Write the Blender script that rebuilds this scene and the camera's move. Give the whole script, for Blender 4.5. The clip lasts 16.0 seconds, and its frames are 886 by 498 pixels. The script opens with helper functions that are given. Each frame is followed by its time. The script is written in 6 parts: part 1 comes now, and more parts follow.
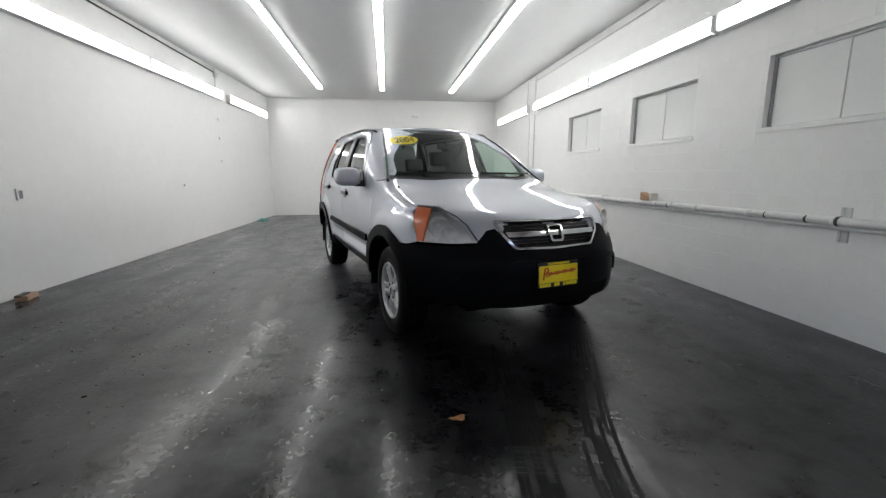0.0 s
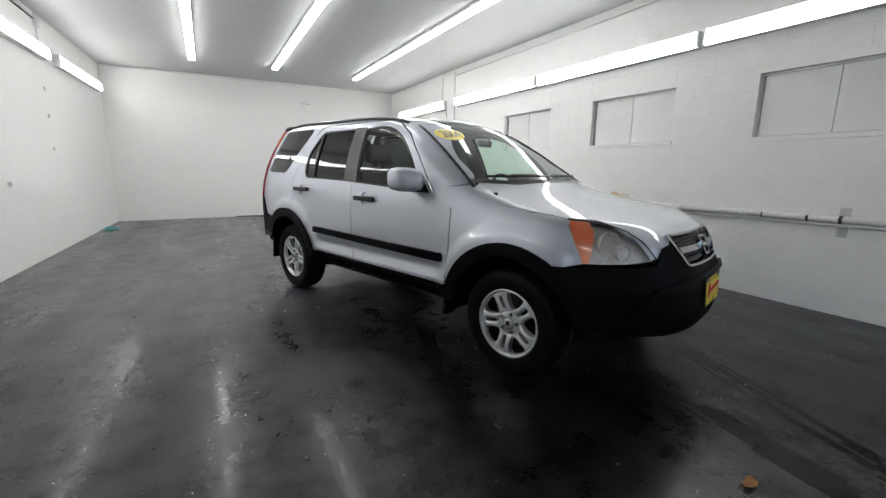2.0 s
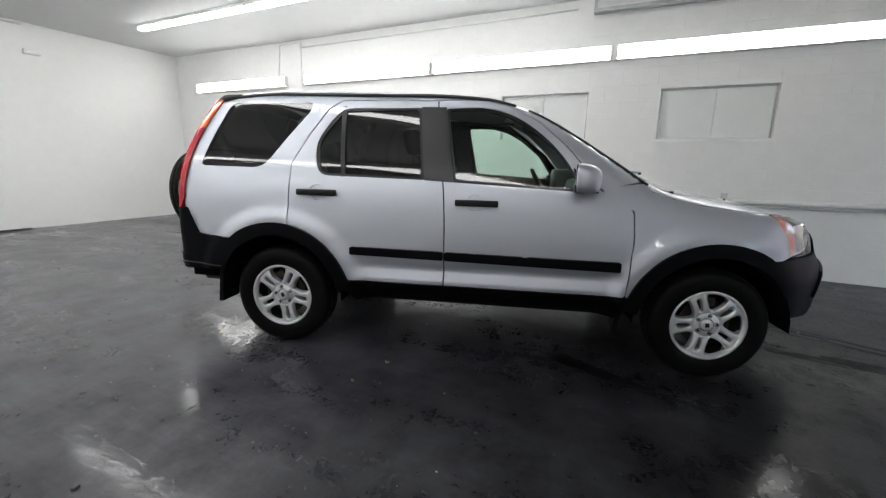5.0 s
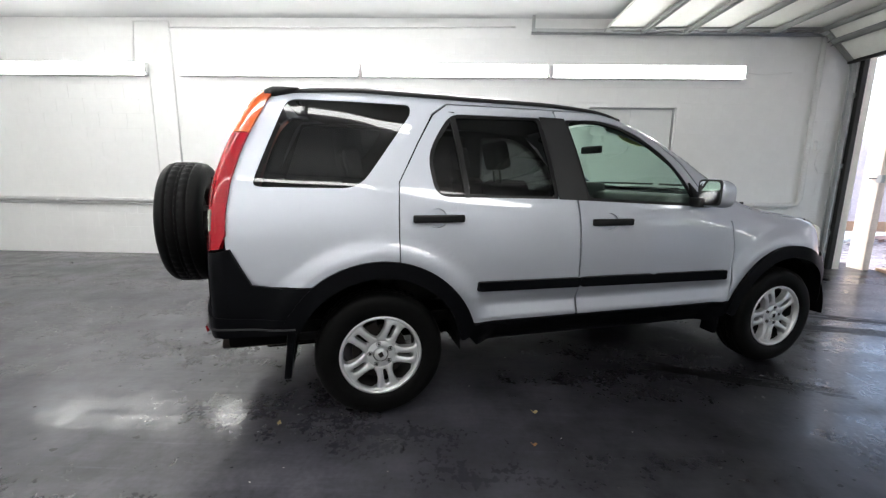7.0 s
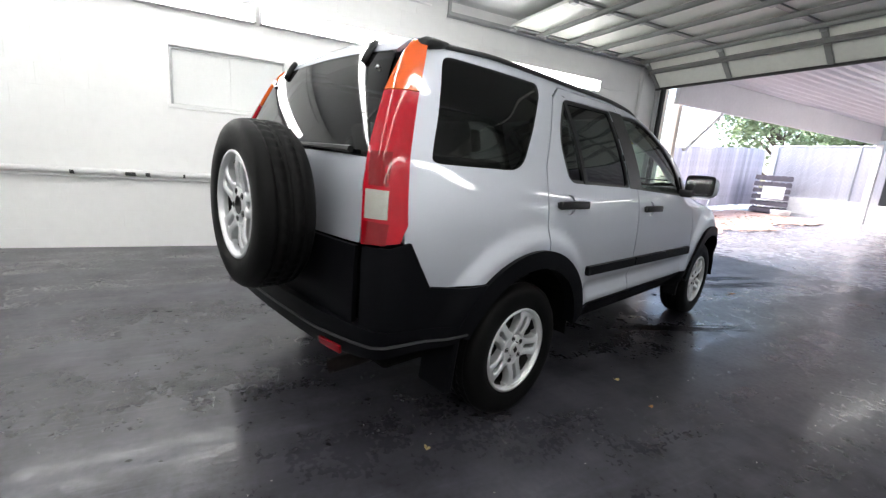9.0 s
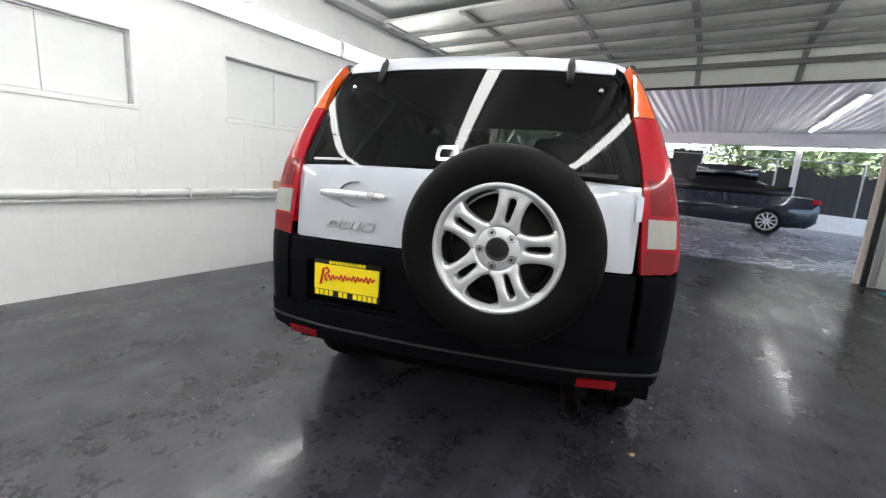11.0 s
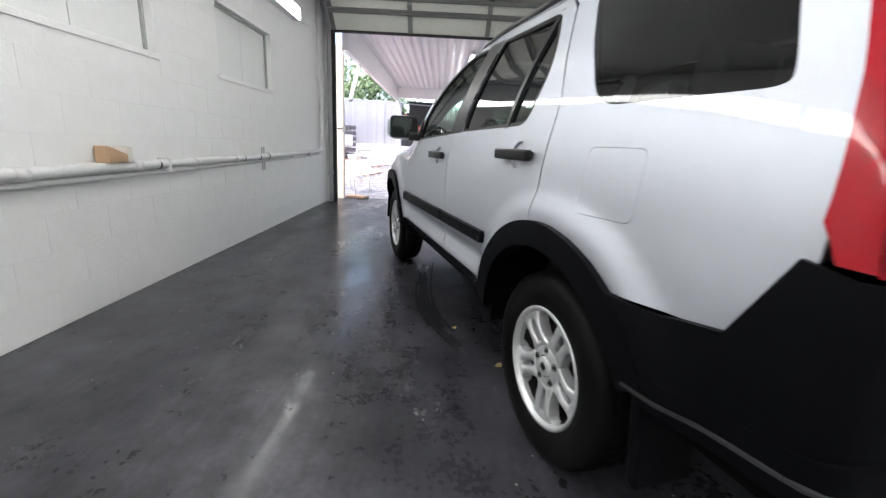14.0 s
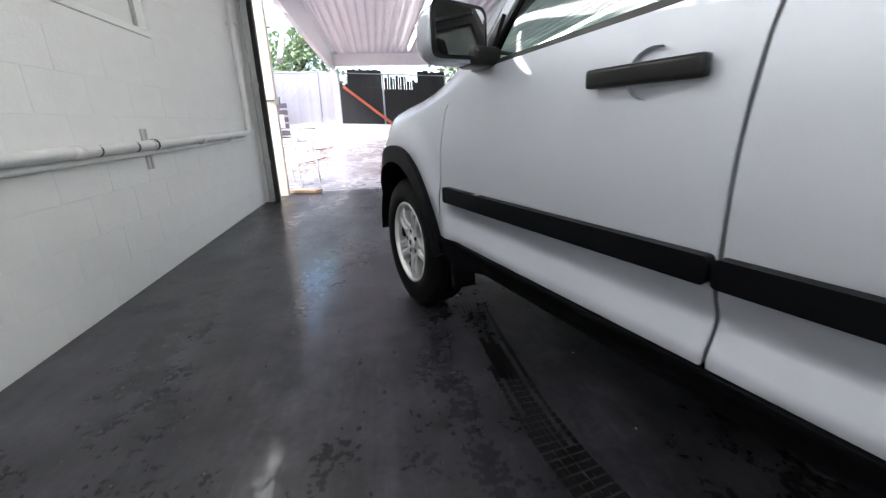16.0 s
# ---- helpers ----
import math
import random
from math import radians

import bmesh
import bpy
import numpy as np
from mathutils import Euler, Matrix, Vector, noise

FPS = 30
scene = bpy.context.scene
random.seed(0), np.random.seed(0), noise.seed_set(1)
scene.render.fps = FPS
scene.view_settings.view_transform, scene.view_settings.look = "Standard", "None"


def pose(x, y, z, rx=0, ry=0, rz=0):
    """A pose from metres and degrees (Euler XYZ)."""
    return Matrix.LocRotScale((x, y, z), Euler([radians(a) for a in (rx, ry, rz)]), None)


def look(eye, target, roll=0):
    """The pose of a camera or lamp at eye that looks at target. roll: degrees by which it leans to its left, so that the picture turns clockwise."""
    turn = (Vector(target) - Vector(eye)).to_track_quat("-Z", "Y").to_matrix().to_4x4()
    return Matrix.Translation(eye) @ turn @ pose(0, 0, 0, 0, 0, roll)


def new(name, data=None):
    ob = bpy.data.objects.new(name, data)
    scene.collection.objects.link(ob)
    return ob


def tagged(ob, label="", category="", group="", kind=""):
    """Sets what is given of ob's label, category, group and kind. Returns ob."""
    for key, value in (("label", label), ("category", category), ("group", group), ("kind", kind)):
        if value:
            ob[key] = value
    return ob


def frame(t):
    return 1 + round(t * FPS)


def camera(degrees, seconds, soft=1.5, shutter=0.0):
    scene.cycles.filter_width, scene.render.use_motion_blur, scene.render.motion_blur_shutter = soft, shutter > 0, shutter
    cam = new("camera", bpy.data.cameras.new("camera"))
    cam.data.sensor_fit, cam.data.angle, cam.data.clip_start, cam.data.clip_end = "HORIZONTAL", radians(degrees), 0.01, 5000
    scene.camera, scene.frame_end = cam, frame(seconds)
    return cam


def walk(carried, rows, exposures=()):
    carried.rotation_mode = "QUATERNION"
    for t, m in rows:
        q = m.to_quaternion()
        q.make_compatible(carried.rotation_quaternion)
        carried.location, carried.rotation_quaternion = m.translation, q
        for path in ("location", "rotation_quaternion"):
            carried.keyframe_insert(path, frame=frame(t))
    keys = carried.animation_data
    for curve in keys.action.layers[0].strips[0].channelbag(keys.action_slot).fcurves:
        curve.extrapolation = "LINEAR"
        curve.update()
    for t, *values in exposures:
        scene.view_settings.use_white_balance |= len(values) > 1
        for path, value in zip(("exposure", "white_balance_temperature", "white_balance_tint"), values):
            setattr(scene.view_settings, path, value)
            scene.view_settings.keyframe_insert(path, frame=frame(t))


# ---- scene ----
cam = camera(93.7, 16.0, 1.3, 0.2)
PATH = [
    (0, (-0.441, -4.474, 1.162), (-0.18, -2.523, 0.808), 0.0),
    (0.5, (-0.856, -4.266, 1.136), (-0.47, -2.344, 0.741), 0.9),
    (1, (-1.235, -3.988, 1.105), (-0.616, -2.13, 0.702), 0.7),
    (1.5, (-1.579, -3.658, 1.152), (-0.79, -1.855, 0.798), 0.7),
    (2, (-1.905, -3.333, 1.215), (-0.941, -1.622, 0.836), 0.7),
    (2.5, (-2.225, -3.002, 1.265), (-1.121, -1.361, 0.969), -0.1),
    (3, (-2.521, -2.645, 1.244), (-1.261, -1.128, 0.914), 0.9),
    (3.5, (-2.768, -2.285, 1.233), (-1.359, -0.914, 0.866), 1.0),
    (4, (-2.956, -1.909, 1.203), (-1.417, -0.699, 0.797), 1.3),
    (6.5, (-3.169, 0.204, 1.23), (-1.217, 0.459, 0.873), 0.4),
    (7, (-3.155, 0.641, 1.234), (-1.188, 0.699, 0.875), 0.8),
    (7.5, (-3.095, 1.055, 1.209), (-1.133, 0.892, 0.856), 0.8),
    (8, (-3.008, 1.449, 1.199), (-1.086, 1.07, 0.793), 1.9),
    (8.5, (-2.857, 1.808, 1.185), (-1.009, 1.152, 0.79), 4.2),
    (9, (-2.678, 2.166, 1.168), (-0.924, 1.294, 0.762), 4.6),
    (11.3, (-1.22, 3.404, 1.181), (-0.328, 1.657, 0.788), 3.4),
    (11.5, (-1.073, 3.42, 1.196), (-0.287, 1.63, 0.775), 3.0),
    (12, (-0.695, 3.468, 1.192), (-0.193, 1.571, 0.803), 2.6),
    (12.5, (-0.308, 3.43, 1.164), (-0.089, 1.483, 0.761), 3.9),
    (13, (0.087, 3.332, 1.131), (0.047, 1.377, 0.711), 4.2),
    (13.5, (0.47, 3.108, 1.078), (0.422, 1.155, 0.647), 4.1),
    (14, (0.803, 2.771, 1.035), (0.779, 0.83, 0.553), 2.8),
    (14.5, (1.045, 2.347, 0.982), (1.037, 0.427, 0.424), 0.2),
    (15, (1.192, 1.916, 0.945), (1.081, 0.0, 0.385), -3.3),
    (15.5, (1.279, 1.493, 0.933), (1.044, -0.401, 0.332), -1.3),
    (16, (1.325, 1.049, 0.911), (1.051, -0.843, 0.325), -2.0),
]
walk(cam, [(t, look(eye, target, roll)) for t, eye, target, roll in PATH],
     exposures=[(0, 2.75), (3.5, 2.8), (5, 2.95), (6.3, 3.2), (7.5, 3.2), (9, 3.18), (11.5, 3.22), (14, 3.15), (15.3, 3.13), (16, 3.22)])

# ---- light and exposure ----
LAMP, STRIP = 2.2, 2.6
world = bpy.data.worlds.new("sky")
scene.world = world
world.use_nodes = True
wn = world.node_tree.nodes
sky = wn.new("ShaderNodeTexSky")
sky.sky_type, sky.sun_disc = "NISHITA", False
sky.sun_elevation, sky.sun_rotation = radians(51), radians(67)
sky.air_density, sky.dust_density = 1.0, 3.0
world.node_tree.links.new(sky.outputs[0], wn["Background"].inputs[0])
wn["Background"].inputs[1].default_value = 0.10
sun = new("sun", bpy.data.lights.new("sun", "SUN"))
sun.data.energy, sun.data.angle, sun.data.color = 1.1, radians(25), (1.0, 0.97, 0.93)
sun.matrix_world = look((12, -7, 16), (0, -12, 0))


# ---- materials ----
def material(name, color, rough=0.5, metal=0.0, vary=0.06, scale=3.0, bump=0.0, bscale=60.0,
             coat=0.0, coat_ior=1.5, rvary=0.06, emit=0.0, spec=0.5, island=0.0):
    m = bpy.data.materials.new(name)
    m.use_nodes = True
    nt = m.node_tree
    n, l = nt.nodes, nt.links
    b = n["Principled BSDF"]
    b.inputs["Metallic"].default_value = metal
    b.inputs["Specular IOR Level"].default_value = spec
    b.inputs["Coat Weight"].default_value = coat
    b.inputs["Coat Roughness"].default_value = 0.03
    b.inputs["Coat IOR"].default_value = coat_ior
    tc = n.new("ShaderNodeTexCoord")
    a1, a2 = n.new("ShaderNodeTexNoise"), n.new("ShaderNodeTexNoise")
    for node, s in ((a1, scale), (a2, scale * 9)):
        node.inputs["Scale"].default_value = s
        node.inputs["Detail"].default_value = 5
        l.new(tc.outputs["Object"], node.inputs["Vector"])
    add = n.new("ShaderNodeMath")
    add.operation = "ADD"
    l.new(a1.outputs["Fac"], add.inputs[0])
    l.new(a2.outputs["Fac"], add.inputs[1])
    r = n.new("ShaderNodeMapRange")
    r.inputs["From Min"].default_value, r.inputs["From Max"].default_value = 0.6, 1.4
    r.inputs["To Min"].default_value, r.inputs["To Max"].default_value = 1 - vary, 1 + vary
    l.new(add.outputs[0], r.inputs["Value"])
    mul = n.new("ShaderNodeVectorMath")
    mul.operation = "SCALE"
    mul.inputs[0].default_value = color[:3]
    l.new(r.outputs[0], mul.inputs["Scale"])
    l.new(mul.outputs[0], b.inputs["Base Color"])
    if island:
        oi = n.new("ShaderNodeObjectInfo")
        r3 = n.new("ShaderNodeMapRange")
        r3.inputs["To Min"].default_value, r3.inputs["To Max"].default_value = 1 - island, 1 + island
        l.new(oi.outputs["Random"], r3.inputs["Value"])
        m2 = n.new("ShaderNodeMath")
        m2.operation = "MULTIPLY"
        l.new(r.outputs[0], m2.inputs[0])
        l.new(r3.outputs[0], m2.inputs[1])
        l.new(m2.outputs[0], mul.inputs["Scale"])
    r2 = n.new("ShaderNodeMapRange")
    r2.inputs["From Min"].default_value, r2.inputs["From Max"].default_value = 0.6, 1.4
    r2.inputs["To Min"].default_value, r2.inputs["To Max"].default_value = max(rough - rvary, 0.02), rough + rvary
    l.new(add.outputs[0], r2.inputs["Value"])
    l.new(r2.outputs[0], b.inputs["Roughness"])
    if bump:
        a3 = n.new("ShaderNodeTexNoise")
        a3.inputs["Scale"].default_value, a3.inputs["Detail"].default_value = bscale, 4
        l.new(tc.outputs["Object"], a3.inputs["Vector"])
        bp = n.new("ShaderNodeBump")
        bp.inputs["Strength"].default_value, bp.inputs["Distance"].default_value = bump, 0.01
        l.new(a3.outputs["Fac"], bp.inputs["Height"])
        l.new(bp.outputs[0], b.inputs["Normal"])
    if emit:
        b.inputs["Emission Color"].default_value = (*color[:3], 1)
        b.inputs["Emission Strength"].default_value = emit
    return m


def glass(name, tint, gloss=0.03):
    m = bpy.data.materials.new(name)
    m.use_nodes = True
    n, l = m.node_tree.nodes, m.node_tree.links
    n.remove(n["Principled BSDF"])
    tr, gl, mix, fr = (n.new("ShaderNodeBsdfTransparent"), n.new("ShaderNodeBsdfGlossy"),
                       n.new("ShaderNodeMixShader"), n.new("ShaderNodeLayerWeight"))
    tr.inputs["Color"].default_value = (*tint, 1)
    gl.inputs["Roughness"].default_value = gloss
    gl.inputs["Color"].default_value = (1, 1, 1, 1)
    po, ma = n.new("ShaderNodeMath"), n.new("ShaderNodeMath")
    po.operation, ma.operation = "POWER", "MULTIPLY_ADD"
    po.inputs[1].default_value = 4.6
    ma.inputs[1].default_value, ma.inputs[2].default_value = 0.9, 0.032
    l.new(fr.outputs["Facing"], po.inputs[0])
    l.new(po.outputs[0], ma.inputs[0])
    l.new(ma.outputs[0], mix.inputs[0])
    l.new(tr.outputs[0], mix.inputs[1])
    l.new(gl.outputs[0], mix.inputs[2])
    l.new(mix.outputs[0], n["Material Output"].inputs[0])
    return m


def floor_material():
    m = material("painted_concrete_floor", (0.045, 0.044, 0.05), 0.3, spec=0.5, coat=0.1)
    n, l = m.node_tree.nodes, m.node_tree.links
    b = n["Principled BSDF"]
    tc = n.new("ShaderNodeTexCoord")

    def tex(scale, detail, stretch=(1, 1, 1)):
        mp = n.new("ShaderNodeMapping")
        mp.inputs["Scale"].default_value = stretch
        l.new(tc.outputs["Object"], mp.inputs[0])
        t = n.new("ShaderNodeTexNoise")
        t.inputs["Scale"].default_value, t.inputs["Detail"].default_value = scale, detail
        l.new(mp.outputs[0], t.inputs["Vector"])
        return t.outputs["Fac"]

    def ramp(src, lo, hi, a, c):
        r = n.new("ShaderNodeMapRange")
        r.inputs["From Min"].default_value, r.inputs["From Max"].default_value = lo, hi
        r.inputs["To Min"].default_value, r.inputs["To Max"].default_value = a, c
        l.new(src, r.inputs["Value"])
        return r.outputs[0]

    def op(kind, x, y):
        o = n.new("ShaderNodeMath")
        o.operation = kind
        for k, v in enumerate((x, y)):
            if isinstance(v, (int, float)):
                o.inputs[k].default_value = v
            else:
                l.new(v, o.inputs[k])
        return o.outputs[0]

    big, mid, fine, streak = tex(0.55, 6), tex(2.6, 8), tex(38, 6), tex(3.2, 8, (2.6, 0.22, 1))
    patch, blotch = tex(1.1, 9, (1.9, 0.55, 1)), tex(7.0, 9)
    sep = n.new("ShaderNodeSeparateXYZ")
    l.new(tc.outputs["Object"], sep.inputs[0])
    # Uneven light on the floor put into its tone: darker towards the door.
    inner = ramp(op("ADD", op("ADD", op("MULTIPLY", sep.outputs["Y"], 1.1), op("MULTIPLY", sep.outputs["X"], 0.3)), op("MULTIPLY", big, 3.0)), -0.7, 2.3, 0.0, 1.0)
    wear = ramp(op("ADD", op("MULTIPLY", mid, 0.6), op("MULTIPLY", streak, 0.6)), 0.60, 0.84, 0, 1)
    dust = ramp(op("ADD", op("MULTIPLY", patch, 0.75), op("MULTIPLY", mid, 0.35)), 0.52, 0.72, 0, 1)
    scratch = ramp(tex(5.0, 4, (9, 0.25, 1)), 0.62, 0.74, 0, 1)
    crumb = ramp(blotch, 0.42, 0.62, 0, 1)
    tone = op("ADD", ramp(big, 0.3, 0.7, 0.45, 0.65), op("MULTIPLY", wear, 0.5))
    brush = ramp(tex(11, 6, (3.2, 0.45, 1)), 0.36, 0.64, -0.09, 0.09)
    tone = op("ADD", op("ADD", tone, brush), op("MULTIPLY", dust, op("ADD", 0.30, op("MULTIPLY", crumb, 0.32))))
    tone = op("ADD", tone, op("MULTIPLY", scratch, 0.35))
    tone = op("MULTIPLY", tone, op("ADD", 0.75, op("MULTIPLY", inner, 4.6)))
    scuff = ramp(tex(9.0, 5, (3.5, 0.5, 1)), 0.63, 0.70, 0, 1)
    spot = ramp(tex(17, 6), 0.60, 0.70, 1.0, 0.7)
    tone = op("MULTIPLY", op("ADD", tone, op("MULTIPLY", op("MULTIPLY", scuff, crumb), 1.6)), spot)
    tone = op("MULTIPLY", tone, ramp(fine, 0.3, 0.7, 0.75, 1.25))
    mul = n.new("ShaderNodeVectorMath")
    mul.operation = "SCALE"
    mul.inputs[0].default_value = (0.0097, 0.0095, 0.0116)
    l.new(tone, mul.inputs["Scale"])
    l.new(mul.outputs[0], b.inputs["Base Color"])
    rough = op("ADD", op("ADD", ramp(patch, 0.35, 0.65, 0.20, 0.37), op("MULTIPLY", op("ADD", wear, crumb), 0.08)), ramp(fine, 0.3, 0.7, -0.05, 0.07))
    l.new(ramp(op("ADD", op("MULTIPLY", mid, 0.5), op("MULTIPLY", blotch, 0.5)), 0.38, 0.62, 0.16, 0.48), b.inputs["Specular IOR Level"])
    l.new(rough, b.inputs["Roughness"])
    bp = n.new("ShaderNodeBump")
    bp.inputs["Strength"].default_value, bp.inputs["Distance"].default_value = 0.13, 0.01
    pits = ramp(tex(26, 3, (1.0, 0.6, 1)), 0.50, 0.66, 0, 1)
    l.new(op("ADD", op("ADD", mid, op("MULTIPLY", pits, op("MULTIPLY", crumb, 0.3))), op("ADD", op("MULTIPLY", blotch, 0.4), op("MULTIPLY", fine, 0.25))), bp.inputs["Height"])
    l.new(bp.outputs[0], b.inputs["Normal"])
    l.new(bp.outputs[0], b.inputs["Coat Normal"])
    l.new(ramp(op("ADD", wear, fine), 0.3, 1.2, 0.06, 0.17), b.inputs["Coat Roughness"])
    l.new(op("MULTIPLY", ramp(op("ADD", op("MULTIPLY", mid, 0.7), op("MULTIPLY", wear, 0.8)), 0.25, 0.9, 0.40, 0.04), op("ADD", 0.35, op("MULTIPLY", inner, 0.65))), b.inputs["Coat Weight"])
    return m


WALL = material("white_painted_block", (0.80, 0.80, 0.79), 0.5, vary=0.035, scale=1.2, bump=0.25, bscale=45)
WALLS = material("white_painted_plaster", (0.80, 0.80, 0.79), 0.55, vary=0.03, scale=0.9, bump=0.1, bscale=30)
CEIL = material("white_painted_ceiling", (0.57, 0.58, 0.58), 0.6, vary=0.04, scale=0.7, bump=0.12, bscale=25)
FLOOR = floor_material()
PANEL = material("white_board", (0.74, 0.75, 0.74), 0.5, vary=0.03, scale=4, bump=0.06)
WHITEMETAL = material("white_enamel", (0.78, 0.79, 0.78), 0.35, vary=0.04, scale=6)
PIPEW = material("white_pipe_paint", (0.72, 0.72, 0.71), 0.4, vary=0.08, scale=9, bump=0.15, bscale=40)
GALV = material("galvanised_steel", (0.42, 0.43, 0.43), 0.4, metal=0.8, vary=0.2, scale=12, bump=0.1)
DARKM = material("dark_oily_steel", (0.05, 0.05, 0.05), 0.5, metal=0.4, vary=0.3, scale=8)
RUBBERSEAL = material("black_rubber_seal", (0.012, 0.012, 0.012), 0.6, vary=0.2)
DOORPANEL = material("cream_door_panel", (0.68, 0.69, 0.64), 0.45, vary=0.07, scale=2.2, bump=0.05)
MOTOR = material("black_motor_housing", (0.018, 0.018, 0.018), 0.45, metal=0.2, vary=0.2, scale=10)
MOTORCOVER = material("dark_grey_motor_cover", (0.075, 0.075, 0.07), 0.5, vary=0.2, scale=10)
STRUT = material("grey_door_strut", (0.22, 0.225, 0.22), 0.45, metal=0.2, vary=0.12, scale=6)
LIT = material("lit_diffuser", (1.0, 1.0, 0.985), 0.4, vary=0.02, emit=LAMP)
LIT2 = material("lit_tube", (1.0, 1.0, 0.99), 0.4, vary=0.02, emit=STRIP)
CONC = material("wet_concrete", (0.20, 0.19, 0.215), 0.25, vary=0.3, scale=0.9, bump=0.12, bscale=30, rvary=0.15)
ROOFMETAL = material("corrugated_roof_white", (0.74, 0.72, 0.75), 0.45, vary=0.08, scale=1.5)
WOODRAW = material("raw_wood_trim", (0.42, 0.28, 0.19), 0.6, vary=0.2, scale=8, bump=0.1)
GREYWOOD = material("weathered_fence_board", (0.60, 0.57, 0.62), 0.7, vary=0.2, scale=5, bump=0.2, island=0.2)
SLAT = material("dark_fence_slat", (0.008, 0.009, 0.012), 0.5, vary=0.2, island=0.3)
REDBAR = material("red_oxide_steel", (0.45, 0.10, 0.05), 0.5, vary=0.15)
JAMB = material("cream_jamb_paint", (0.80, 0.77, 0.70), 0.5, vary=0.12, scale=5, bump=0.08)
JAMBWOOD = material("bare_casing_wood", (0.75, 0.66, 0.59), 0.6, vary=0.18, scale=7, bump=0.1)
LEAF = material("foliage", (0.22, 0.29, 0.15), 0.55, vary=0.5, scale=3)
BARK = material("bark", (0.1, 0.075, 0.055), 0.8, vary=0.3, bump=0.3)


# ---- mesh helpers ----
def link_mesh(name, bm, mat, smooth=False):
    me = bpy.data.meshes.new(name)
    bm.to_mesh(me)
    bm.free()
    me.materials.append(mat)
    if smooth:
        for p in me.polygons:
            p.use_smooth = True
    return new(name, me)


def part(name, bm, mat, parent, label="", smooth=False):
    ob = link_mesh(name, bm, mat, smooth)
    ob.parent = parent
    return tagged(ob, label)


def thing(name, label, category, group="", m=None, kind=""):
    ob = new(name)
    ob.empty_display_size = 0.1
    if m is not None:
        ob.matrix_world = m
    return tagged(ob, label, category, group, kind)


def box(bm, x0, x1, y0, y1, z0, z1, m=None, bevel=0.0):
    r = bmesh.ops.create_cube(bm, size=1)
    vs = r["verts"]
    bmesh.ops.scale(bm, vec=(abs(x1 - x0), abs(y1 - y0), abs(z1 - z0)), verts=vs)
    bmesh.ops.translate(bm, vec=((x0 + x1) / 2, (y0 + y1) / 2, (z0 + z1) / 2), verts=vs)
    if bevel:
        es = list({e for v in vs for e in v.link_edges})
        r = bmesh.ops.bevel(bm, geom=es, offset=bevel, segments=2, affect="EDGES", profile=0.6)
        vs = list({v for f in r["faces"] for v in f.verts} | {v for v in vs if v.is_valid})
    if m is not None:
        bmesh.ops.transform(bm, matrix=m, verts=vs)
    return bm


def boxes(*specs, bevel=0.0):
    bm = bmesh.new()
    for s in specs:
        box(bm, *s, bevel=bevel)
    return bm


def tube(bm, pts, r, seg=10, cap=True):
    """A round bar along a line of points."""
    pts = [Vector(p) for p in pts]
    rings = []
    for i, p in enumerate(pts):
        d = (pts[min(i + 1, len(pts) - 1)] - pts[max(i - 1, 0)]).normalized()
        a = d.orthogonal().normalized() if i == 0 else (rings[-1][1] - d * rings[-1][1].dot(d)).normalized()
        b = d.cross(a)
        rr = r[i] if isinstance(r, (list, tuple)) else r
        rings.append(([bm.verts.new(p + (a * math.cos(k * math.tau / seg) + b * math.sin(k * math.tau / seg)) * rr) for k in range(seg)], a))
    for (r0, _), (r1, _) in zip(rings, rings[1:]):
        for k in range(seg):
            bm.faces.new((r0[k], r0[(k + 1) % seg], r1[(k + 1) % seg], r1[k]))
    if cap:
        bm.faces.new(rings[0][0][::-1])
        bm.faces.new(rings[-1][0])
    return bm


def revolve(bm, prof, seg=48, m=None, close=False):
    """Turn a profile of (radius, height) round the z axis."""
    rows = [[bm.verts.new((r * math.cos(k * math.tau / seg), r * math.sin(k * math.tau / seg), h)) for k in range(seg)] for r, h in prof]
    pairs = list(zip(rows, rows[1:])) + ([(rows[-1], rows[0])] if close else [])
    for a, b in pairs:
        for k in range(seg):
            bm.faces.new((a[k], a[(k + 1) % seg], b[(k + 1) % seg], b[k]))
    if m is not None:
        bmesh.ops.transform(bm, matrix=m, verts=[v for row in rows for v in row])
    return bm


def extrude_poly(bm, pts, depth, m=None):
    """A flat outline (u, v) given thickness along w."""
    lo = [bm.verts.new((u, v, 0)) for u, v in pts]
    hi = [bm.verts.new((u, v, depth)) for u, v in pts]
    k = len(pts)
    bm.faces.new(lo[::-1])
    bm.faces.new(hi)
    for i in range(k):
        bm.faces.new((lo[i], lo[(i + 1) % k], hi[(i + 1) % k], hi[i]))
    if m is not None:
        bmesh.ops.transform(bm, matrix=m, verts=lo + hi)
    return bm


def fix(bm):
    bmesh.ops.recalc_face_normals(bm, faces=bm.faces)
    return bm


# ---- the garage ----
XR, YB, YF, ZC = 2.79, 8.03, -4.52, 3.25      # window wall, back wall, door wall, ceiling
YO = -4.68                                     # outer face of the door wall
LEFT0, LEFT1 = -4.12, -3.67                    # long blank wall at the door end and at the back end


def left_x(y):
    return LEFT0 + (LEFT1 - LEFT0) * (y - YF) / (YB - YF)


def structure(name, bm, mat, label, category, smooth=False):
    return tagged(link_mesh(name, bm, mat, smooth), label, category, kind="structure")


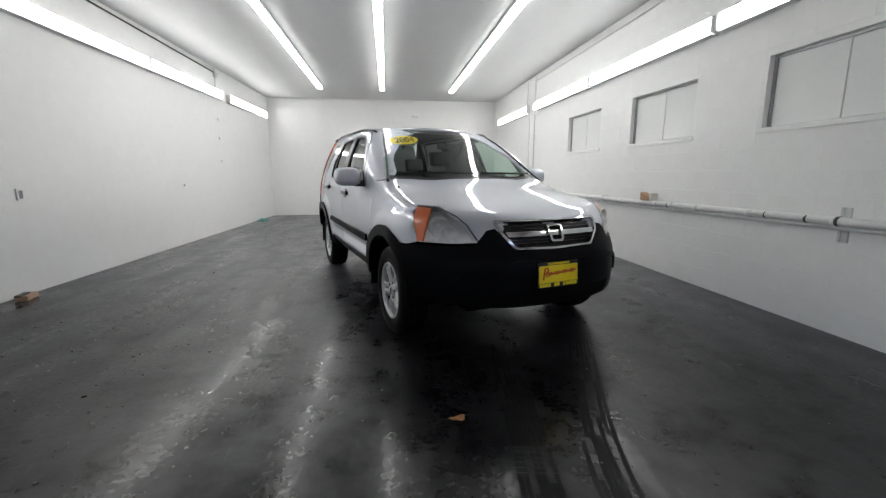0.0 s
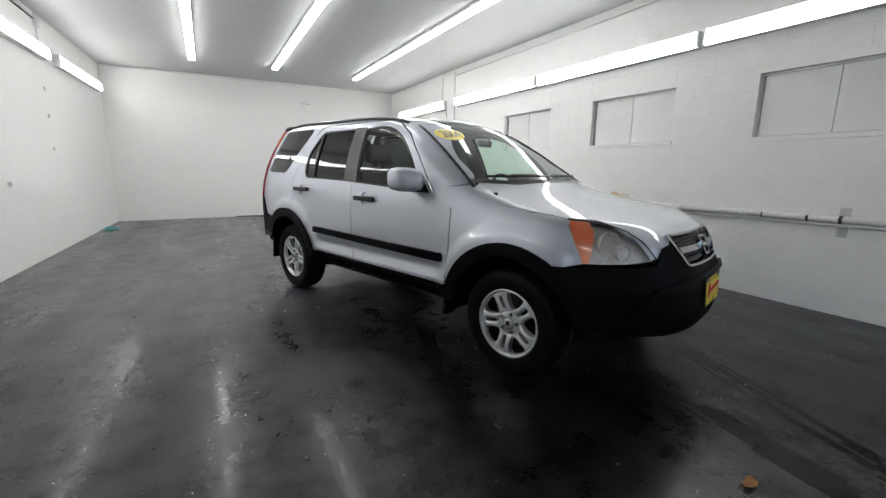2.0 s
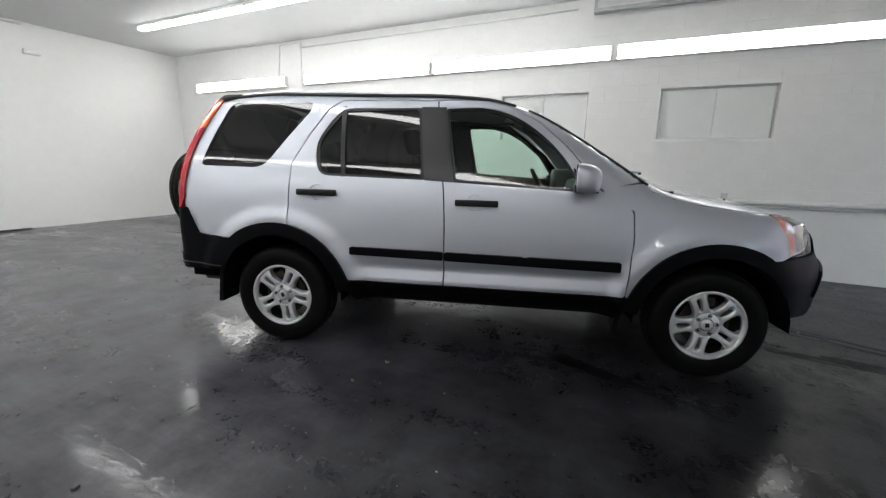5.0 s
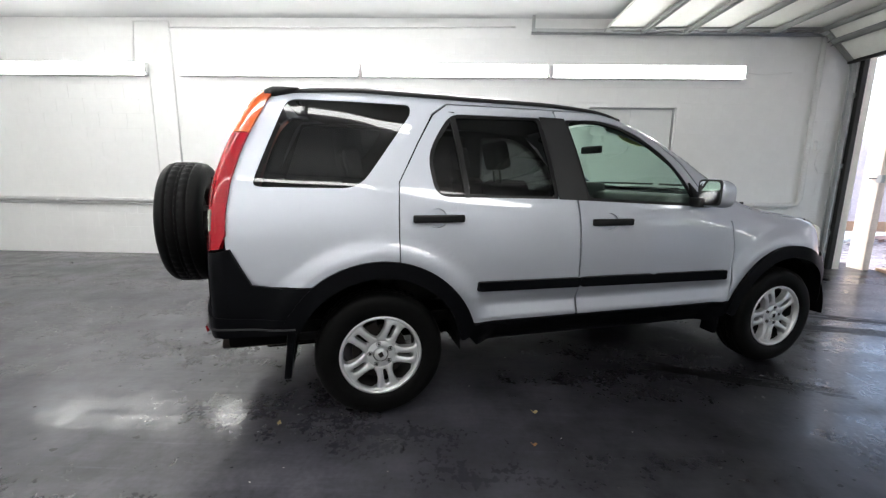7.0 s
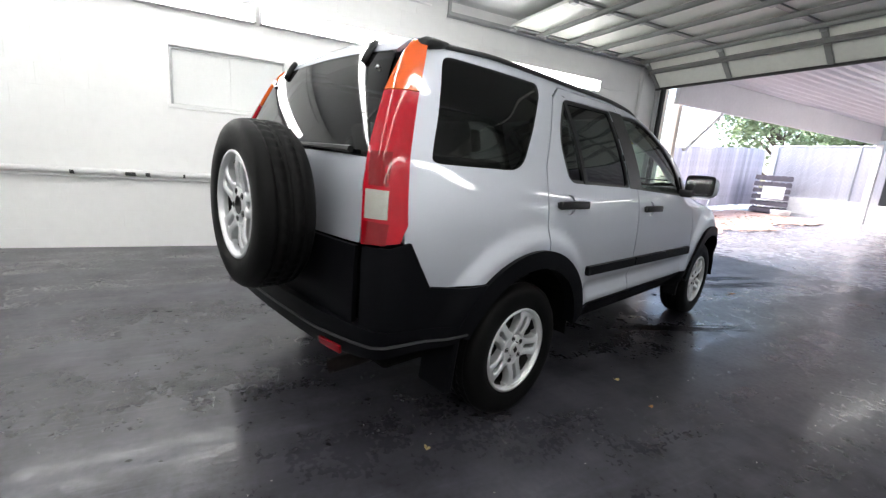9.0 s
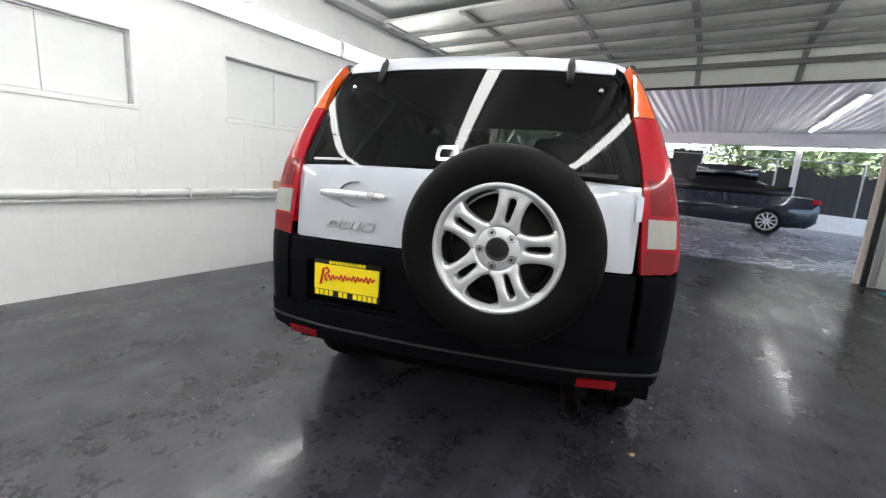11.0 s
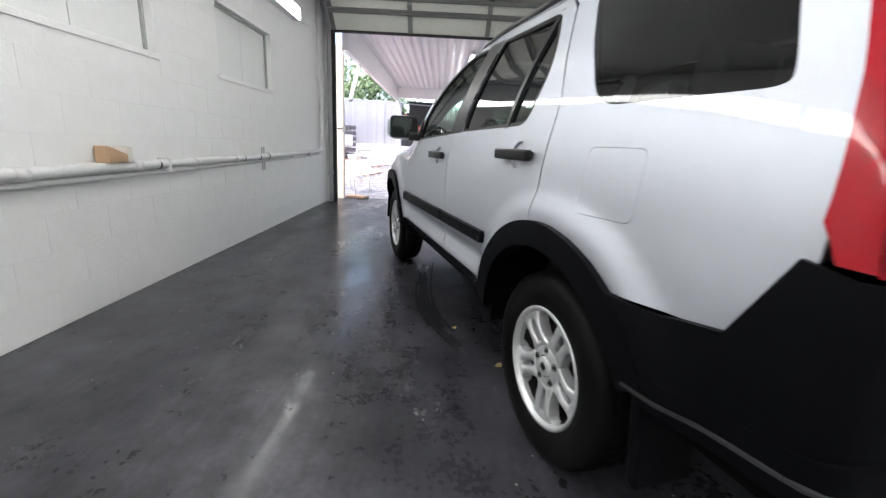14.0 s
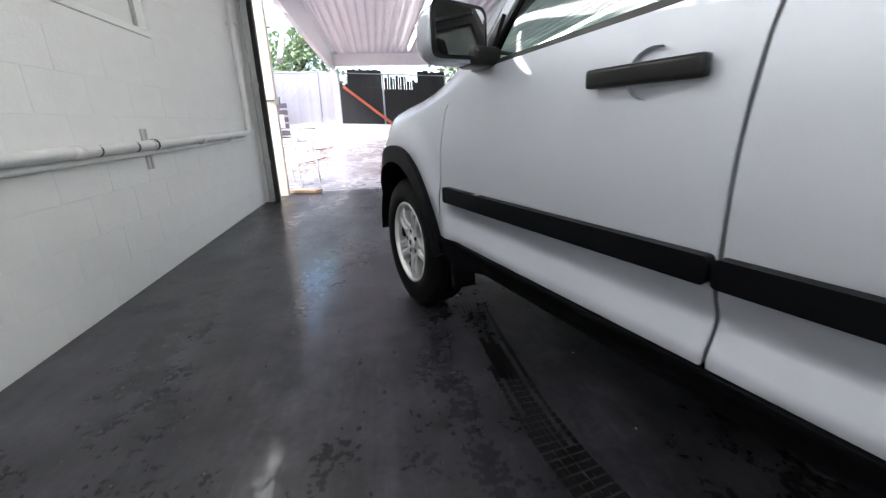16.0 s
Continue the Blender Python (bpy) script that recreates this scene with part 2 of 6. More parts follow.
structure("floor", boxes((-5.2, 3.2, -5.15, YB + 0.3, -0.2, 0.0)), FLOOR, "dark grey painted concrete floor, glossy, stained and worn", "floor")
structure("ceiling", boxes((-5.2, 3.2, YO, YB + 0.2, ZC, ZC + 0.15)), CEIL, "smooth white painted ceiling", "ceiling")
structure("wall_north", boxes((-4.4, 3.2, YB, YB + 0.2, 0, ZC)), WALLS, "plain white painted back wall", "wall")
# blank wall, slightly out of square
ang = math.atan2(LEFT1 - LEFT0, YB - YF)
bm = box(bmesh.new(), -0.2, 0, -0.25, 13.0, 0, ZC, pose(LEFT0, YF, 0, 0, 0, -math.degrees(ang)))
structure("wall_west", bm, WALLS, "long white painted masonry wall with small marks", "wall")
WINDOWS = [(1.68, 2.82), (-0.305, 0.868), (-2.31, -1.14)]
WZ0, WZ1 = 1.55, 2.145
ys = [YO]
segs = []
for a, b in sorted(WINDOWS):
    segs.append((ys[-1], a))
    ys.append(b)
segs.append((ys[-1], YB + 0.2))
spec = [(XR, XR + 0.2, a, b, 0, ZC) for a, b in segs]
for a, b in WINDOWS:
    spec += [(XR, XR + 0.2, a, b, 0, WZ0), (XR, XR + 0.2, a, b, WZ1, ZC)]
structure("wall_east", boxes(*spec), WALL, "white painted concrete block wall with three boarded windows", "wall")
for i, (a, b) in enumerate(WINDOWS):
    w = structure("window_%d" % (i + 1), boxes((XR + 0.085, XR + 0.12, a, b, WZ0, WZ1)), PANEL, "boarded-up window recess painted white", "window")
    mid = (a + b) / 2
    part("pane", boxes((XR + 0.07, XR + 0.085, a + 0.02, mid - 0.004, WZ0 + 0.02, WZ1 - 0.02), bevel=0.003), PANEL, w)
    part("pane", boxes((XR + 0.07, XR + 0.085, mid + 0.004, b - 0.02, WZ0 + 0.02, WZ1 - 0.02), bevel=0.003), PANEL, w)
    part("window_frame", boxes((XR + 0.05, XR + 0.085, a, b, WZ1 - 0.02, WZ1), (XR + 0.05, XR + 0.085, a, a + 0.02, WZ0, WZ1 - 0.02), (XR + 0.05, XR + 0.085, b - 0.02, b, WZ0, WZ1 - 0.02)), GALV, w, "grey metal window frame edge")
    part("window_sill", boxes((XR - 0.012, XR + 0.085, a - 0.02, b + 0.02, WZ0 - 0.035, WZ0 + 0.006), bevel=0.004), WALL, w)
# door wall: returns and header
OX0, OX1, OZ = -3.40, 2.66, 2.75
structure("wall_south", boxes((OX1, XR, YO, YF, 0, ZC), (-4.6, OX0, YO, YF, 0, ZC), (OX0, OX1, YO, YF, OZ, ZC)), WALLS, "white wall round the wide garage door opening", "wall")

# lamps on the walls and ceiling
def wall_lamp(y0, y1, x, z, side, group):
    """Wrapped fluorescent fitting along y; side: +1 on the window wall."""
    t = thing("wall_lamp", "long fluorescent wall fitting with a lit white diffuser", "lamp", group, pose(x, (y0 + y1) / 2, z, 0, 0, 0 if side > 0 else -math.degrees(ang)))
    h = (y1 - y0) / 2 - 0.005
    part("back_plate", boxes((min(0, -0.05 * side), max(0, -0.05 * side), -h, h, -0.085, 0.085), *[(min(-0.05 * side, -0.085 * side), max(-0.05 * side, -0.085 * side), -h, h, *e) for e in ((-0.085, -0.079), (0.079, 0.085))]), WHITEMETAL, t)
    bm = bmesh.new()
    prof = [(-0.052 * side, -0.077), (-0.078 * side, -0.074), (-0.10 * side, -0.045), (-0.10 * side, 0.045), (-0.078 * side, 0.074), (-0.052 * side, 0.077)]
    lo = [bm.verts.new((u, -h + 0.02, v)) for u, v in prof]
    hi = [bm.verts.new((u, h - 0.02, v)) for u, v in prof]
    for i in range(5):
        bm.faces.new((lo[i], lo[i + 1], hi[i + 1], hi[i]))
    bm.faces.new(lo)
    bm.faces.new(hi)
    part("diffuser", fix(bm), LIT, t, "lit white diffuser")
    for s in (-1, 1):
        part("end_cap", boxes((min(-0.052 * side, -0.103 * side), max(-0.052 * side, -0.103 * side), s * h - 0.024, s * h + 0.004, -0.078, 0.078), bevel=0.006), WHITEMETAL, t)
    return t


for a, b in ((4.90, 7.32), (1.99, 4.45), (-0.54, 1.945), (-3.10, -0.59)):
    wall_lamp(a, b, XR, 2.58, 1, "lamps on the window wall")
for a, b in ((5.25, 7.70), (2.42, 4.87), (-0.06, 2.39), (-2.90, -0.45)):
    wall_lamp(a, b, left_x((a + b) / 2) + 0.002, 2.735, -1, "lamps on the blank wall")


def ceiling_lamp(x, y0, y1):
    t = thing("ceiling_lamp", "long fluorescent strip light with a lit diffuser under the ceiling", "lamp", "strip lights under the ceiling", Matrix.Translation((x, (y0 + y1) / 2, ZC)))
    h = (y1 - y0) / 2 - 0.01
    part("housing", boxes((-0.066, 0.066, -h, h, -0.045, 0.0), bevel=0.006), WHITEMETAL, t)
    bm = bmesh.new()
    prof = [(-0.056, -0.046), (-0.055, -0.068), (-0.036, -0.084), (0.036, -0.084), (0.055, -0.068), (0.056, -0.046)]
    lo = [bm.verts.new((u, -h + 0.02, v)) for u, v in prof]
    hi = [bm.verts.new((u, h - 0.02, v)) for u, v in prof]
    for i in range(5):
        bm.faces.new((lo[i], lo[i + 1], hi[i + 1], hi[i]))
    bm.faces.new(lo)
    bm.faces.new(hi)
    part("diffuser", fix(bm), LIT2, t, "lit white diffuser")
    for s in (-1, 1):
        part("end_cap", boxes((-0.059, 0.059, s * h - 0.012, s * h + 0.004, -0.087, -0.045), bevel=0.004), WHITEMETAL, t)


for x, ye in ((-1.97, 6.3), (-0.50, 6.3), (1.22, 6.4)):
    for k in range(2):
        ceiling_lamp(x, ye - 2.45 * (k + 1), ye - 2.45 * k)
    ceiling_lamp(x, ye - 6.13, ye - 4.9)

# ---- the car: one smooth body form, on which all panels are laid ----
from mathutils import geometry

CAR = thing("car", "silver compact SUV with dark plastic cladding, parked on the garage floor", "car", m=pose(0, 0, 0, 0, 0, 17.0))


def curve(xs, ys):
    xs, ys = np.array(xs, float), np.array(ys, float)
    gx = np.linspace(xs[0], xs[-1], 600)
    gy = np.interp(gx, xs, ys)
    k = np.hanning(41)
    k /= k.sum()
    gy = np.convolve(np.pad(gy, 20, mode="reflect", reflect_type="odd"), k, "valid")
    return lambda v: np.interp(v, gx, gy)


TOP = curve([-2.3, -2.12, -2.0, -1.9, -1.6, -1.3, -1.15, -1.07, -0.77, -0.46, -0.285, -0.12, 0.3, 1.0, 1.5, 1.8, 2.3],
            [0.70, 0.80, 0.885, 0.93, 1.0, 1.06, 1.095, 1.125, 1.295, 1.485, 1.572, 1.626, 1.662, 1.687, 1.685, 1.665, 1.60])
WID = curve([0.0, 0.25, 0.4, 0.5, 0.62, 0.8, 0.95, 1.04, 1.1, 1.2, 1.35, 1.5, 1.6, 1.7, 2.0],
            [0.80, 0.83, 0.862, 0.872, 0.884, 0.888, 0.882, 0.868, 0.852, 0.826, 0.770, 0.697, 0.642, 0.578, 0.40])
PLAN = curve([-2.4, -1.7, -1.2, 0.0, 1.4, 1.8, 2.1, 2.4], [0.02, 0.012, 0.0, 0.0, 0.0, 0.030, 0.082, 0.13])
NOSE = curve([0.0, 0.2, 0.3, 0.4, 0.6, 0.67, 0.73, 0.80, 0.88, 1.0, 1.4], [-1.85, -1.98, -2.08, -2.12, -2.13, -2.11, -2.075, -2.06, -2.03, -1.96, -1.7])
glass_z = [1.18 + 0.04 * k for k in range(13)]
TAIL = curve([0.0, 0.35, 0.5, 0.8, 1.0, 1.1] + glass_z + [1.9], [2.0, 2.085, 2.115, 2.115, 2.100, 2.090] + [2.075 - 0.352 * (z - 1.18) - 0.322 * (z - 1.18) ** 2 for z in glass_z] + [1.64])


def smax(a, b, k):
    h = np.clip(0.5 + 0.5 * (a - b) / k, 0, 1)
    return b + (a - b) * h + k * h * (1 - h)


def body(x, y, z):
    """Below zero inside the car."""
    ax = np.abs(x)
    front = np.clip((-0.42 - y) / 0.85, 0, 1)
    front = front * front * (3 - 2 * front)
    lift = z - 0.86
    lift = 0.5 * (lift + np.sqrt(lift * lift + 0.02))
    w = WID(z) - PLAN(y) - front * lift * 0.42
    for yc in (-1.31, 1.31):
        d = np.hypot(y - yc, z - 0.33)
        s = np.clip((0.61 - d) / 0.10, 0, 1)
        w = w + 0.024 * s * s * (3 - 2 * s)
    between = np.clip((0.86 - np.abs(y)) / 0.16, 0, 1)
    w = w + between * (0.012 * np.clip((0.525 - z) / 0.03, 0, 1) - 0.016 * np.exp(-((z - 0.567) / 0.032) ** 2) - 0.085 * np.clip((0.463 - z) / 0.11, 0, 1))
    side = (ax - w) * 0.96
    bend = np.clip((y + 1.75) / 0.5, 0, 1) * np.clip((0.5 - y) / 0.4, 0, 1)
    yy = y - 0.14 * (ax / 0.75) ** 2 * bend
    t = TOP(yy) - 0.035 * (ax / 0.65) ** 2 * np.clip((y + 0.6) / 0.5, 0, 1) - 0.03 * (ax / 0.75) ** 2 * front
    sl = (TOP(yy + 0.02) - TOP(yy - 0.02)) / 0.04
    top = (z - t) / np.sqrt(1 + sl * sl)
    nose = NOSE(z) + 0.40 * (ax / 0.82) ** 3.0 - y
    tail = y - (TAIL(z) - 0.03 * (ax / 0.69) ** 2 - 0.035 * (ax / 0.85) ** 9)
    f = smax(side, top, 0.075)
    f = smax(f, nose * 0.9, 0.09)
    return smax(f, tail * 0.95, 0.05)


def lay(us, vs, way, level):
    """Points (u, v) seen along the level direction way, laid on the body form."""
    if way[0] == "ring":
        phi = us / 0.9
        d = -np.stack([np.sin(phi), way[2] * np.cos(phi), np.zeros_like(phi)], 1)
        base = np.stack([0 * us, 0 * us + way[1], vs], 1)
    else:
        d = np.array(way, float)
        d /= np.linalg.norm(d)
        d = np.repeat(d[None], len(us), 0)
    if way[0] == "ring":
        pass
    elif abs(d[0, 2]) > 0.9:
        base = np.stack([us, vs, np.zeros_like(us)], 1)
    else:
        h = np.array([-d[0, 1], d[0, 0], 0])
        base = us[:, None] * h + vs[:, None] * np.array([0, 0, 1.0])
    lev = level(us) if callable(level) else level
    f = lambda s: body(*(base - d * s[:, None]).T) - lev
    lo, hi = np.full(len(us), -0.3), np.full(len(us), 3.2)
    steps = np.linspace(3.2, -0.3, 90)
    inside = np.zeros(len(us), bool)
    for a, b in zip(steps, steps[1:]):
        now = f(np.full(len(us), b)) < 0
        hit = now & ~inside
        lo[hit], hi[hit] = b, a
        inside |= now
    for _ in range(24):
        mid = (lo + hi) / 2
        i = f(mid) < 0
        lo = np.where(i, mid, lo)
        hi = np.where(i, hi, mid)
    return base - d * ((lo + hi) / 2)[:, None]


def normals(p):
    e = 0.004
    g = np.stack([body(*(p + np.eye(3)[k] * e).T) - body(*(p - np.eye(3)[k] * e).T) for k in range(3)], 1)
    return g / np.maximum(np.linalg.norm(g, axis=1), 1e-9)[:, None]


def inside_poly(pts, poly):
    x, y = pts[:, 0], pts[:, 1]
    c = np.zeros(len(pts), bool)
    for (x0, y0), (x1, y1) in zip(poly, poly[1:] + poly[:1]):
        c ^= ((y0 > y) != (y1 > y)) & (x < (x1 - x0) * (y - y0) / (y1 - y0 + 1e-12) + x0)
    return c


def dense(poly, step):
    out = []
    for a, b in zip(poly, poly[1:] + poly[:1]):
        k = max(1, int(math.dist(a, b) / step))
        out += [(a[0] + (b[0] - a[0]) * i / k, a[1] + (b[1] - a[1]) * i / k) for i in range(k)]
    return out


def rounded(poly, r, seg=5):
    """Round the corners of an outline; r: one radius, or one for each corner."""
    out = []
    k = len(poly)
    for i in range(k):
        p, a, b = Vector(poly[i]), Vector(poly[i - 1]), Vector(poly[(i + 1) % k])
        ri = r[i] if isinstance(r, (list, tuple)) else r
        ra = min(ri, (a - p).length * 0.48)
        rb = min(ri, (b - p).length * 0.48)
        if ri < 0.002:
            out.append(tuple(p))
            continue
        s, e = p + (a - p).normalized() * ra, p + (b - p).normalized() * rb
        for j in range(seg + 1):
            t = j / seg
            q = s * (1 - t) ** 2 + p * 2 * t * (1 - t) + e * t * t
            out.append((q.x, q.y))
    return out


def panel(name, poly, way, mat, parent, level=0.0, depth=0.014, holes=(), step=0.03, label="", mirror=0):
    """A sheet cut to an outline, laid on the body form, with turned-in edges. way: the direction in which one looks at it.
    way ("ring", y, s): from all round a point of the middle line, towards the front (s = -1) or the back (+1)."""
    loops = [dense(list(poly), step)] + [dense(list(h), step) for h in holes]
    pts = [p for lp in loops for p in lp]
    edges, o = [], 0
    for lp in loops:
        edges += [(o + i, o + (i + 1) % len(lp)) for i in range(len(lp))]
        o += len(lp)
    us, vs = [p[0] for p in poly], [p[1] for p in poly]
    gu, gv = np.meshgrid(np.arange(min(us), max(us), step), np.arange(min(vs), max(vs), step))
    g = np.stack([gu.ravel() + 0.37 * step, gv.ravel() + 0.41 * step], 1)
    ok = inside_poly(g, list(poly))
    for h in holes:
        ok &= ~inside_poly(g, list(h))
    b = np.array(pts)
    g = g[ok]
    if len(g):
        near = np.array([np.min((b[:, 0] - q[0]) ** 2 + (b[:, 1] - q[1]) ** 2) for q in g])
        g = g[near > (0.45 * step) ** 2]
    allp = [Vector(p) for p in pts] + [Vector((q[0], q[1])) for q in g]
    vco, _, tris, *_ = geometry.delaunay_2d_cdt(allp, edges, [], 0, 1e-6)
    uv = np.array([(v.x, v.y) for v in vco])
    cen = np.array([np.mean([uv[i] for i in t], axis=0) for t in tris])
    keep = inside_poly(cen, list(poly))
    for h in holes:
        keep &= ~inside_poly(cen, list(h))
    tris = [list(t) for t, k in zip(tris, keep) if k]
    p = lay(uv[:, 0], uv[:, 1], way, level)
    nrm = normals(p)
    count = {}
    for t in tris:
        for i in range(3):
            e = (t[i], t[(i + 1) % 3])
            count[tuple(sorted(e))] = count.get(tuple(sorted(e)), []) + [e]
    # outward order
    a, bb, c = (p[[t[i] for t in tris]] for i in range(3))
    flip = np.sum(np.cross(bb - a, c - a) * nrm[[t[0] for t in tris]], axis=1) < 0
    faces = [t[::-1] if f else t for t, f in zip(tris, flip)]
    verts, vn = [tuple(q) for q in p], [tuple(q) for q in nrm]
    if depth:
        rim = {}
        for f in faces:
            for i in range(3):
                e = (f[i], f[(i + 1) % 3])
                if len(count[tuple(sorted(e))]) == 1:
                    rim[e[0]] = e[1]
        idx = {}
        for i, j in rim.items():
            t = p[j] - p[i]
            out = np.cross(t, nrm[i])
            out /= max(np.linalg.norm(out), 1e-9)
            q = len(verts)
            verts += [tuple(p[i] - nrm[i] * 0.0), tuple(p[j]), tuple(p[j] - nrm[j] * depth), tuple(p[i] - nrm[i] * depth)]
            vn += [tuple(out)] * 4
            faces.append([q + 1, q, q + 3, q + 2])
    me = bpy.data.meshes.new(name)
    me.from_pydata(verts, [], faces)
    me.materials.append(mat)
    for q in me.polygons:
        q.use_smooth = True
    me.normals_split_custom_set_from_vertices(vn)
    ob = new(name, me)
    ob.parent = parent
    return tagged(ob, label)


def side_panel(name, poly, sx, mat, parent, **kw):
    """poly in (y, z) of the car; sx: -1 on its right flank, +1 on its left."""
    # seen along -sx x: u axis is (0, d_x) -> y = -sx * u
    fl = lambda pl: [(-sx * a, b) for a, b in pl]
    kw["holes"] = [fl(h) for h in kw.get("holes", ())]
    return panel(name, fl(poly), (-sx, 0, 0), mat, parent, **kw)


def front_panel(name, poly, mat, parent, **kw):
    """poly in (x, z), laid on from the front."""
    fl = lambda pl: [(-a, b) for a, b in pl]
    kw["holes"] = [fl(h) for h in kw.get("holes", ())]
    return panel(name, fl(poly), (0, 1, 0), mat, parent, **kw)


def rear_panel(name, poly, mat, parent, **kw):
    return panel(name, list(poly), (0, -1, 0), mat, parent, **kw)


def ring_panel(name, poly, yc, sgn, mat, parent, **kw):
    """poly of rough points (x, y, z) round the nose or the tail."""
    fl = lambda pl: [(0.9 * math.atan2(x, sgn * (y - yc)), z) for x, y, z in pl]
    kw["holes"] = [fl(h) for h in kw.get("holes", ())]
    return panel(name, fl(poly), ("ring", yc, sgn), mat, parent, **kw)


def corner_panel(name, poly, way, mat, parent, **kw):
    """poly of rough points (x, y, z), laid on along the level direction way."""
    d = np.array(way, float)
    d /= np.linalg.norm(d)
    return panel(name, [(-d[1] * x + d[0] * y, z) for x, y, z in poly], way, mat, parent, **kw)


PAINT = material("silver_metallic_paint", (0.52, 0.545, 0.60), 0.54, metal=0.70, vary=0.015, scale=30, coat=1.0, coat_ior=1.55, rvary=0.03)
CLAD = material("dark_grey_plastic_cladding", (0.0036, 0.0038, 0.0048), 0.42, vary=0.12, scale=10, bump=0.06, bscale=300, spec=0.055)
BLACKTRIM = material("black_trim", (0.007, 0.007, 0.0075), 0.35, vary=0.1, spec=0.3)
# Near black: the shade of gaps, wheel wells and underside is in the colour.
DARKIN = material("shade_inner_panel", (0.002, 0.002, 0.002), 0.9, vary=0.2, spec=0.1)
PILLAR = material("satin_black_pillar_trim", (0.011, 0.011, 0.012), 0.4, vary=0.1)
CLEAR = glass("clear_green_glass", (0.74, 0.87, 0.80))
PRIVACY = glass("privacy_glass", (0.07, 0.073, 0.075))


def arc(yc, r, a0, a1, n=18, zc=0.33, rz=None):
    return [(yc + r * math.cos(radians(a)), zc + (rz or r) * math.sin(radians(a))) for a in np.linspace(a0, a1, n)]


G = 0.004                                     # half a shut line
FW = [(0.262, 1.535), (0.19, 1.098), (-0.575, 1.062), (-0.44, 1.275), (-0.265, 1.435), (-0.107, 1.518), (0.05, 1.545)]
RW = [(0.918, 1.537), (0.405, 1.54), (0.352, 1.107), (1.03, 1.12), (1.062, 1.30), (1.02, 1.40)]
QW = [(1.715, 1.575), (1.125, 1.572), (1.13, 1.52), (1.40, 1.158), (1.865, 1.162), (1.862, 1.20)]
FWR, RWR, QWR = (rounded(q, r) for q, r in ((FW, [0.03, 0.02, 0.02, 0.15, 0.15, 0.1, 0.05]), (RW, [0.06, 0.02, 0.02, 0.07, 0.08, 0.12]), (QW, [0.05, 0.03, 0.03, 0.08, 0.05, 0.05])))
SILL = 0.472
for sx in (-1, 1):
    # outline of the rear opening behind the arch cladding
    rear_arch = arc(1.31, 0.462, 168, 12)
    front_arch = arc(-1.31, 0.455, 164, 14)
    door_f = [(0.222, SILL), (0.222 + 0.0, 0.85), (0.232, 1.03), (0.308, 1.585), (0.05, 1.585), (-0.12, 1.553), (-0.29, 1.463), (-0.47, 1.305), (-0.66, 1.07), (-0.84, 0.97), (-0.852, 0.80), (-0.83, SILL)]
    door_r = [(0.222 + G * 2, SILL), (0.222 + G * 2, 0.85), (0.232 + G * 2, 1.03), (0.308 + G * 2, 1.585), (0.60, 1.585), (0.93, 1.583), (1.01, 1.525), (1.10, 1.38), (1.205, 1.19), (1.213, 1.05), (1.216, 0.80)]
    door_r += [q for q in arc(1.31, 0.47, 100, 160, 10)] + [(0.826, SILL)]
    cups = [rounded([(yc + 0.052 * math.cos(a), zc + 0.047 * math.sin(a)) for a in np.linspace(0, math.tau, 20, endpoint=False)], 0.0) for yc, zc in ((0.045, 0.983), (1.03, 1.017))]
    fdoor = side_panel("front_door", rounded(door_f, [0.01, 0.02, 0.02, 0.02, 0.05, 0.05, 0.05, 0.05, 0.02, 0.03, 0.05, 0.02]), sx, PAINT, CAR, holes=[FWR, cups[0]], step=0.022)
    rdoor = side_panel("rear_door", door_r, sx, PAINT, CAR, holes=[RWR, cups[1]], step=0.022)
    for door, cup, y0, y1, z0 in ((fdoor, cups[0], -0.088, 0.165, 0.983), (rdoor, cups[1], 0.895, 1.153, 1.017)):
        side_panel("handle_cup", cup, sx, PAINT, door, level=-0.011, depth=0.0, step=0.012)
        xo = sx * 0.893
        bm = box(bmesh.new(), xo - 0.013, xo + 0.013, y0, y1, z0 - 0.019, z0 + 0.019, bevel=0.009)
        for yy in (y0 + 0.03, y1 - 0.03):
            box(bm, min(sx * 0.86, xo), max(sx * 0.86, xo), yy - 0.018, yy + 0.018, z0 - 0.012, z0 + 0.012)
        part("handle", bm, BLACKTRIM, door, "black pull handle", True)
    quarter = [(1.0 + 0.015, 1.535), (1.105, 1.385), (1.211, 1.19), (1.219, 1.05), (1.222, 0.806)]
    quarter += arc(1.31, 0.47, 100, 57, 10) + [(1.63, 0.708), (1.895, 0.712), (1.99, 0.885), (1.995, 1.05), (1.972, 1.19), (1.90, 1.40), (1.828, 1.575), (1.78, 1.632), (1.45, 1.645), (1.0, 1.635), (0.60, 1.618), (0.05, 1.605), (-0.15, 1.597), (-0.31, 1.545), (-0.497, 1.422), (-0.69, 1.284), (-0.845, 1.185), (-0.915, 1.128), (-0.80, 1.110), (-0.70, 1.075), (-0.68, 1.065), (-0.475, 1.31), (-0.293, 1.47), (-0.12, 1.56), (0.05, 1.592), (0.60, 1.592), (0.935, 1.59)]
    flap = rounded([(1.4285, 0.8735), (1.4285, 1.0515), (1.6315, 1.0515), (1.6315, 0.8735)], 0.031)
    side_panel("quarter_panel", quarter, sx, PAINT, CAR, holes=[QWR, flap] if sx > 0 else [QWR])
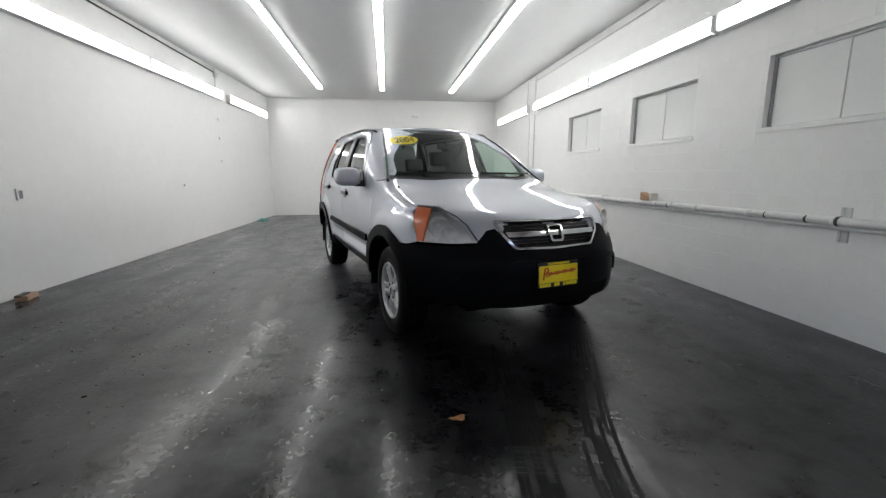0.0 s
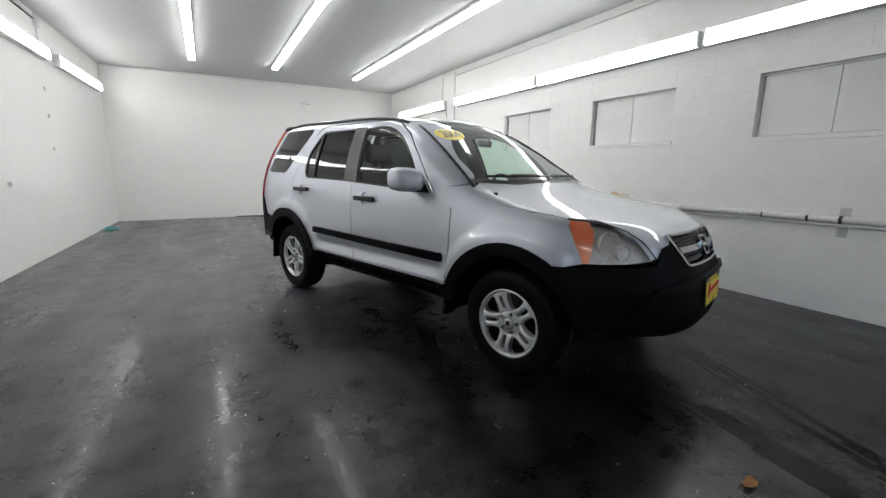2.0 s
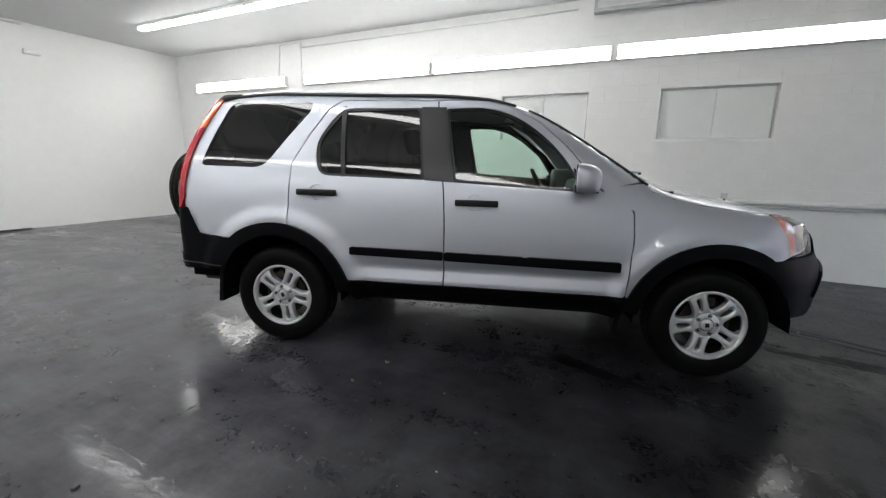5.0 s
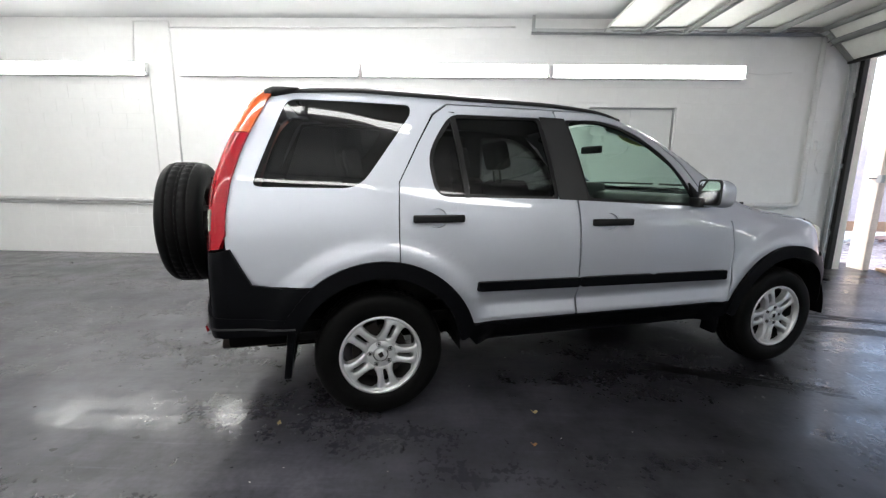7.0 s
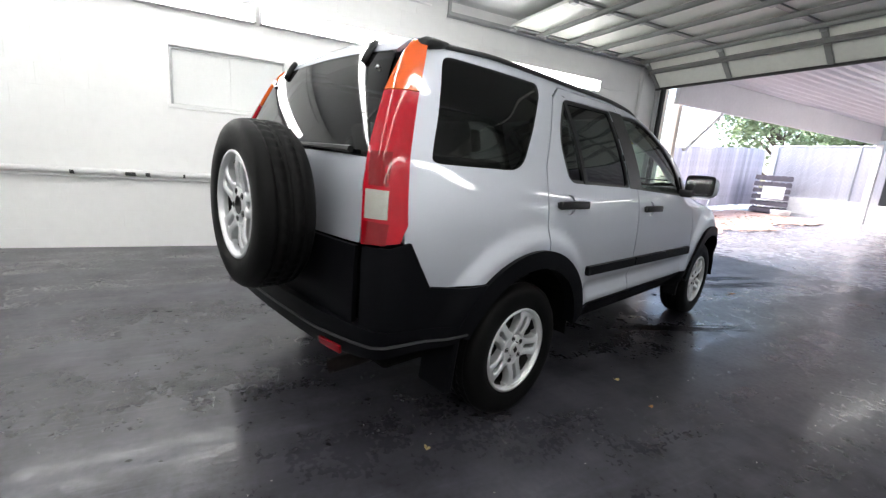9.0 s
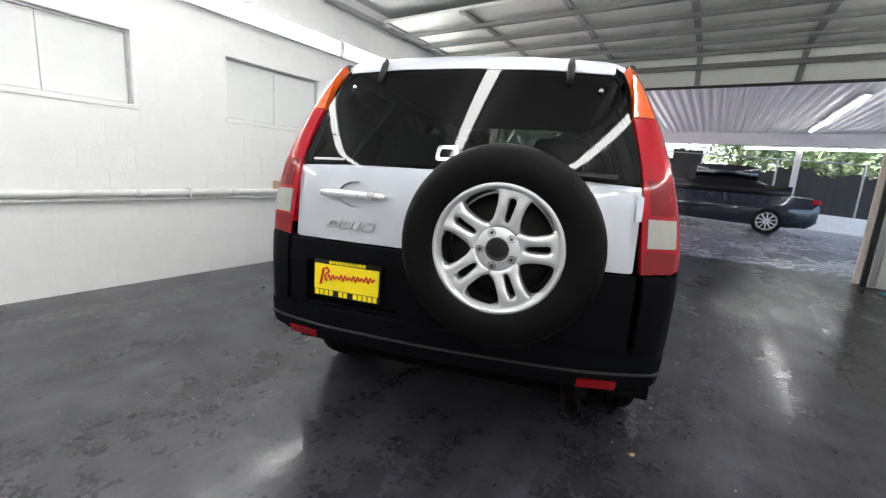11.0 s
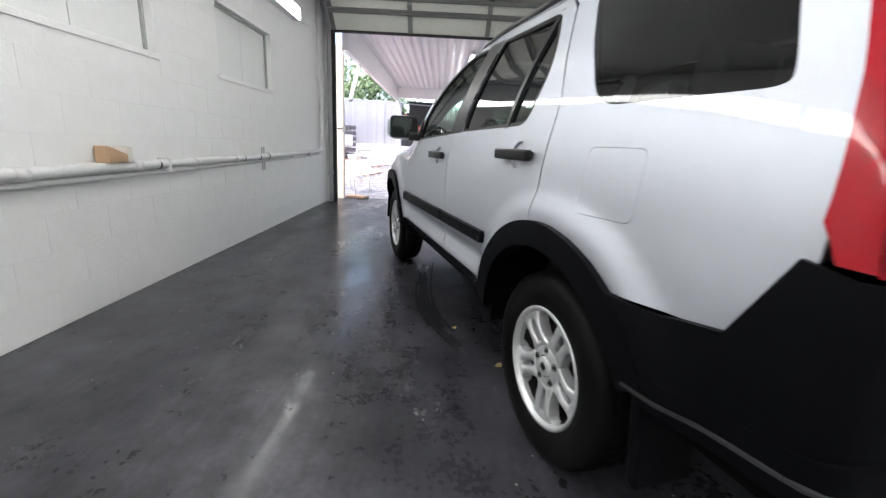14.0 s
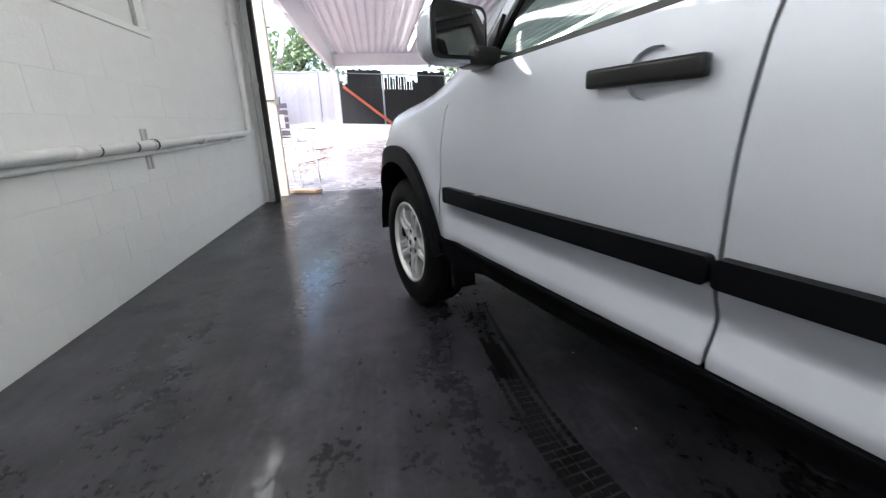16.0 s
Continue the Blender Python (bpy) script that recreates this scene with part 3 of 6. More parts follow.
    fender = [(-0.838, SILL), (-0.858, 0.80), (-0.847, 0.965), (-0.668, 1.066), (-0.69, 1.080), (-0.80, 1.106), (-0.91, 1.116), (-1.0, 1.075), (-1.3, 1.02), (-1.5, 0.975), (-1.60, 0.962), (-1.655, 0.87), (-1.69, 0.80), (-1.71, 0.742), (-1.64, 0.722), (-1.56, 0.722)] + arc(-1.31, 0.46, 122, 20, 14)
    side_panel("fender", fender, sx, PAINT, CAR)
    # glass
    W1 = side_panel("side_window", rounded([(0.275, 1.548), (0.18, 1.088), (-0.60, 1.052), (-0.45, 1.285), (-0.27, 1.448), (-0.107, 1.531), (0.05, 1.558)], 0.03), sx, CLEAR, CAR, level=-0.012, depth=0.004, label="clear greenish glass")
    W1.parent = fdoor
    W2 = side_panel("side_window", rounded([(0.93, 1.55), (0.39, 1.553), (0.34, 1.095), (1.045, 1.107), (1.075, 1.30), (1.035, 1.41)], 0.04), sx, PRIVACY, CAR, level=-0.012, depth=0.004, label="dark privacy glass")
    W2.parent = rdoor
    side_panel("window_bar", [(0.925, 1.548), (0.895, 1.548), (0.852, 1.11), (0.878, 1.11)], sx, BLACKTRIM, rdoor, level=0.0, depth=0.012)
    side_panel("side_window", QWR, sx, PRIVACY, CAR, level=-0.003, depth=0.006, label="dark privacy glass")
    # black pillar and window surrounds
    side_panel("pillar_trim", [(0.412, 1.545), (0.256, 1.543), (0.183, 1.099), (0.357, 1.106)], sx, PILLAR, CAR, level=0.003, depth=0.02)
    for nm, q, inner in (("window_seal", FW, 0.022), ("window_seal", RW, 0.02)):
        cen = Vector((sum(a for a, _ in q) / len(q), sum(b for _, b in q) / len(q)))
        ins = [tuple(Vector(a) + (cen - Vector(a)).normalized() * inner * 1.2) for a in q]
        side_panel(nm, rounded(q, 0.03), sx, BLACKTRIM, fdoor if q is FW else rdoor, level=-0.004, depth=0.012, holes=[rounded(ins, 0.03)])
    # near-black skin behind the shut lines; the shade of the gaps is its colour
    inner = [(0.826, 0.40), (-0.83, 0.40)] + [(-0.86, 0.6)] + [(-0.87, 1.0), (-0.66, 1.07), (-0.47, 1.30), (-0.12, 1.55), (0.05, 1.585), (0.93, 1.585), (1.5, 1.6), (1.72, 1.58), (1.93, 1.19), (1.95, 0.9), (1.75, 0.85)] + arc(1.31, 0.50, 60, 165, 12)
    side_panel("gap_shade_skin", inner, sx, DARKIN, CAR, level=-0.02, depth=0.01, holes=[FWR, RWR, QWR], step=0.05)

# bonnet, roof and screens
def top_panel(name, poly, mat, parent, **kw):
    return panel(name, list(poly), (0, 0, -1), mat, parent, **kw)


def sym(half):
    return half + [(-x, y) for x, y in half[::-1]]


top_panel("roof", sym([(0.0, -0.20), (0.30, -0.185), (0.53, -0.14), (0.60, -0.02), (0.615, 0.4), (0.62, 1.2), (0.60, 1.66), (0.52, 1.735), (0.30, 1.765), (0.0, 1.775)]), PAINT, CAR, level=0.001)
top_panel("bonnet", sym([(0.0, -1.09), (0.4, -1.055), (0.68, -0.93), (0.775, -0.95), (0.772, -1.15), (0.765, -1.4), (0.748, -1.585), (0.64, -1.70), (0.605, -1.84), (0.555, -1.92), (0.49, -1.965), (0.38, -1.985), (0.0, -2.01)]), PAINT, CAR, level=0.002)
front_panel("windscreen", rounded(sym([(0.0, 1.135), (0.45, 1.125), (0.757, 1.108), (0.744, 1.137), (0.618, 1.45), (0.56, 1.538), (0.30, 1.572), (0.0, 1.582)]), 0.03), CLEAR, CAR, level=-0.002, depth=0.005, label="clear laminated windscreen")
grip = [(0.40 + 0.078 * math.cos(a), 1.06 + 0.052 * math.sin(a)) for a in np.linspace(0, math.tau, 26, endpoint=False)]
gate = rear_panel("tailgate", rounded(sym([(0.0, 0.866), (0.672, 0.866), (0.672, 1.165), (0.40, 1.178), (0.0, 1.18)]), 0.012), PAINT, CAR, holes=[grip], step=0.025)
rear_panel("handle_cup", grip, PAINT, gate, level=-0.016, depth=0.0, step=0.012)
rear_panel("rear_window", rounded(sym([(0.0, 1.184), (0.66, 1.172), (0.675, 1.20), (0.60, 1.43), (0.55, 1.568), (0.3, 1.585), (0.0, 1.59)]), 0.03), PRIVACY, CAR, level=0.003, depth=0.01, label="dark privacy glass")
rear_panel("tailgate_spoiler", sym([(0.0, 1.594), (0.3, 1.589), (0.545, 1.573), (0.555, 1.625), (0.3, 1.648), (0.0, 1.656)]), PAINT, CAR)
# ---- the car: bumpers, cladding, lights ----
CHROME = material("chrome", (0.62, 0.63, 0.64), 0.12, metal=1.0, vary=0.02)
REDLENS = material("red_lens", (0.35, 0.003, 0.012), 0.2, vary=0.08, scale=20, coat=0.5, spec=0.2)
DARKRED = material("dark_red_lens", (0.19, 0.002, 0.006), 0.2, vary=0.08, scale=20, coat=0.5, spec=0.2)
AMBER = material("amber_lens", (0.63, 0.092, 0.011), 0.12, vary=0.08, scale=20, coat=1.0)
AMBERF = material("amber_turn_lens", (0.95, 0.23, 0.09), 0.2, vary=0.12, scale=20, coat=1.0)
WHITELENS = material("white_lens", (0.33, 0.32, 0.29), 0.2, vary=0.1, scale=25, coat=1.0)
REFLECTOR = material("lamp_reflector", (0.62, 0.62, 0.62), 0.35, metal=0.3, vary=0.25, scale=18)
BOWL = material("bright_lamp_bowl", (0.8, 0.8, 0.79), 0.3, metal=0.2, vary=0.1, scale=30)
LENS = glass("lamp_lens", (0.93, 0.93, 0.91), 0.06)
YELLOW = material("yellow_plate", (0.85, 0.68, 0.01), 0.35, vary=0.04, scale=10)
REDINK = material("red_ink", (0.55, 0.02, 0.015), 0.4, vary=0.05)
BLACKP = material("black_plate_frame", (0.015, 0.015, 0.012), 0.3, vary=0.1)
RUBBER = material("tyre_rubber", (0.0045, 0.0045, 0.0045), 0.45, vary=0.15, scale=12, bump=0.06, bscale=120, spec=0.08)
ALLOY = material("silver_alloy", (0.64, 0.65, 0.66), 0.34, metal=0.6, vary=0.06, scale=20)
BRAKE = material("brake_steel", (0.03, 0.025, 0.022), 0.5, metal=0.8, vary=0.3, scale=20)
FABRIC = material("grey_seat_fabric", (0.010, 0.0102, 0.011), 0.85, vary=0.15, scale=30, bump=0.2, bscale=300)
DASH = material("dark_dashboard", (0.05, 0.051, 0.053), 0.6, vary=0.1)
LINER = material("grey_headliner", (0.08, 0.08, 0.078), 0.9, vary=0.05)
MIRROR = material("mirror_glass", (0.85, 0.86, 0.87), 0.02, metal=1.0, vary=0.0, rvary=0.0)

for sx in (-1, 1):
    side_panel("sill_cladding", [(0.85, SILL - 0.006), (-0.85, SILL - 0.006), (-0.86, 0.40), (-0.80, 0.33), (0.80, 0.33), (0.86, 0.40)], sx, CLAD, CAR, level=0.006)
    # wheel arch flares
    for yc, ro, ri in ((-1.31, 0.482, 0.405), (1.31, 0.493, 0.412)):
        a0, a1 = (2, 172) if yc < 0 else (16, 176)
        if yc < 0:
            ring = arc(yc, ro, 172, 12, 26) + [(yc + 0.475, 0.40)] + [(yc + 0.42, 0.37)] + arc(yc, ri, 8, 172, 26)
        else:
            ring = [(yc - 0.50, 0.465), (yc - 0.43, 0.385)] + arc(yc, ri, 172, 22, 26) + arc(yc, ro, 22, 164, 26)
        side_panel("wheel_arch_trim", ring, sx, CLAD, CAR, level=0.02, depth=0.06, step=0.025)
        # liner behind it
        bm = bmesh.new()
        n = 20
        rows = []
        for k in range(n + 1):
            a = radians(-2 + 184 * k / n)
            rows.append([bm.verts.new((sx * x, yc + 0.415 * math.cos(a), 0.33 + 0.415 * math.sin(a))) for x in (0.46, 0.865)])
        for r0, r1 in zip(rows, rows[1:]):
            bm.faces.new((r0[0], r0[1], r1[1], r1[0]))
        bm.faces.new([r[0] for r in rows])
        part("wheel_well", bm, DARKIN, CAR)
    # door mouldings in two lengths
    for y0, y1, zt0, zt1, zb0, zb1 in ((0.815, 0.228, 0.689, 0.684, 0.640, 0.632), (0.220, -0.795, 0.684, 0.676, 0.632, 0.618)):
        side_panel("side_moulding", rounded([(y0, zb0), (y0, zt0), (y1, zt1), (y1, zb1)], 0.012), sx, CLAD, CAR, level=0.022, depth=0.024)
    # mud flaps
    for y0, y1, z1 in ((1.70, 1.735, 0.58), (-0.855, -0.825, 0.44)):
        xi = 0.69 if y0 > 0 else 0.765
        bm = box(bmesh.new(), min(sx * xi, sx * 0.865), max(sx * xi, sx * 0.865), y0, y1, 0.255, z1, bevel=0.008)
        for v in bm.verts:
            v.co.y += (0.58 - v.co.z) * 0.12
        part("mud_flap", bm, CLAD, CAR)
    # rear corners of the bumper
    cor = [(sx * x, y, z) for x, y, z in ((0.69, 2.06, 0.862), (0.80, 2.03, 0.868), (0.85, 1.985, 0.888), (0.868, 1.90, 0.722), (0.885, 1.76, 0.704), (0.89, 1.60, 0.708), (0.89, 1.63, 0.64), (0.89, 1.70, 0.55), (0.89, 1.74, 0.50), (0.80, 2.04, 0.50), (0.69, 2.06, 0.50))]
    ring_panel("rear_bumper_corner", cor, 1.0, 1, CLAD, CAR, level=0.016, depth=0.02)
    # tail lamp
    w = (-sx * 0.55, -0.83, 0)
    pts = lambda *q: [(sx * x, y, z) for x, y, z in q]
    tl = corner_panel("tail_light", pts((0.68, 2.06, 0.868), (0.826, 2.01, 0.888), (0.838, 1.995, 0.95), (0.826, 1.995, 1.05), (0.803, 1.982, 1.17), (0.752, 1.925, 1.32), (0.722, 1.893, 1.405), (0.59, 1.922, 1.405), (0.635, 2.00, 1.25), (0.66, 2.05, 1.08), (0.672, 2.06, 0.98)), w, REDLENS, CAR, level=0.014, depth=0.03, label="tall red tail light with amber top", step=0.025)
    corner_panel("lamp_backing", pts((0.68, 2.06, 0.868), (0.826, 2.01, 0.888), (0.838, 1.995, 0.95), (0.826, 1.995, 1.05), (0.803, 1.982, 1.17), (0.752, 1.925, 1.32), (0.722, 1.893, 1.405), (0.673, 1.842, 1.545), (0.635, 1.80, 1.605), (0.56, 1.775, 1.612), (0.565, 1.83, 1.53), (0.59, 1.922, 1.405), (0.635, 2.0, 1.25), (0.66, 2.05, 1.08)), w, DARKIN, tl, level=-0.02, depth=0.0, step=0.04)
    corner_panel("amber_lens", pts((0.59, 1.922, 1.409), (0.722, 1.893, 1.409), (0.673, 1.842, 1.545), (0.635, 1.80, 1.605), (0.56, 1.775, 1.612), (0.565, 1.83, 1.53)), w, AMBER, tl, level=0.014, depth=0.03, step=0.025)
    corner_panel("reversing_lens", pts((0.684, 2.05, 0.962), (0.785, 2.03, 0.966), (0.775, 2.02, 1.062), (0.680, 2.05, 1.062)), w, WHITELENS, tl, level=0.018, depth=0.008, step=0.03)
    corner_panel("lower_lens", pts((0.684, 2.06, 0.872), (0.785, 2.03, 0.878), (0.787, 2.02, 0.952), (0.680, 2.06, 0.952)), w, DARKRED, tl, level=0.016, depth=0.006, step=0.03)
    corner_panel("stop_lens", pts((0.685, 2.04, 1.075), (0.77, 2.02, 1.075), (0.745, 1.985, 1.19), (0.66, 2.02, 1.19)), w, DARKRED, tl, level=0.016, depth=0.006, step=0.03)
    # head lamp
    w = (-sx * 0.6, 0.8, 0)
    hl_pts = pts((0.752, -1.60, 0.962), (0.64, -1.71, 0.953), (0.60, -1.86, 0.905), (0.565, -1.935, 0.855), (0.515, -2.004, 0.748), (0.66, -1.92, 0.738), (0.835, -1.715, 0.738), (0.846, -1.69, 0.81), (0.80, -1.645, 0.90))
    hl = corner_panel("headlight", hl_pts, w, LENS, CAR, level=0.006, depth=0.01, label="large clouded headlight with orange corner lens", step=0.03)
    corner_panel("reflector", hl_pts, w, REFLECTOR, hl, level=-0.035, depth=0.0, step=0.03)
    corner_panel("turn_lens", pts((0.75, -1.605, 0.955), (0.685, -1.69, 0.948), (0.705, -1.71, 0.91), (0.735, -1.735, 0.85), (0.77, -1.755, 0.79), (0.79, -1.765, 0.745), (0.832, -1.718, 0.745), (0.842, -1.692, 0.81), (0.796, -1.65, 0.90)), w, AMBERF, hl, level=-0.004, depth=0.02, step=0.03)
    for u_, hz, hr in ((0.532, 0.842, 0.066), (0.60, 0.80, 0.046)):
        c = lay(np.array([sx * u_]), np.array([hz]), w, -0.030)[0]
        bm = revolve(bmesh.new(), [(hr, 0.02), (hr * 0.97, 0.0), (hr * 0.75, -0.025), (hr * 0.3, -0.045), (0.012, -0.045), (0.012, -0.01), (0.001, -0.008)], 24, look(tuple(c), tuple(c + np.array((sx * 0.45, -1.0, 0.0)))) @ pose(0, 0, 0, 180, 0, 0))
        part("bulb_bowl", fix(bm), BOWL, hl, smooth=True)
    rim = pts((0.752, -1.60, 0.967), (0.64, -1.705, 0.959), (0.598, -1.86, 0.910), (0.557, -1.938, 0.857), (0.505, -2.01, 0.748), (0.515, -2.004, 0.748), (0.565, -1.935, 0.855), (0.60, -1.86, 0.905), (0.64, -1.71, 0.953), (0.752, -1.60, 0.962))
    corner_panel("headlight_seal", rim, w, BLACKTRIM, hl, level=0.003, depth=0.01, step=0.02)
    # door mirror
    MT = pose(sx * 0.968, -0.512, 1.146, 0, 0, sx * 15)
    bm = bmesh.new()
    bmesh.ops.create_uvsphere(bm, u_segments=28, v_segments=18, radius=1.0, matrix=pose(0, 0, 0, 90, 0, 0))
    for v in bm.verts:
        q = [math.copysign(abs(c) ** 0.62, c) for c in v.co]
        back = min(q[1], 0.12)
        v.co = MT @ Vector((0.112 * q[0] - sx * 0.02 * max(0.0, -back), 0.105 * (back - 0.12), 0.078 * q[2] - 0.012 * max(0.0, -back)))
    mr = part("door_mirror", fix(bm), PAINT, CAR, "silver door mirror on a black foot", True)
    oval = lambda a, b: rounded([(a, b), (-a, b), (-a, -b * 0.9), (a, -b)], 0.034)
    face = MT @ pose(0, -0.0015, 0.001, 90, 0, 0)
    part("mirror_bezel", fix(extrude_poly(bmesh.new(), oval(0.104, 0.073), 0.006, face @ pose(0, 0, -0.006))), BLACKTRIM, mr)
    part("mirror_glass", fix(extrude_poly(bmesh.new(), oval(0.093, 0.063), 0.003, face @ pose(0, 0, -0.009))), MIRROR, mr)
    bm = box(bmesh.new(), min(sx * 0.835, sx * 0.93), max(sx * 0.835, sx * 0.93), -0.605, -0.50, 1.06, 1.115, bevel=0.015)
    part("mirror_foot", bm, BLACKTRIM, mr)
    side_panel("mirror_base", [(-0.645, 1.062), (-0.53, 1.062), (-0.50, 1.20)], sx, BLACKTRIM, mr, level=0.012, depth=0.012)
    # roof rail
    line = [(sx * (0.625 - 0.03 * ((y - 0.8) / 1.0) ** 2), y) for y in np.linspace(-0.16, 1.72, 22)]
    zz = [lay(np.array([x]), np.array([y]), (0, 0, -1), 0.0)[0][2] for x, y in line]
    rail = [(x, y, z + 0.009 * min(1, 5 * (k / 21) + 0.1, 5 * (1 - k / 21) + 0.1)) for k, ((x, y), z) in enumerate(zip(line, zz))]
    part("roof_rail", tube(bmesh.new(), rail, 0.0115, 8), PILLAR, CAR, "black roof rail", True)
    part("roof_rail_end", tube(bmesh.new(), [tuple(q) for q in lay(np.array([sx * 0.598, sx * 0.603, sx * 0.606, sx * 0.606]), np.array([1.66, 1.72, 1.775, 1.815]), (0, 0, -1), 0.004)], [0.012, 0.021, 0.027, 0.017], 10), BLACKTRIM, CAR, "black roof rail end cap", True)
    # black line of the windscreen edge
    edge = lay(np.array([-sx * v for v in np.linspace(0.738, 0.56, 14)]), np.array([float(np.interp(v, [0.56, 0.60, 0.72, 0.738], [1.535, 1.45, 1.135, 1.105])) for v in np.linspace(0.738, 0.56, 14)]), (0, 1, 0), 0.0)
    part("windscreen_seal", tube(bmesh.new(), [tuple(q) for q in edge], 0.011, 6), BLACKTRIM, CAR, smooth=True)
    # rear window hinge
    top_ = lay(np.full(4, sx * 0.385), np.array([1.625, 1.60, 1.57, 1.535]), (0, -1, 0), 0.012)
    part("glass_hinge", tube(bmesh.new(), [tuple(q) for q in top_], [0.012, 0.015, 0.015, 0.012], 8), BLACKTRIM, CAR, smooth=True)
    knob = lay(np.array([sx * 0.50]), np.array([1.50]), (0, -1, 0), 0.0)[0]
    part("glass_stud", tube(bmesh.new(), [tuple(knob), tuple(knob + np.array((0, 0.014, 0.006)))], [0.011, 0.008], 10), CHROME, CAR, smooth=True)

# front bumper with cheeks beside the grille
half = [(0.0, -2.1, 0.70), (0.285, -2.1, 0.70), (0.375, -2.04, 0.80), (0.40, -2.0, 0.838), (0.455, -1.99, 0.825), (0.512, -2.0, 0.765), (0.53, -2.0, 0.733), (0.66, -1.92, 0.728), (0.82, -1.78, 0.73), (0.87, -1.66, 0.722), (0.89, -1.56, 0.722), (0.89, -1.66, 0.63), (0.89, -1.735, 0.50), (0.88, -1.755, 0.40), (0.86, -1.78, 0.395), (0.75, -1.95, 0.375), (0.45, -2.05, 0.355), (0.0, -2.08, 0.35)]
fb = ring_panel("front_bumper", half + [(-x, y, z) for x, y, z in half[::-1]][1:-1], -1.0, -1, CLAD, CAR, level=0.018, depth=0.03, label="dark plastic front bumper")
for s in (-1, 1):
    front_panel("nose_panel", [(s * 0.30, 0.905), (s * 0.575, 0.862), (s * 0.535, 0.765), (s * 0.37, 0.775)], PAINT, CAR, level=0.003, depth=0.01)
lip = [(0.0, -2.1, 0.645), (0.35, -2.1, 0.645), (0.55, -2.0, 0.60), (0.68, -1.95, 0.48), (0.70, -1.95, 0.49), (0.56, -2.0, 0.625), (0.35, -2.1, 0.672), (0.0, -2.1, 0.672)]
ring_panel("bumper_lip", lip + [(-x, y, z) for x, y, z in lip[::-1]][1:-1], -1.0, -1, CLAD, fb, level=0.036, depth=0.02)
# Flat near-black sheet on the bumper; the shade of the intake is painted.
ring_panel("lower_intake", [(x, -2.0, z) for x, z in ((0.42, 0.37), (0.46, 0.45), (-0.46, 0.45), (-0.42, 0.37))], -1.0, -1, DARKIN, fb, level=0.021, depth=0.004)
# grille
g_out = rounded(sym([(0.0, 0.882), (0.405, 0.886), (0.375, 0.80), (0.30, 0.712), (0.0, 0.705)]), 0.025)
g_in = rounded(sym([(0.0, 0.873), (0.384, 0.876), (0.354, 0.80), (0.288, 0.724), (0.0, 0.717)]), 0.02)
gr = front_panel("grille", g_out, CHROME, CAR, level=0.022, depth=0.04, holes=[g_in], step=0.02, label="chrome-framed black grille")
front_panel("grille_mesh", g_out, BLACKP, gr, level=-0.03, depth=0.0)
for z0, z1, wd in ((0.786, 0.812, 0.345),):
    front_panel("grille_bar", sym([(0.05, z1 + 0.002), (wd, z1 + 0.004), (wd - 0.012, z0), (0.05, z0)]), CHROME, gr, level=0.02, depth=0.025)
for zc in (0.75, 0.768, 0.83, 0.848):
    front_panel("grille_slat", sym([(0.0, zc + 0.004), (0.30 + (zc - 0.75) * 0.4, zc + 0.004), (0.30 + (zc - 0.75) * 0.4, zc - 0.004), (0.0, zc - 0.004)]), BLACKTRIM, gr, level=0.004, depth=0.02)
front_panel("badge", rounded([(0.062, 0.855), (0.048, 0.748), (-0.048, 0.748), (-0.062, 0.855)], 0.02), CHROME, gr, level=0.034, depth=0.03, holes=[rounded([(0.046, 0.843), (0.034, 0.762), (-0.034, 0.762), (-0.046, 0.843)], 0.012)], step=0.015)


def plate(name, m, parent, label):
    """Dealer plate in a black frame; the writing is drawn as bars."""
    p = part(name, box(bmesh.new(), -0.155, 0.155, -0.006, 0.0, -0.079, 0.079, bevel=0.002), BLACKP, parent, label)
    p.matrix_local = m
    part("plate_sheet", boxes((-0.149, 0.149, 0.0, 0.003, -0.050, 0.058), bevel=0.001), YELLOW, p)
    bm = bmesh.new()
    wave = [(0.085 - 0.0019 * k, 0.004, 0.004 + 0.00012 * k + 0.013 * math.sin(k * 0.62) * (0.65 + 0.35 * math.sin(k * 0.21))) for k in range(116)]
    tube(bm, wave, 0.0036, 5)
    tube(bm, [(0.118, 0.004, -0.028), (0.106, 0.004, 0.038), (0.09, 0.004, 0.044), (0.078, 0.004, 0.03), (0.10, 0.004, 0.008), (0.088, 0.004, -0.012)], 0.005, 5)
    part("plate_mark", bm, REDINK, p)
    for k in range(13):
        if k not in (5, 8):
            part("plate_bar", boxes((-0.142 + 0.0225 * k, -0.1245 + 0.0225 * k, 0.0, 0.002, -0.075, -0.053)), YELLOW, p)
    for k in range(11):
        part("plate_bar", boxes((-0.085 + 0.0155 * k, -0.073 + 0.0155 * k, 0.0, 0.002, 0.062, 0.075)), YELLOW, p)
    return p


plate("front_plate", pose(-0.025, -2.158, 0.552, 4, 0, 180), fb, "yellow dealer plate in a black frame")

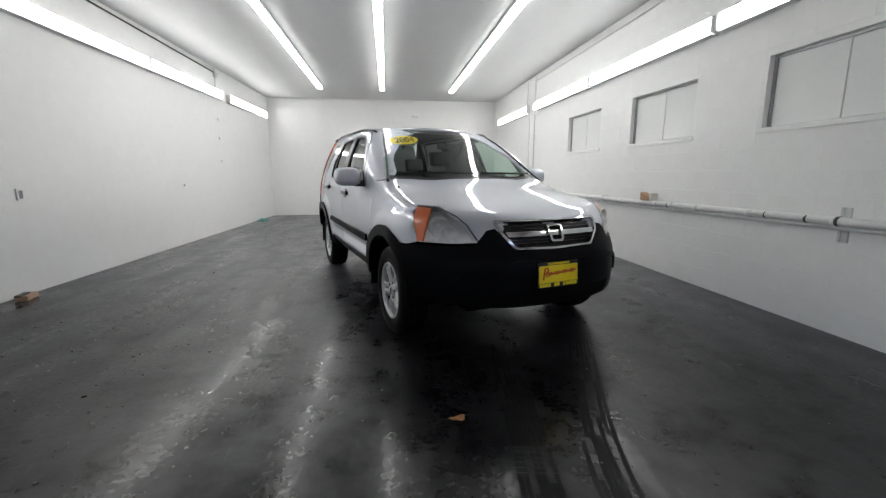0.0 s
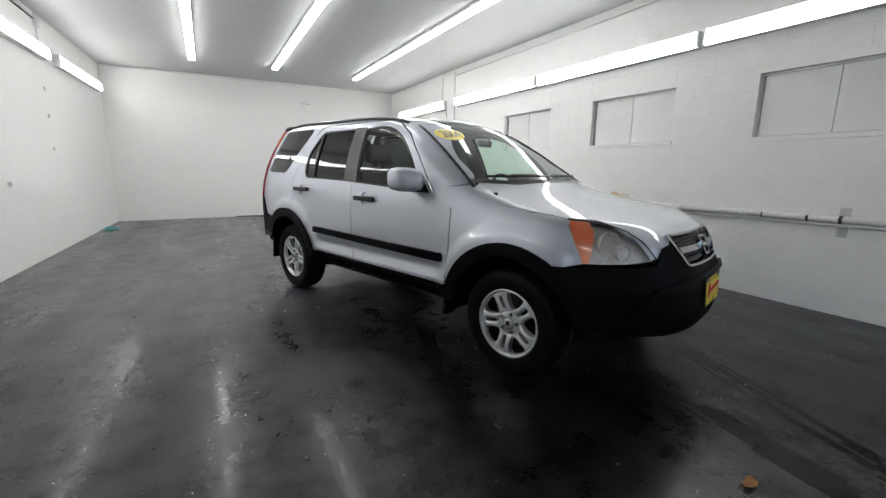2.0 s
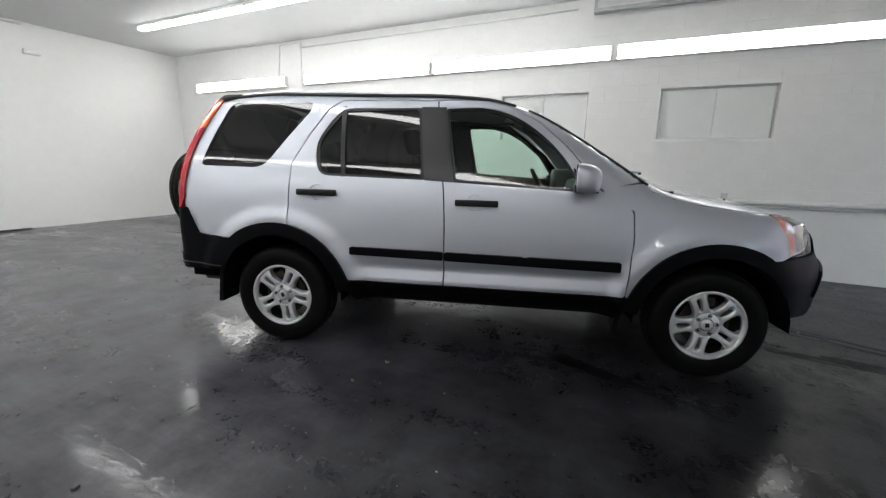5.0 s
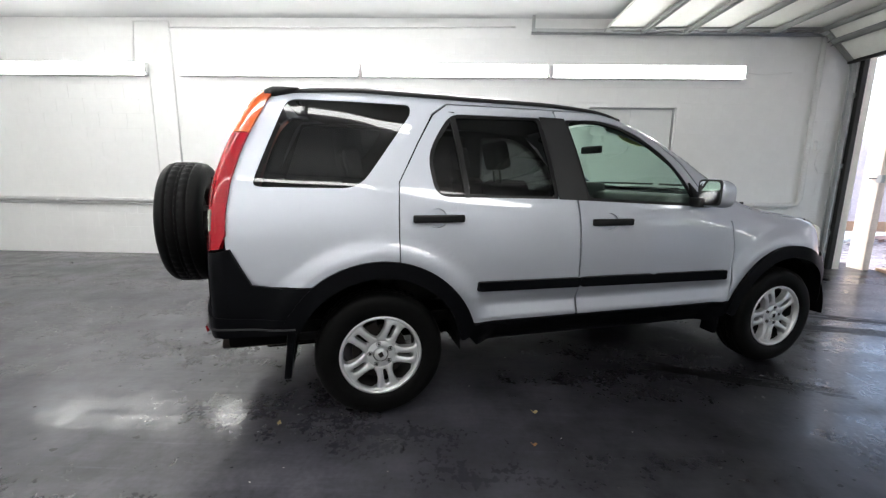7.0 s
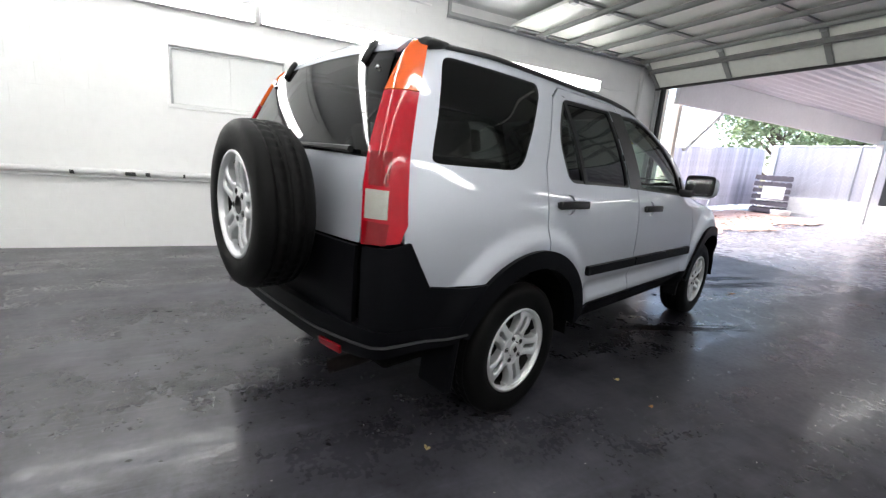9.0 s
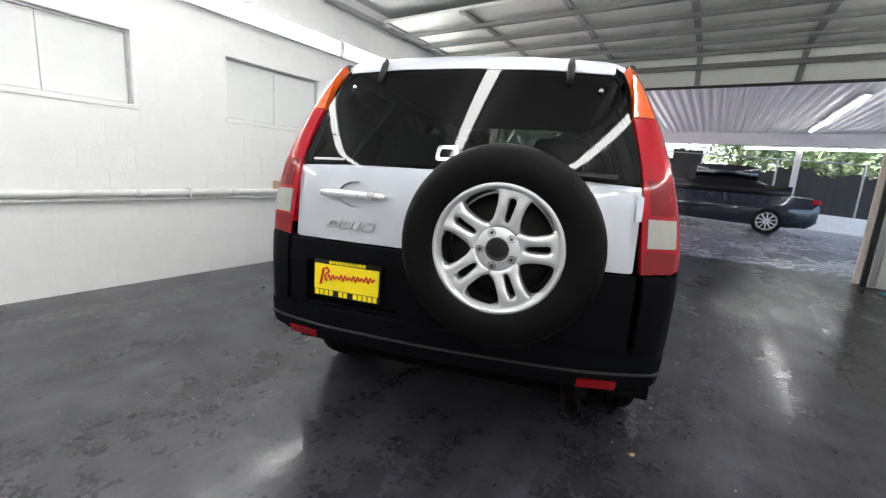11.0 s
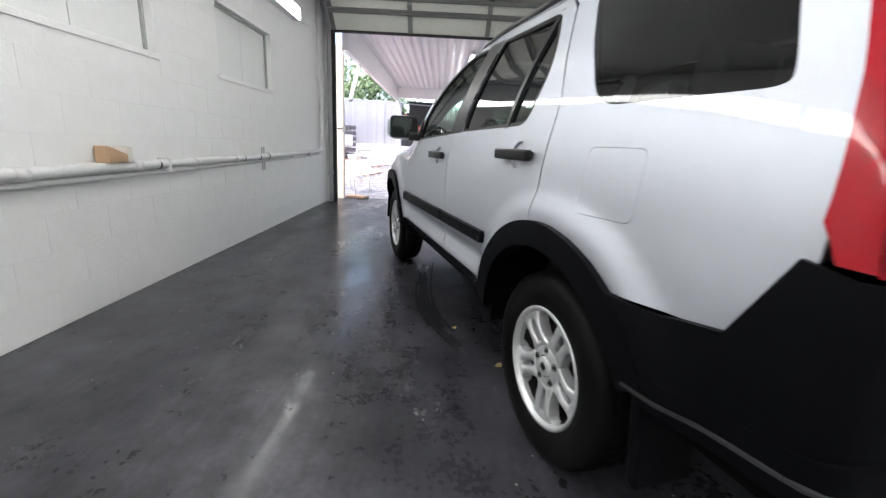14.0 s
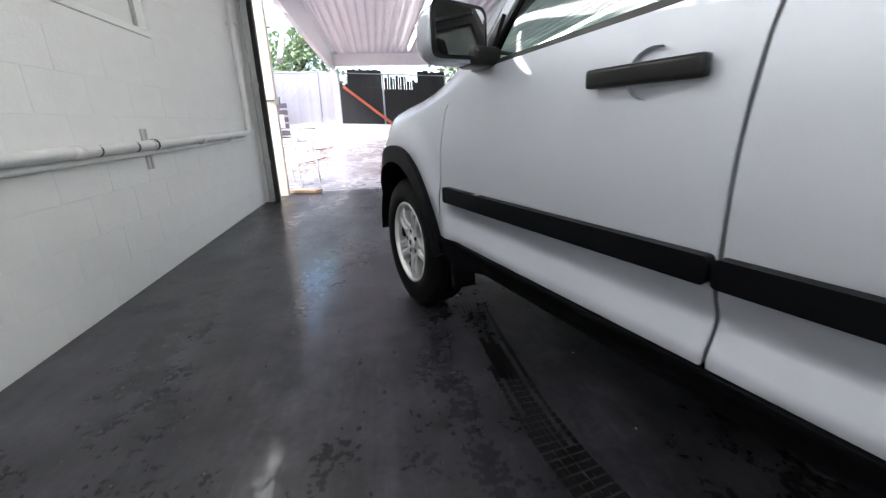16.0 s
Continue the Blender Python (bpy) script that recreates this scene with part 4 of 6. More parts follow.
# tailgate bottom, rear bumper
rec = [(0.605, 0.592), (0.60, 0.782), (0.20, 0.79), (0.165, 0.60)]
tg = rear_panel("tailgate_skirt", [(0.684, 0.545), (0.684, 0.861), (-0.684, 0.861), (-0.684, 0.545)], CLAD, CAR, level=0.024, depth=0.02, holes=[rounded(rec, 0.03)], label="dark plastic lower tailgate")
rear_panel("plate_recess", rounded([(a * 1.01, b) for a, b in rec], 0.03), CLAD, tg, level=-0.008, depth=0.0)
plate("rear_plate", pose(0.409, 2.124, 0.706, 2, 0, -2), tg, "yellow dealer plate in a black frame")
bw = [(0.89, 1.70, 0.558), (0.85, 1.95, 0.562), (0.69, 2.1, 0.575), (0.40, 2.1, 0.582), (0.0, 2.1, 0.582)]
bl = [(0.0, 2.1, 0.445), (0.5, 2.1, 0.445), (0.69, 2.1, 0.455), (0.84, 1.98, 0.47), (0.885, 1.74, 0.485)]
full = bw + [(-x, y, z) for x, y, z in bw[::-1]][1:]
low = bl + [(-x, y, z) for x, y, z in bl[::-1]][:-1]
rb = ring_panel("rear_bumper", bw + [(-x, y, z) for x, y, z in bw[::-1]][1:] + [(-x, y, z) for x, y, z in bl[::-1]] + bl[1:], 1.0, 1, CLAD, CAR, level=lambda u: 0.018 + 0.037 * np.clip((0.62 - np.abs(u)) / 0.25, 0, 1), depth=0.06, label="dark plastic rear bumper with a step")
ht, hb = [(x, y, 0.507 + 0.01 * x) for x, y, _ in bw], [(x, y, 0.500 + 0.01 * x) for x, y, _ in bw]
# Lighter strip on the step edge: its highlight is painted as a grey colour.
ring_panel("bumper_lip", ht + [(-x, y, z) for x, y, z in ht[::-1]][1:] + [(-x, y, z) for x, y, z in hb] + hb[::-1][1:], 1.0, 1, material("highlight_grey_plastic", (0.035, 0.035, 0.037), 0.4, vary=0.15), rb, level=lambda u: 0.026 + 0.037 * np.clip((0.62 - np.abs(u)) / 0.25, 0, 1), depth=0.012)
for s in (-1, 1):
    ring_panel("reflector", [(s * x, 2.1, z) for x, z in ((0.505, 0.447), (0.64, 0.452), (0.64, 0.482), (0.505, 0.477))], 1.0, 1, DARKRED, rb, level=0.06, depth=0.01)
bm = bmesh.new()
tube(bm, [(-0.46, 1.55, 0.30), (-0.52, 1.9, 0.33), (-0.53, 2.10, 0.335)], 0.032, 12, cap=False)
tube(bm, [(-0.53, 2.10, 0.335), (-0.53, 2.0, 0.333)], 0.028, 12, cap=False)
part("exhaust_pipe", bm, BRAKE, CAR, "stained steel exhaust tail pipe", True)
part("silencer", box(bmesh.new(), -0.55, 0.1, 1.50, 1.76, 0.30, 0.44, bevel=0.06), DARKM, CAR, smooth=True)
part("underbody", boxes((-0.50, 0.50, -1.85, 1.90, 0.27, 0.47), bevel=0.02), DARKIN, CAR, "black underbody")
part("floor_pan", boxes((-0.78, 0.78, -0.86, 0.86, 0.34, 0.45), bevel=0.01), DARKIN, CAR)
part("rear_crossmember", boxes((-0.78, 0.78, 1.76, 2.02, 0.40, 0.62), bevel=0.02), DARKIN, CAR)
part("front_crossmember", boxes((-0.66, 0.66, -1.88, -1.70, 0.34, 0.60), bevel=0.02), DARKIN, CAR)
part("axle_beam", tube(bmesh.new(), [(-0.70, 1.31, 0.30), (0.70, 1.31, 0.30)], 0.05, 10), DARKM, CAR)
part("axle_beam", tube(bmesh.new(), [(-0.70, -1.31, 0.30), (0.70, -1.31, 0.30)], 0.045, 10), DARKM, CAR)

# tailgate furniture
BRACE_GREY = material("pale_grey_plastic", (0.5, 0.5, 0.5), 0.4, vary=0.05)
HANDLE = material("light_silver_paint", (0.70, 0.71, 0.73), 0.3, metal=0.5, vary=0.02, coat=1.0)
bar = lay(np.linspace(0.26, 0.545, 9), np.full(9, 1.06), (0, -1, 0), 0.024)
part("tailgate_handle", tube(bmesh.new(), [tuple(q) for q in bar], [0.009] + [0.0165] * 7 + [0.012], 10), HANDLE, CAR, "silver tailgate handle bar", True)
part("lock", tube(bmesh.new(), [(0.525, 2.06, 1.06), (0.525, 2.112, 1.06)], 0.008, 10), DARKM, CAR)
x0 = 0.52
for wd in (0.058, 0.05, 0.022, 0.058):
    rear_panel("badge", rounded([(x0 - 0.010, 0.953), (x0 - wd - 0.010, 0.953), (x0 - wd + 0.006, 0.917), (x0 + 0.006, 0.917)], 0.012), CHROME, CAR, level=0.007, depth=0.006, step=0.012, holes=[rounded([(x0 - 0.020, 0.944), (x0 - wd, 0.944), (x0 - wd + 0.010, 0.926), (x0 - 0.008, 0.926)], 0.006)] if wd > 0.03 else ())
    x0 -= wd + 0.009
rear_panel("glass_badge", rounded([(0.078, 1.216), (0.073, 1.274), (-0.008, 1.274), (-0.013, 1.216)], 0.015), CHROME, CAR, level=0.006, depth=0.004, step=0.02, holes=[rounded([(0.062, 1.228), (0.058, 1.26), (0.006, 1.26), (0.002, 1.228)], 0.01)])
wp = lay(np.array([0.02, -0.2, -0.45, -0.58]), np.array([1.205, 1.20, 1.195, 1.19]), (0, -1, 0), 0.022)
part("rear_wiper", tube(bmesh.new(), [tuple(q) for q in wp], [0.007, 0.008, 0.011, 0.014], 6), BLACKTRIM, CAR, "black rear wiper")
rear_panel("glass_strip", [(0.612, 1.190), (0.612, 1.199), (0.465, 1.203), (0.465, 1.194)], BRACE_GREY, CAR, level=0.006, depth=0.003, label="pale grey strip on the glass")
rear_panel("hinge_cover", rounded([(-0.655, 1.05), (-0.655, 1.135), (-0.676, 1.135), (-0.676, 1.05)], 0.006), PAINT, CAR, level=0.016, depth=0.016)
part("roof_nub", tube(bmesh.new(), [(-0.01, 1.70, 1.63), (-0.01, 1.705, 1.652), (-0.01, 1.715, 1.684)], [0.013, 0.009, 0.005], 8), BLACKTRIM, CAR)
side_panel("fuel_door", rounded([(1.43, 0.875), (1.43, 1.05), (1.63, 1.05), (1.63, 0.875)], 0.03), 1, PAINT, CAR, level=0.0, depth=0.012)
# wipers and cowl
cow = [(0.0, -1.09), (0.4, -1.055), (0.68, -0.94), (0.735, -0.88), (0.70, -0.87), (0.40, -1.0), (0.0, -1.045)]
top_panel("cowl", cow + [(-x, y) for x, y in cow[::-1]][1:-1], BLACKTRIM, CAR, level=0.0, depth=0.01)
for xa, xb in ((0.05, 0.62), (-0.60, -0.02)):
    us = np.linspace(xa, xb, 8)
    q = lay(us, np.array([-1.03 + 0.15 * (u / 0.7) ** 2 for u in us]), (0, 0, -1), 0.02)
    part("wiper", tube(bmesh.new(), [tuple(v) for v in q], 0.008, 6), BLACKTRIM, CAR, "black wiper blade")
part("washer_nozzle", box(bmesh.new(), -0.705, -0.691, -1.09, -1.065, 1.055, 1.076, bevel=0.004), BLACKTRIM, CAR)
for nm, x, wdt in (("year_sticker", -0.42, 0.135),):
    el = [(x + wdt * math.cos(a), 1.472 + 0.043 * math.sin(a) + 0.10 * wdt * math.cos(a)) for a in np.linspace(0, math.tau, 28, endpoint=False)]
    stk = front_panel(nm, el, YELLOW, CAR, level=0.001, depth=0.001, label="yellow oval windscreen sticker reading 2004")
    txt = bpy.data.curves.new("year", "FONT")
    txt.body, txt.size, txt.align_x, txt.align_y, txt.extrude, txt.shear = "2004", 0.072, "CENTER", "CENTER", 0.0005, 0.2
    tmp = new("year", txt)
    me = bpy.data.meshes.new_from_object(tmp.evaluated_get(bpy.context.evaluated_depsgraph_get()))
    bpy.data.objects.remove(tmp)
    me.materials.append(BLACKP)
    co = np.array([v.co[:] for v in me.vertices])
    q = lay(-(x + co[:, 0] * 1.25), 1.472 + co[:, 1] + 0.10 * co[:, 0], (0, 1, 0), 0.0025)
    for v, p_ in zip(me.vertices, q):
        v.co = p_
    yr = new("year_digits", me)
    yr.parent = stk

# ---- wheels ----
# Far darker than the alloy: shade behind the spokes is put into the colour.
BARREL = material("shade_wheel_inner", (0.010, 0.0095, 0.009), 0.6, metal=0.3, vary=0.2, scale=15)


def spoke_mesh():
    """A fifth of the wheel's face: two spokes joined at the hub and at the rim, with a slot between them."""
    pol = lambda r, d: (r * math.cos(radians(d)), r * math.sin(radians(d)))
    side = [(0.070, 36), (0.086, 36), (0.0900, 31.5), (0.100, 25.0), (0.120, 20.0), (0.145, 17.0), (0.168, 16.4), (0.179, 17.4), (0.184, 20.5), (0.1868, 27), (0.1873, 36)]
    out = [pol(r, d) for r, d in side] + [pol(0.194, d) for d in np.linspace(36, -36, 15)] + [pol(r, -d) for r, d in side[::-1]] + [pol(0.070, d) for d in np.linspace(-30, 30, 9)]
    slot = [(0.084, 0.0)] + [(u, w) for u, w in ((0.088, 0.0065), (0.10, 0.0095), (0.125, 0.011), (0.152, 0.0125), (0.161, 0.010), (0.165, 0.0))] + [(u, -w) for u, w in ((0.161, 0.010), (0.152, 0.0125), (0.125, 0.011), (0.10, 0.0095), (0.088, 0.0065))]
    loops = [dense(out, 0.008), dense(slot, 0.006)]
    pts = [q for lp in loops for q in lp]
    edges, o = [], 0
    for lp in loops:
        edges += [(o + i, o + (i + 1) % len(lp)) for i in range(len(lp))]
        o += len(lp)
    grid = [(u, v) for u in np.arange(0.072, 0.194, 0.009) for v in np.arange(-0.115, 0.116, 0.009)]
    rim = np.array(pts)
    grid = [q for q in grid if inside_poly(np.array([q]), out)[0] and not inside_poly(np.array([q]), slot)[0] and np.min(np.hypot(*(rim - np.array(q)).T)) > 0.006]
    vco, _, tris, *_ = geometry.delaunay_2d_cdt([Vector(q) for q in pts + grid], edges, [], 0, 1e-6)
    uv = np.array([(v.x, v.y) for v in vco])
    tris = [list(t) for t in tris if inside_poly(np.mean(uv[list(t)], axis=0)[None], out)[0] and not inside_poly(np.mean(uv[list(t)], axis=0)[None], slot)[0]]
    r = np.hypot(uv[:, 0], uv[:, 1])
    far = np.array([np.min(np.hypot(*(rim - q).T)) for q in uv])
    far[(r < 0.075) | (r > 0.19)] = 0.02
    h = 0.074 + 0.012 * np.clip((r - 0.07) / 0.06, 0, 1) - 0.006 * np.clip((r - 0.15) / 0.04, 0, 1) - 0.006 * np.clip(1 - far / 0.009, 0, 1) ** 2
    verts = [(u, v, z) for (u, v), z in zip(uv, h)]
    uses = {}
    for t in tris:
        for i in range(3):
            uses.setdefault(frozenset((t[i], t[(i + 1) % 3])), []).append((t[i], t[(i + 1) % 3]))
    low = {}
    faces = [tuple(t) for t in tris]
    for e in uses.values():
        if len(e) == 1:
            i, j = e[0]
            for q in (i, j):
                if q not in low:
                    low[q] = len(verts)
                    verts.append((verts[q][0], verts[q][1], 0.040))
            faces.append((j, i, low[i], low[j]))
    me = bpy.data.meshes.new("twin_spoke")
    me.from_pydata(verts, [], faces)
    me.materials.append(ALLOY)
    bm = bmesh.new()
    bm.from_mesh(me)
    fix(bm).to_mesh(me)
    bm.free()
    for q in me.polygons:
        q.use_smooth = len(q.vertices) == 3
    return me


SPOKE = spoke_mesh()


def wheel_mesh_parts(parent):
    n = 180
    bm = bmesh.new()
    prof = [(0.198, -0.085), (0.215, -0.098), (0.25, -0.104), (0.285, -0.102), (0.305, -0.094), (0.318, -0.080),
            (0.324, -0.060), (0.3255, -0.052), (0.317, -0.050), (0.317, -0.044), (0.326, -0.042), (0.3265, -0.012), (0.318, -0.010), (0.318, -0.004), (0.3265, -0.002),
            (0.3265, 0.002), (0.318, 0.004), (0.318, 0.010), (0.3265, 0.012), (0.326, 0.042), (0.317, 0.044), (0.317, 0.050), (0.3255, 0.052), (0.324, 0.060), (0.318, 0.080),
            (0.305, 0.094), (0.285, 0.102), (0.25, 0.104), (0.215, 0.098), (0.198, 0.085)]
    revolve(bm, prof, n)
    # sipes cut into the shoulders
    bm.verts.ensure_lookup_table()
    for row, lag in ((7, 1), (10, 0), (11, 1), (14, 2), (15, 3), (18, 3), (19, 2), (22, 3)):
        for k in range(n):
            if (k + lag) % 4:
                continue
            v = bm.verts[row * n + k]
            q = math.hypot(v.co.x, v.co.y)
            cut = 0.003 if row in (7, 22) else 0.007
            v.co.x, v.co.y = v.co.x * (q - cut) / q, v.co.y * (q - cut) / q
    ty = part("tyre", fix(bm), RUBBER, parent, "black rubber tyre", True)
    bm = bmesh.new()
    revolve(bm, [(0.200, 0.080), (0.207, 0.088), (0.207, 0.094), (0.201, 0.0965), (0.195, 0.0955), (0.1915, 0.089), (0.190, 0.083), (0.1885, 0.0815), (0.187, 0.076), (0.186, 0.06)], 96)
    part("rim", fix(bm), ALLOY, parent, "silver alloy rim", True)
    part("rim_barrel", fix(revolve(bmesh.new(), [(0.186, 0.06), (0.180, 0.0), (0.180, -0.05), (0.188, -0.08), (0.198, -0.085)], 48)), BARREL, parent, "rim barrel darkened for the shade behind the spokes", True)
    for k in range(5):
        sp = new("twin_spoke", SPOKE)
        sp.parent = parent
        sp.matrix_local = Matrix.Rotation(math.tau * k / 5 + math.pi / 2, 4, "Z")
    part("hub_face", fix(revolve(bmesh.new(), [(0.076, 0.040), (0.075, 0.070), (0.071, 0.0738), (0.038, 0.077)], 40)), ALLOY, parent, smooth=True)
    return ty


def wheel_nuts(parent, cap=True):
    for k in range(5):
        a = math.tau * (k + 0.5) / 5 + math.pi / 2
        bm = revolve(bmesh.new(), [(0.0135, 0.060), (0.0125, 0.0775), (0.0105, 0.0785), (0.0105, 0.068), (0.006, 0.066), (0.006, 0.079), (0.0001, 0.081)], 10, pose(0.055 * math.cos(a), 0.055 * math.sin(a), 0))
        part("wheel_nut", fix(bm), DARKM, parent)
    if cap:
        part("centre_cap", fix(revolve(bmesh.new(), [(0.034, 0.06), (0.034, 0.08), (0.030, 0.084), (0.0001, 0.085)], 28)), ALLOY, parent, smooth=True)
        part("cap_mark", boxes((-0.013, 0.013, -0.011, 0.011, 0.084, 0.0865), bevel=0.001), BRAKE, parent)
    else:
        part("hub_bore", fix(revolve(bmesh.new(), [(0.036, 0.077), (0.033, 0.079), (0.031, 0.074), (0.031, 0.02), (0.0001, 0.02)], 28)), DARKM, parent, smooth=True)


for nm, x, y, spin in (("wheel", -1, -1.31, 5), ("wheel", -1, 1.31, 29), ("wheel", 1, -1.31, -8), ("wheel", 1, 1.31, 59)):
    w = new(nm)
    w.empty_display_size = 0.1
    w.parent = CAR
    w.matrix_local = pose(x * 0.765, y, 0.326) @ pose(0, 0, 0, 0, 90 * x, 0) @ pose(0, 0, 0, 0, 0, spin)
    tagged(w, "alloy wheel with a black tyre")
    wheel_mesh_parts(w)
    wheel_nuts(w)
    part("brake_disc", fix(revolve(bmesh.new(), [(0.06, 0.03), (0.14, 0.03), (0.14, 0.01), (0.06, 0.01)], 32)), BRAKE, w)
    part("caliper", box(bmesh.new(), 0.09, 0.155, -0.06, 0.06, -0.03, 0.038, bevel=0.01), BRAKE, w)
sw = new("spare_wheel")
sw.parent = CAR
sw.empty_display_size = 0.1
sw.matrix_local = pose(-0.229, 2.268, 0.948) @ pose(0, 0, 0, -90, 0, 0) @ pose(0, 0, 0, 0, 0, 23)
tagged(sw, "spare alloy wheel hung on the tailgate")
wheel_mesh_parts(sw)
wheel_nuts(sw, False)
# Dark disc added so that the openings between the spare's spokes stay dark.
part("carrier_plate", fix(revolve(bmesh.new(), [(0.0001, -0.012), (0.165, -0.012), (0.172, -0.02), (0.165, -0.03), (0.0001, -0.03)], 40)), BARREL, sw, "dark carrier plate behind the spokes", True)
part("mount", tube(bmesh.new(), [(0, 0, -0.14), (0, 0, 0.03)], 0.09, 16), DARKM, sw)

# ---- cabin ----
cab = new("cabin")
cab.parent = CAR
cab.empty_display_size = 0.1
tagged(cab, "dark grey cabin with cloth seats")
part("cabin_floor", boxes((-0.74, 0.74, -0.9, 1.98, 0.44, 0.50)), DARKIN, cab)
bm = box(bmesh.new(), -0.70, 0.70, -0.98, -0.60, 0.74, 1.11, bevel=0.05)
box(bm, -0.70, 0.70, -0.64, -0.52, 0.70, 0.95, bevel=0.04)
part("dashboard", bm, DASH, cab, "dark grey dashboard", True)
part("binnacle", box(bmesh.new(), 0.22, 0.52, -0.72, -0.50, 0.96, 1.18, bevel=0.04), DASH, cab, smooth=True)
bm = bmesh.new()
tube(bm, [(0.19 * math.cos(a), 0.19 * math.sin(a), 0) for a in np.linspace(0, math.tau, 33)], 0.015, 8, cap=False)
tube(bm, [(-0.17, 0, 0), (0.17, 0, 0)], 0.02, 6)
tube(bm, [(0, 0, 0), (0, -0.17, 0)], 0.02, 6)
box(bm, -0.07, 0.07, -0.06, 0.06, -0.02, 0.03, bevel=0.02)
bmesh.ops.transform(bm, matrix=pose(0.37, -0.42, 1.0, 62, 0, 0), verts=bm.verts)
part("steering_wheel", bm, BLACKTRIM, cab, "black steering wheel", True)


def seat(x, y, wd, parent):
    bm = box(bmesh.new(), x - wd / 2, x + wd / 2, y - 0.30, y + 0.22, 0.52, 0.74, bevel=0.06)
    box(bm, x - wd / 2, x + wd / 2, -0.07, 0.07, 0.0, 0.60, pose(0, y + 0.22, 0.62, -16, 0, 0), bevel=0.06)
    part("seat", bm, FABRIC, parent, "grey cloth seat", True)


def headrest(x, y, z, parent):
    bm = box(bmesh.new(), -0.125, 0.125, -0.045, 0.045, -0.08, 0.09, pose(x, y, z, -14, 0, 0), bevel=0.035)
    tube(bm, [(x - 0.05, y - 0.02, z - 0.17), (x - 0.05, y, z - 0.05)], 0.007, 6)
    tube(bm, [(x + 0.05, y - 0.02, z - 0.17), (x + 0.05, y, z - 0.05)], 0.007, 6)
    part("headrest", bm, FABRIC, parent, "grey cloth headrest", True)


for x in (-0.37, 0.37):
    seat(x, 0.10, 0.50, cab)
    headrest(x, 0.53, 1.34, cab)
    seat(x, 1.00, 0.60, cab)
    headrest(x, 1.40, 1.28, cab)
part("inside_mirror", box(bmesh.new(), -0.10, 0.10, -0.018, 0.018, -0.028, 0.028, pose(0.02, -0.41, 1.425, 0, 0, 8), bevel=0.012), BLACKTRIM, cab, smooth=True)
part("mirror_stalk", tube(bmesh.new(), [(0.02, -0.42, 1.43), (0.0, -0.475, 1.455)], 0.009, 6), BLACKTRIM, cab)
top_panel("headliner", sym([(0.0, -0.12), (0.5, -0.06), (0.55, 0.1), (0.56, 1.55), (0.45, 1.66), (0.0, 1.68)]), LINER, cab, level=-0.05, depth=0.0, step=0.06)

# ---- overhead door, jambs and tracks ----
od = thing("overhead_door", "raised cream sectional garage door with grey steel struts", "garage door")
secs = [((-4.30, 2.70), (-3.93, 3.06))] + [((-3.90 + 0.535 * k, 3.075), (-3.90 + 0.535 * k + 0.52, 3.075)) for k in range(5)]
for k, ((ya, za), (yb, zb)) in enumerate(secs):
    ln, an = math.hypot(yb - ya, zb - za), math.degrees(math.atan2(zb - za, yb - ya))
    m = pose(0, ya, za, an, 0, 0)
    sec = part("door_section", box(bmesh.new(), OX0 - 0.02, OX1 - 0.04, 0, ln, 0.0, 0.035, m, bevel=0.004), DOORPANEL, od, "cream steel door section")
    for x in np.linspace(OX0 + 0.03, OX1 - 0.09, 6):
        part("stile", box(bmesh.new(), x - 0.035, x + 0.035, 0.01, ln - 0.01, -0.022, 0.0, m, bevel=0.003), STRUT, sec)
        hy = ln
        part("hinge", box(bmesh.new(), x - 0.035, x + 0.035, hy - 0.05, hy + 0.04, -0.05, -0.018, m, bevel=0.008), GALV, sec)
    for f, d in ((0.12, 0.05),) if k else ((0.66, 0.05),):
        bm = bmesh.new()
        box(bm, OX0, OX1 - 0.06, ln * f - 0.035, ln * f + 0.035, -0.03, -0.022, m)
        box(bm, OX0, OX1 - 0.06, ln * f - 0.035, ln * f - 0.028, -0.06, -0.03, m)
        box(bm, OX0, OX1 - 0.06, ln * f + 0.028, ln * f + 0.035, -0.06, -0.03, m)
        part("strut", bm, STRUT, sec)
part("bottom_seal", box(bmesh.new(), OX0 - 0.02, OX1 - 0.04, -4.335, -4.285, 2.665, 2.705, bevel=0.012), RUBBERSEAL, od)
for s, x in ((1, OX1 + 0.03), (-1, OX0 - 0.06)):
    bm = bmesh.new()
    path = [(x, -4.46, 0.02), (x, -4.46, 2.55)] + [(x, -4.46 + 0.5 * (1 - math.cos(a)), 2.55 + 0.5 * math.sin(a)) for a in np.linspace(0.2, math.pi / 2, 8)] + [(x, -0.30, 3.06)]
    for p, q in zip(path, path[1:]):
        d = Vector(q) - Vector(p)
        m = Matrix.Translation(p) @ d.to_track_quat("Y", "Z").to_matrix().to_4x4()
        box(bm, -0.032, 0.032, 0, d.length, -0.004, 0.004, m)
        box(bm, s * 0.028 - 0.004, s * 0.028 + 0.004, 0, d.length, -0.03, 0.004, m)
    tr = part("track", bm, GALV, od, "galvanised steel door track")
    for y in (-0.32, -2.3):
        part("track_hanger", box(bmesh.new(), x - 0.02, x + 0.02, y - 0.02, y + 0.02, 3.06, ZC, bevel=0.003), GALV, tr)
    part("track_arm", boxes((x - 0.04, x + 0.02, -1.75, -0.30, 3.045, 3.052), (x - 0.04, x - 0.034, -1.75, -0.30, 3.052, 3.085)), GALV, tr)
    for z in (0.5, 1.4, 2.3):
        part("track_bracket", boxes((x - 0.03, x + 0.05, -4.52, -4.46, z - 0.03, z + 0.03)), GALV, tr)
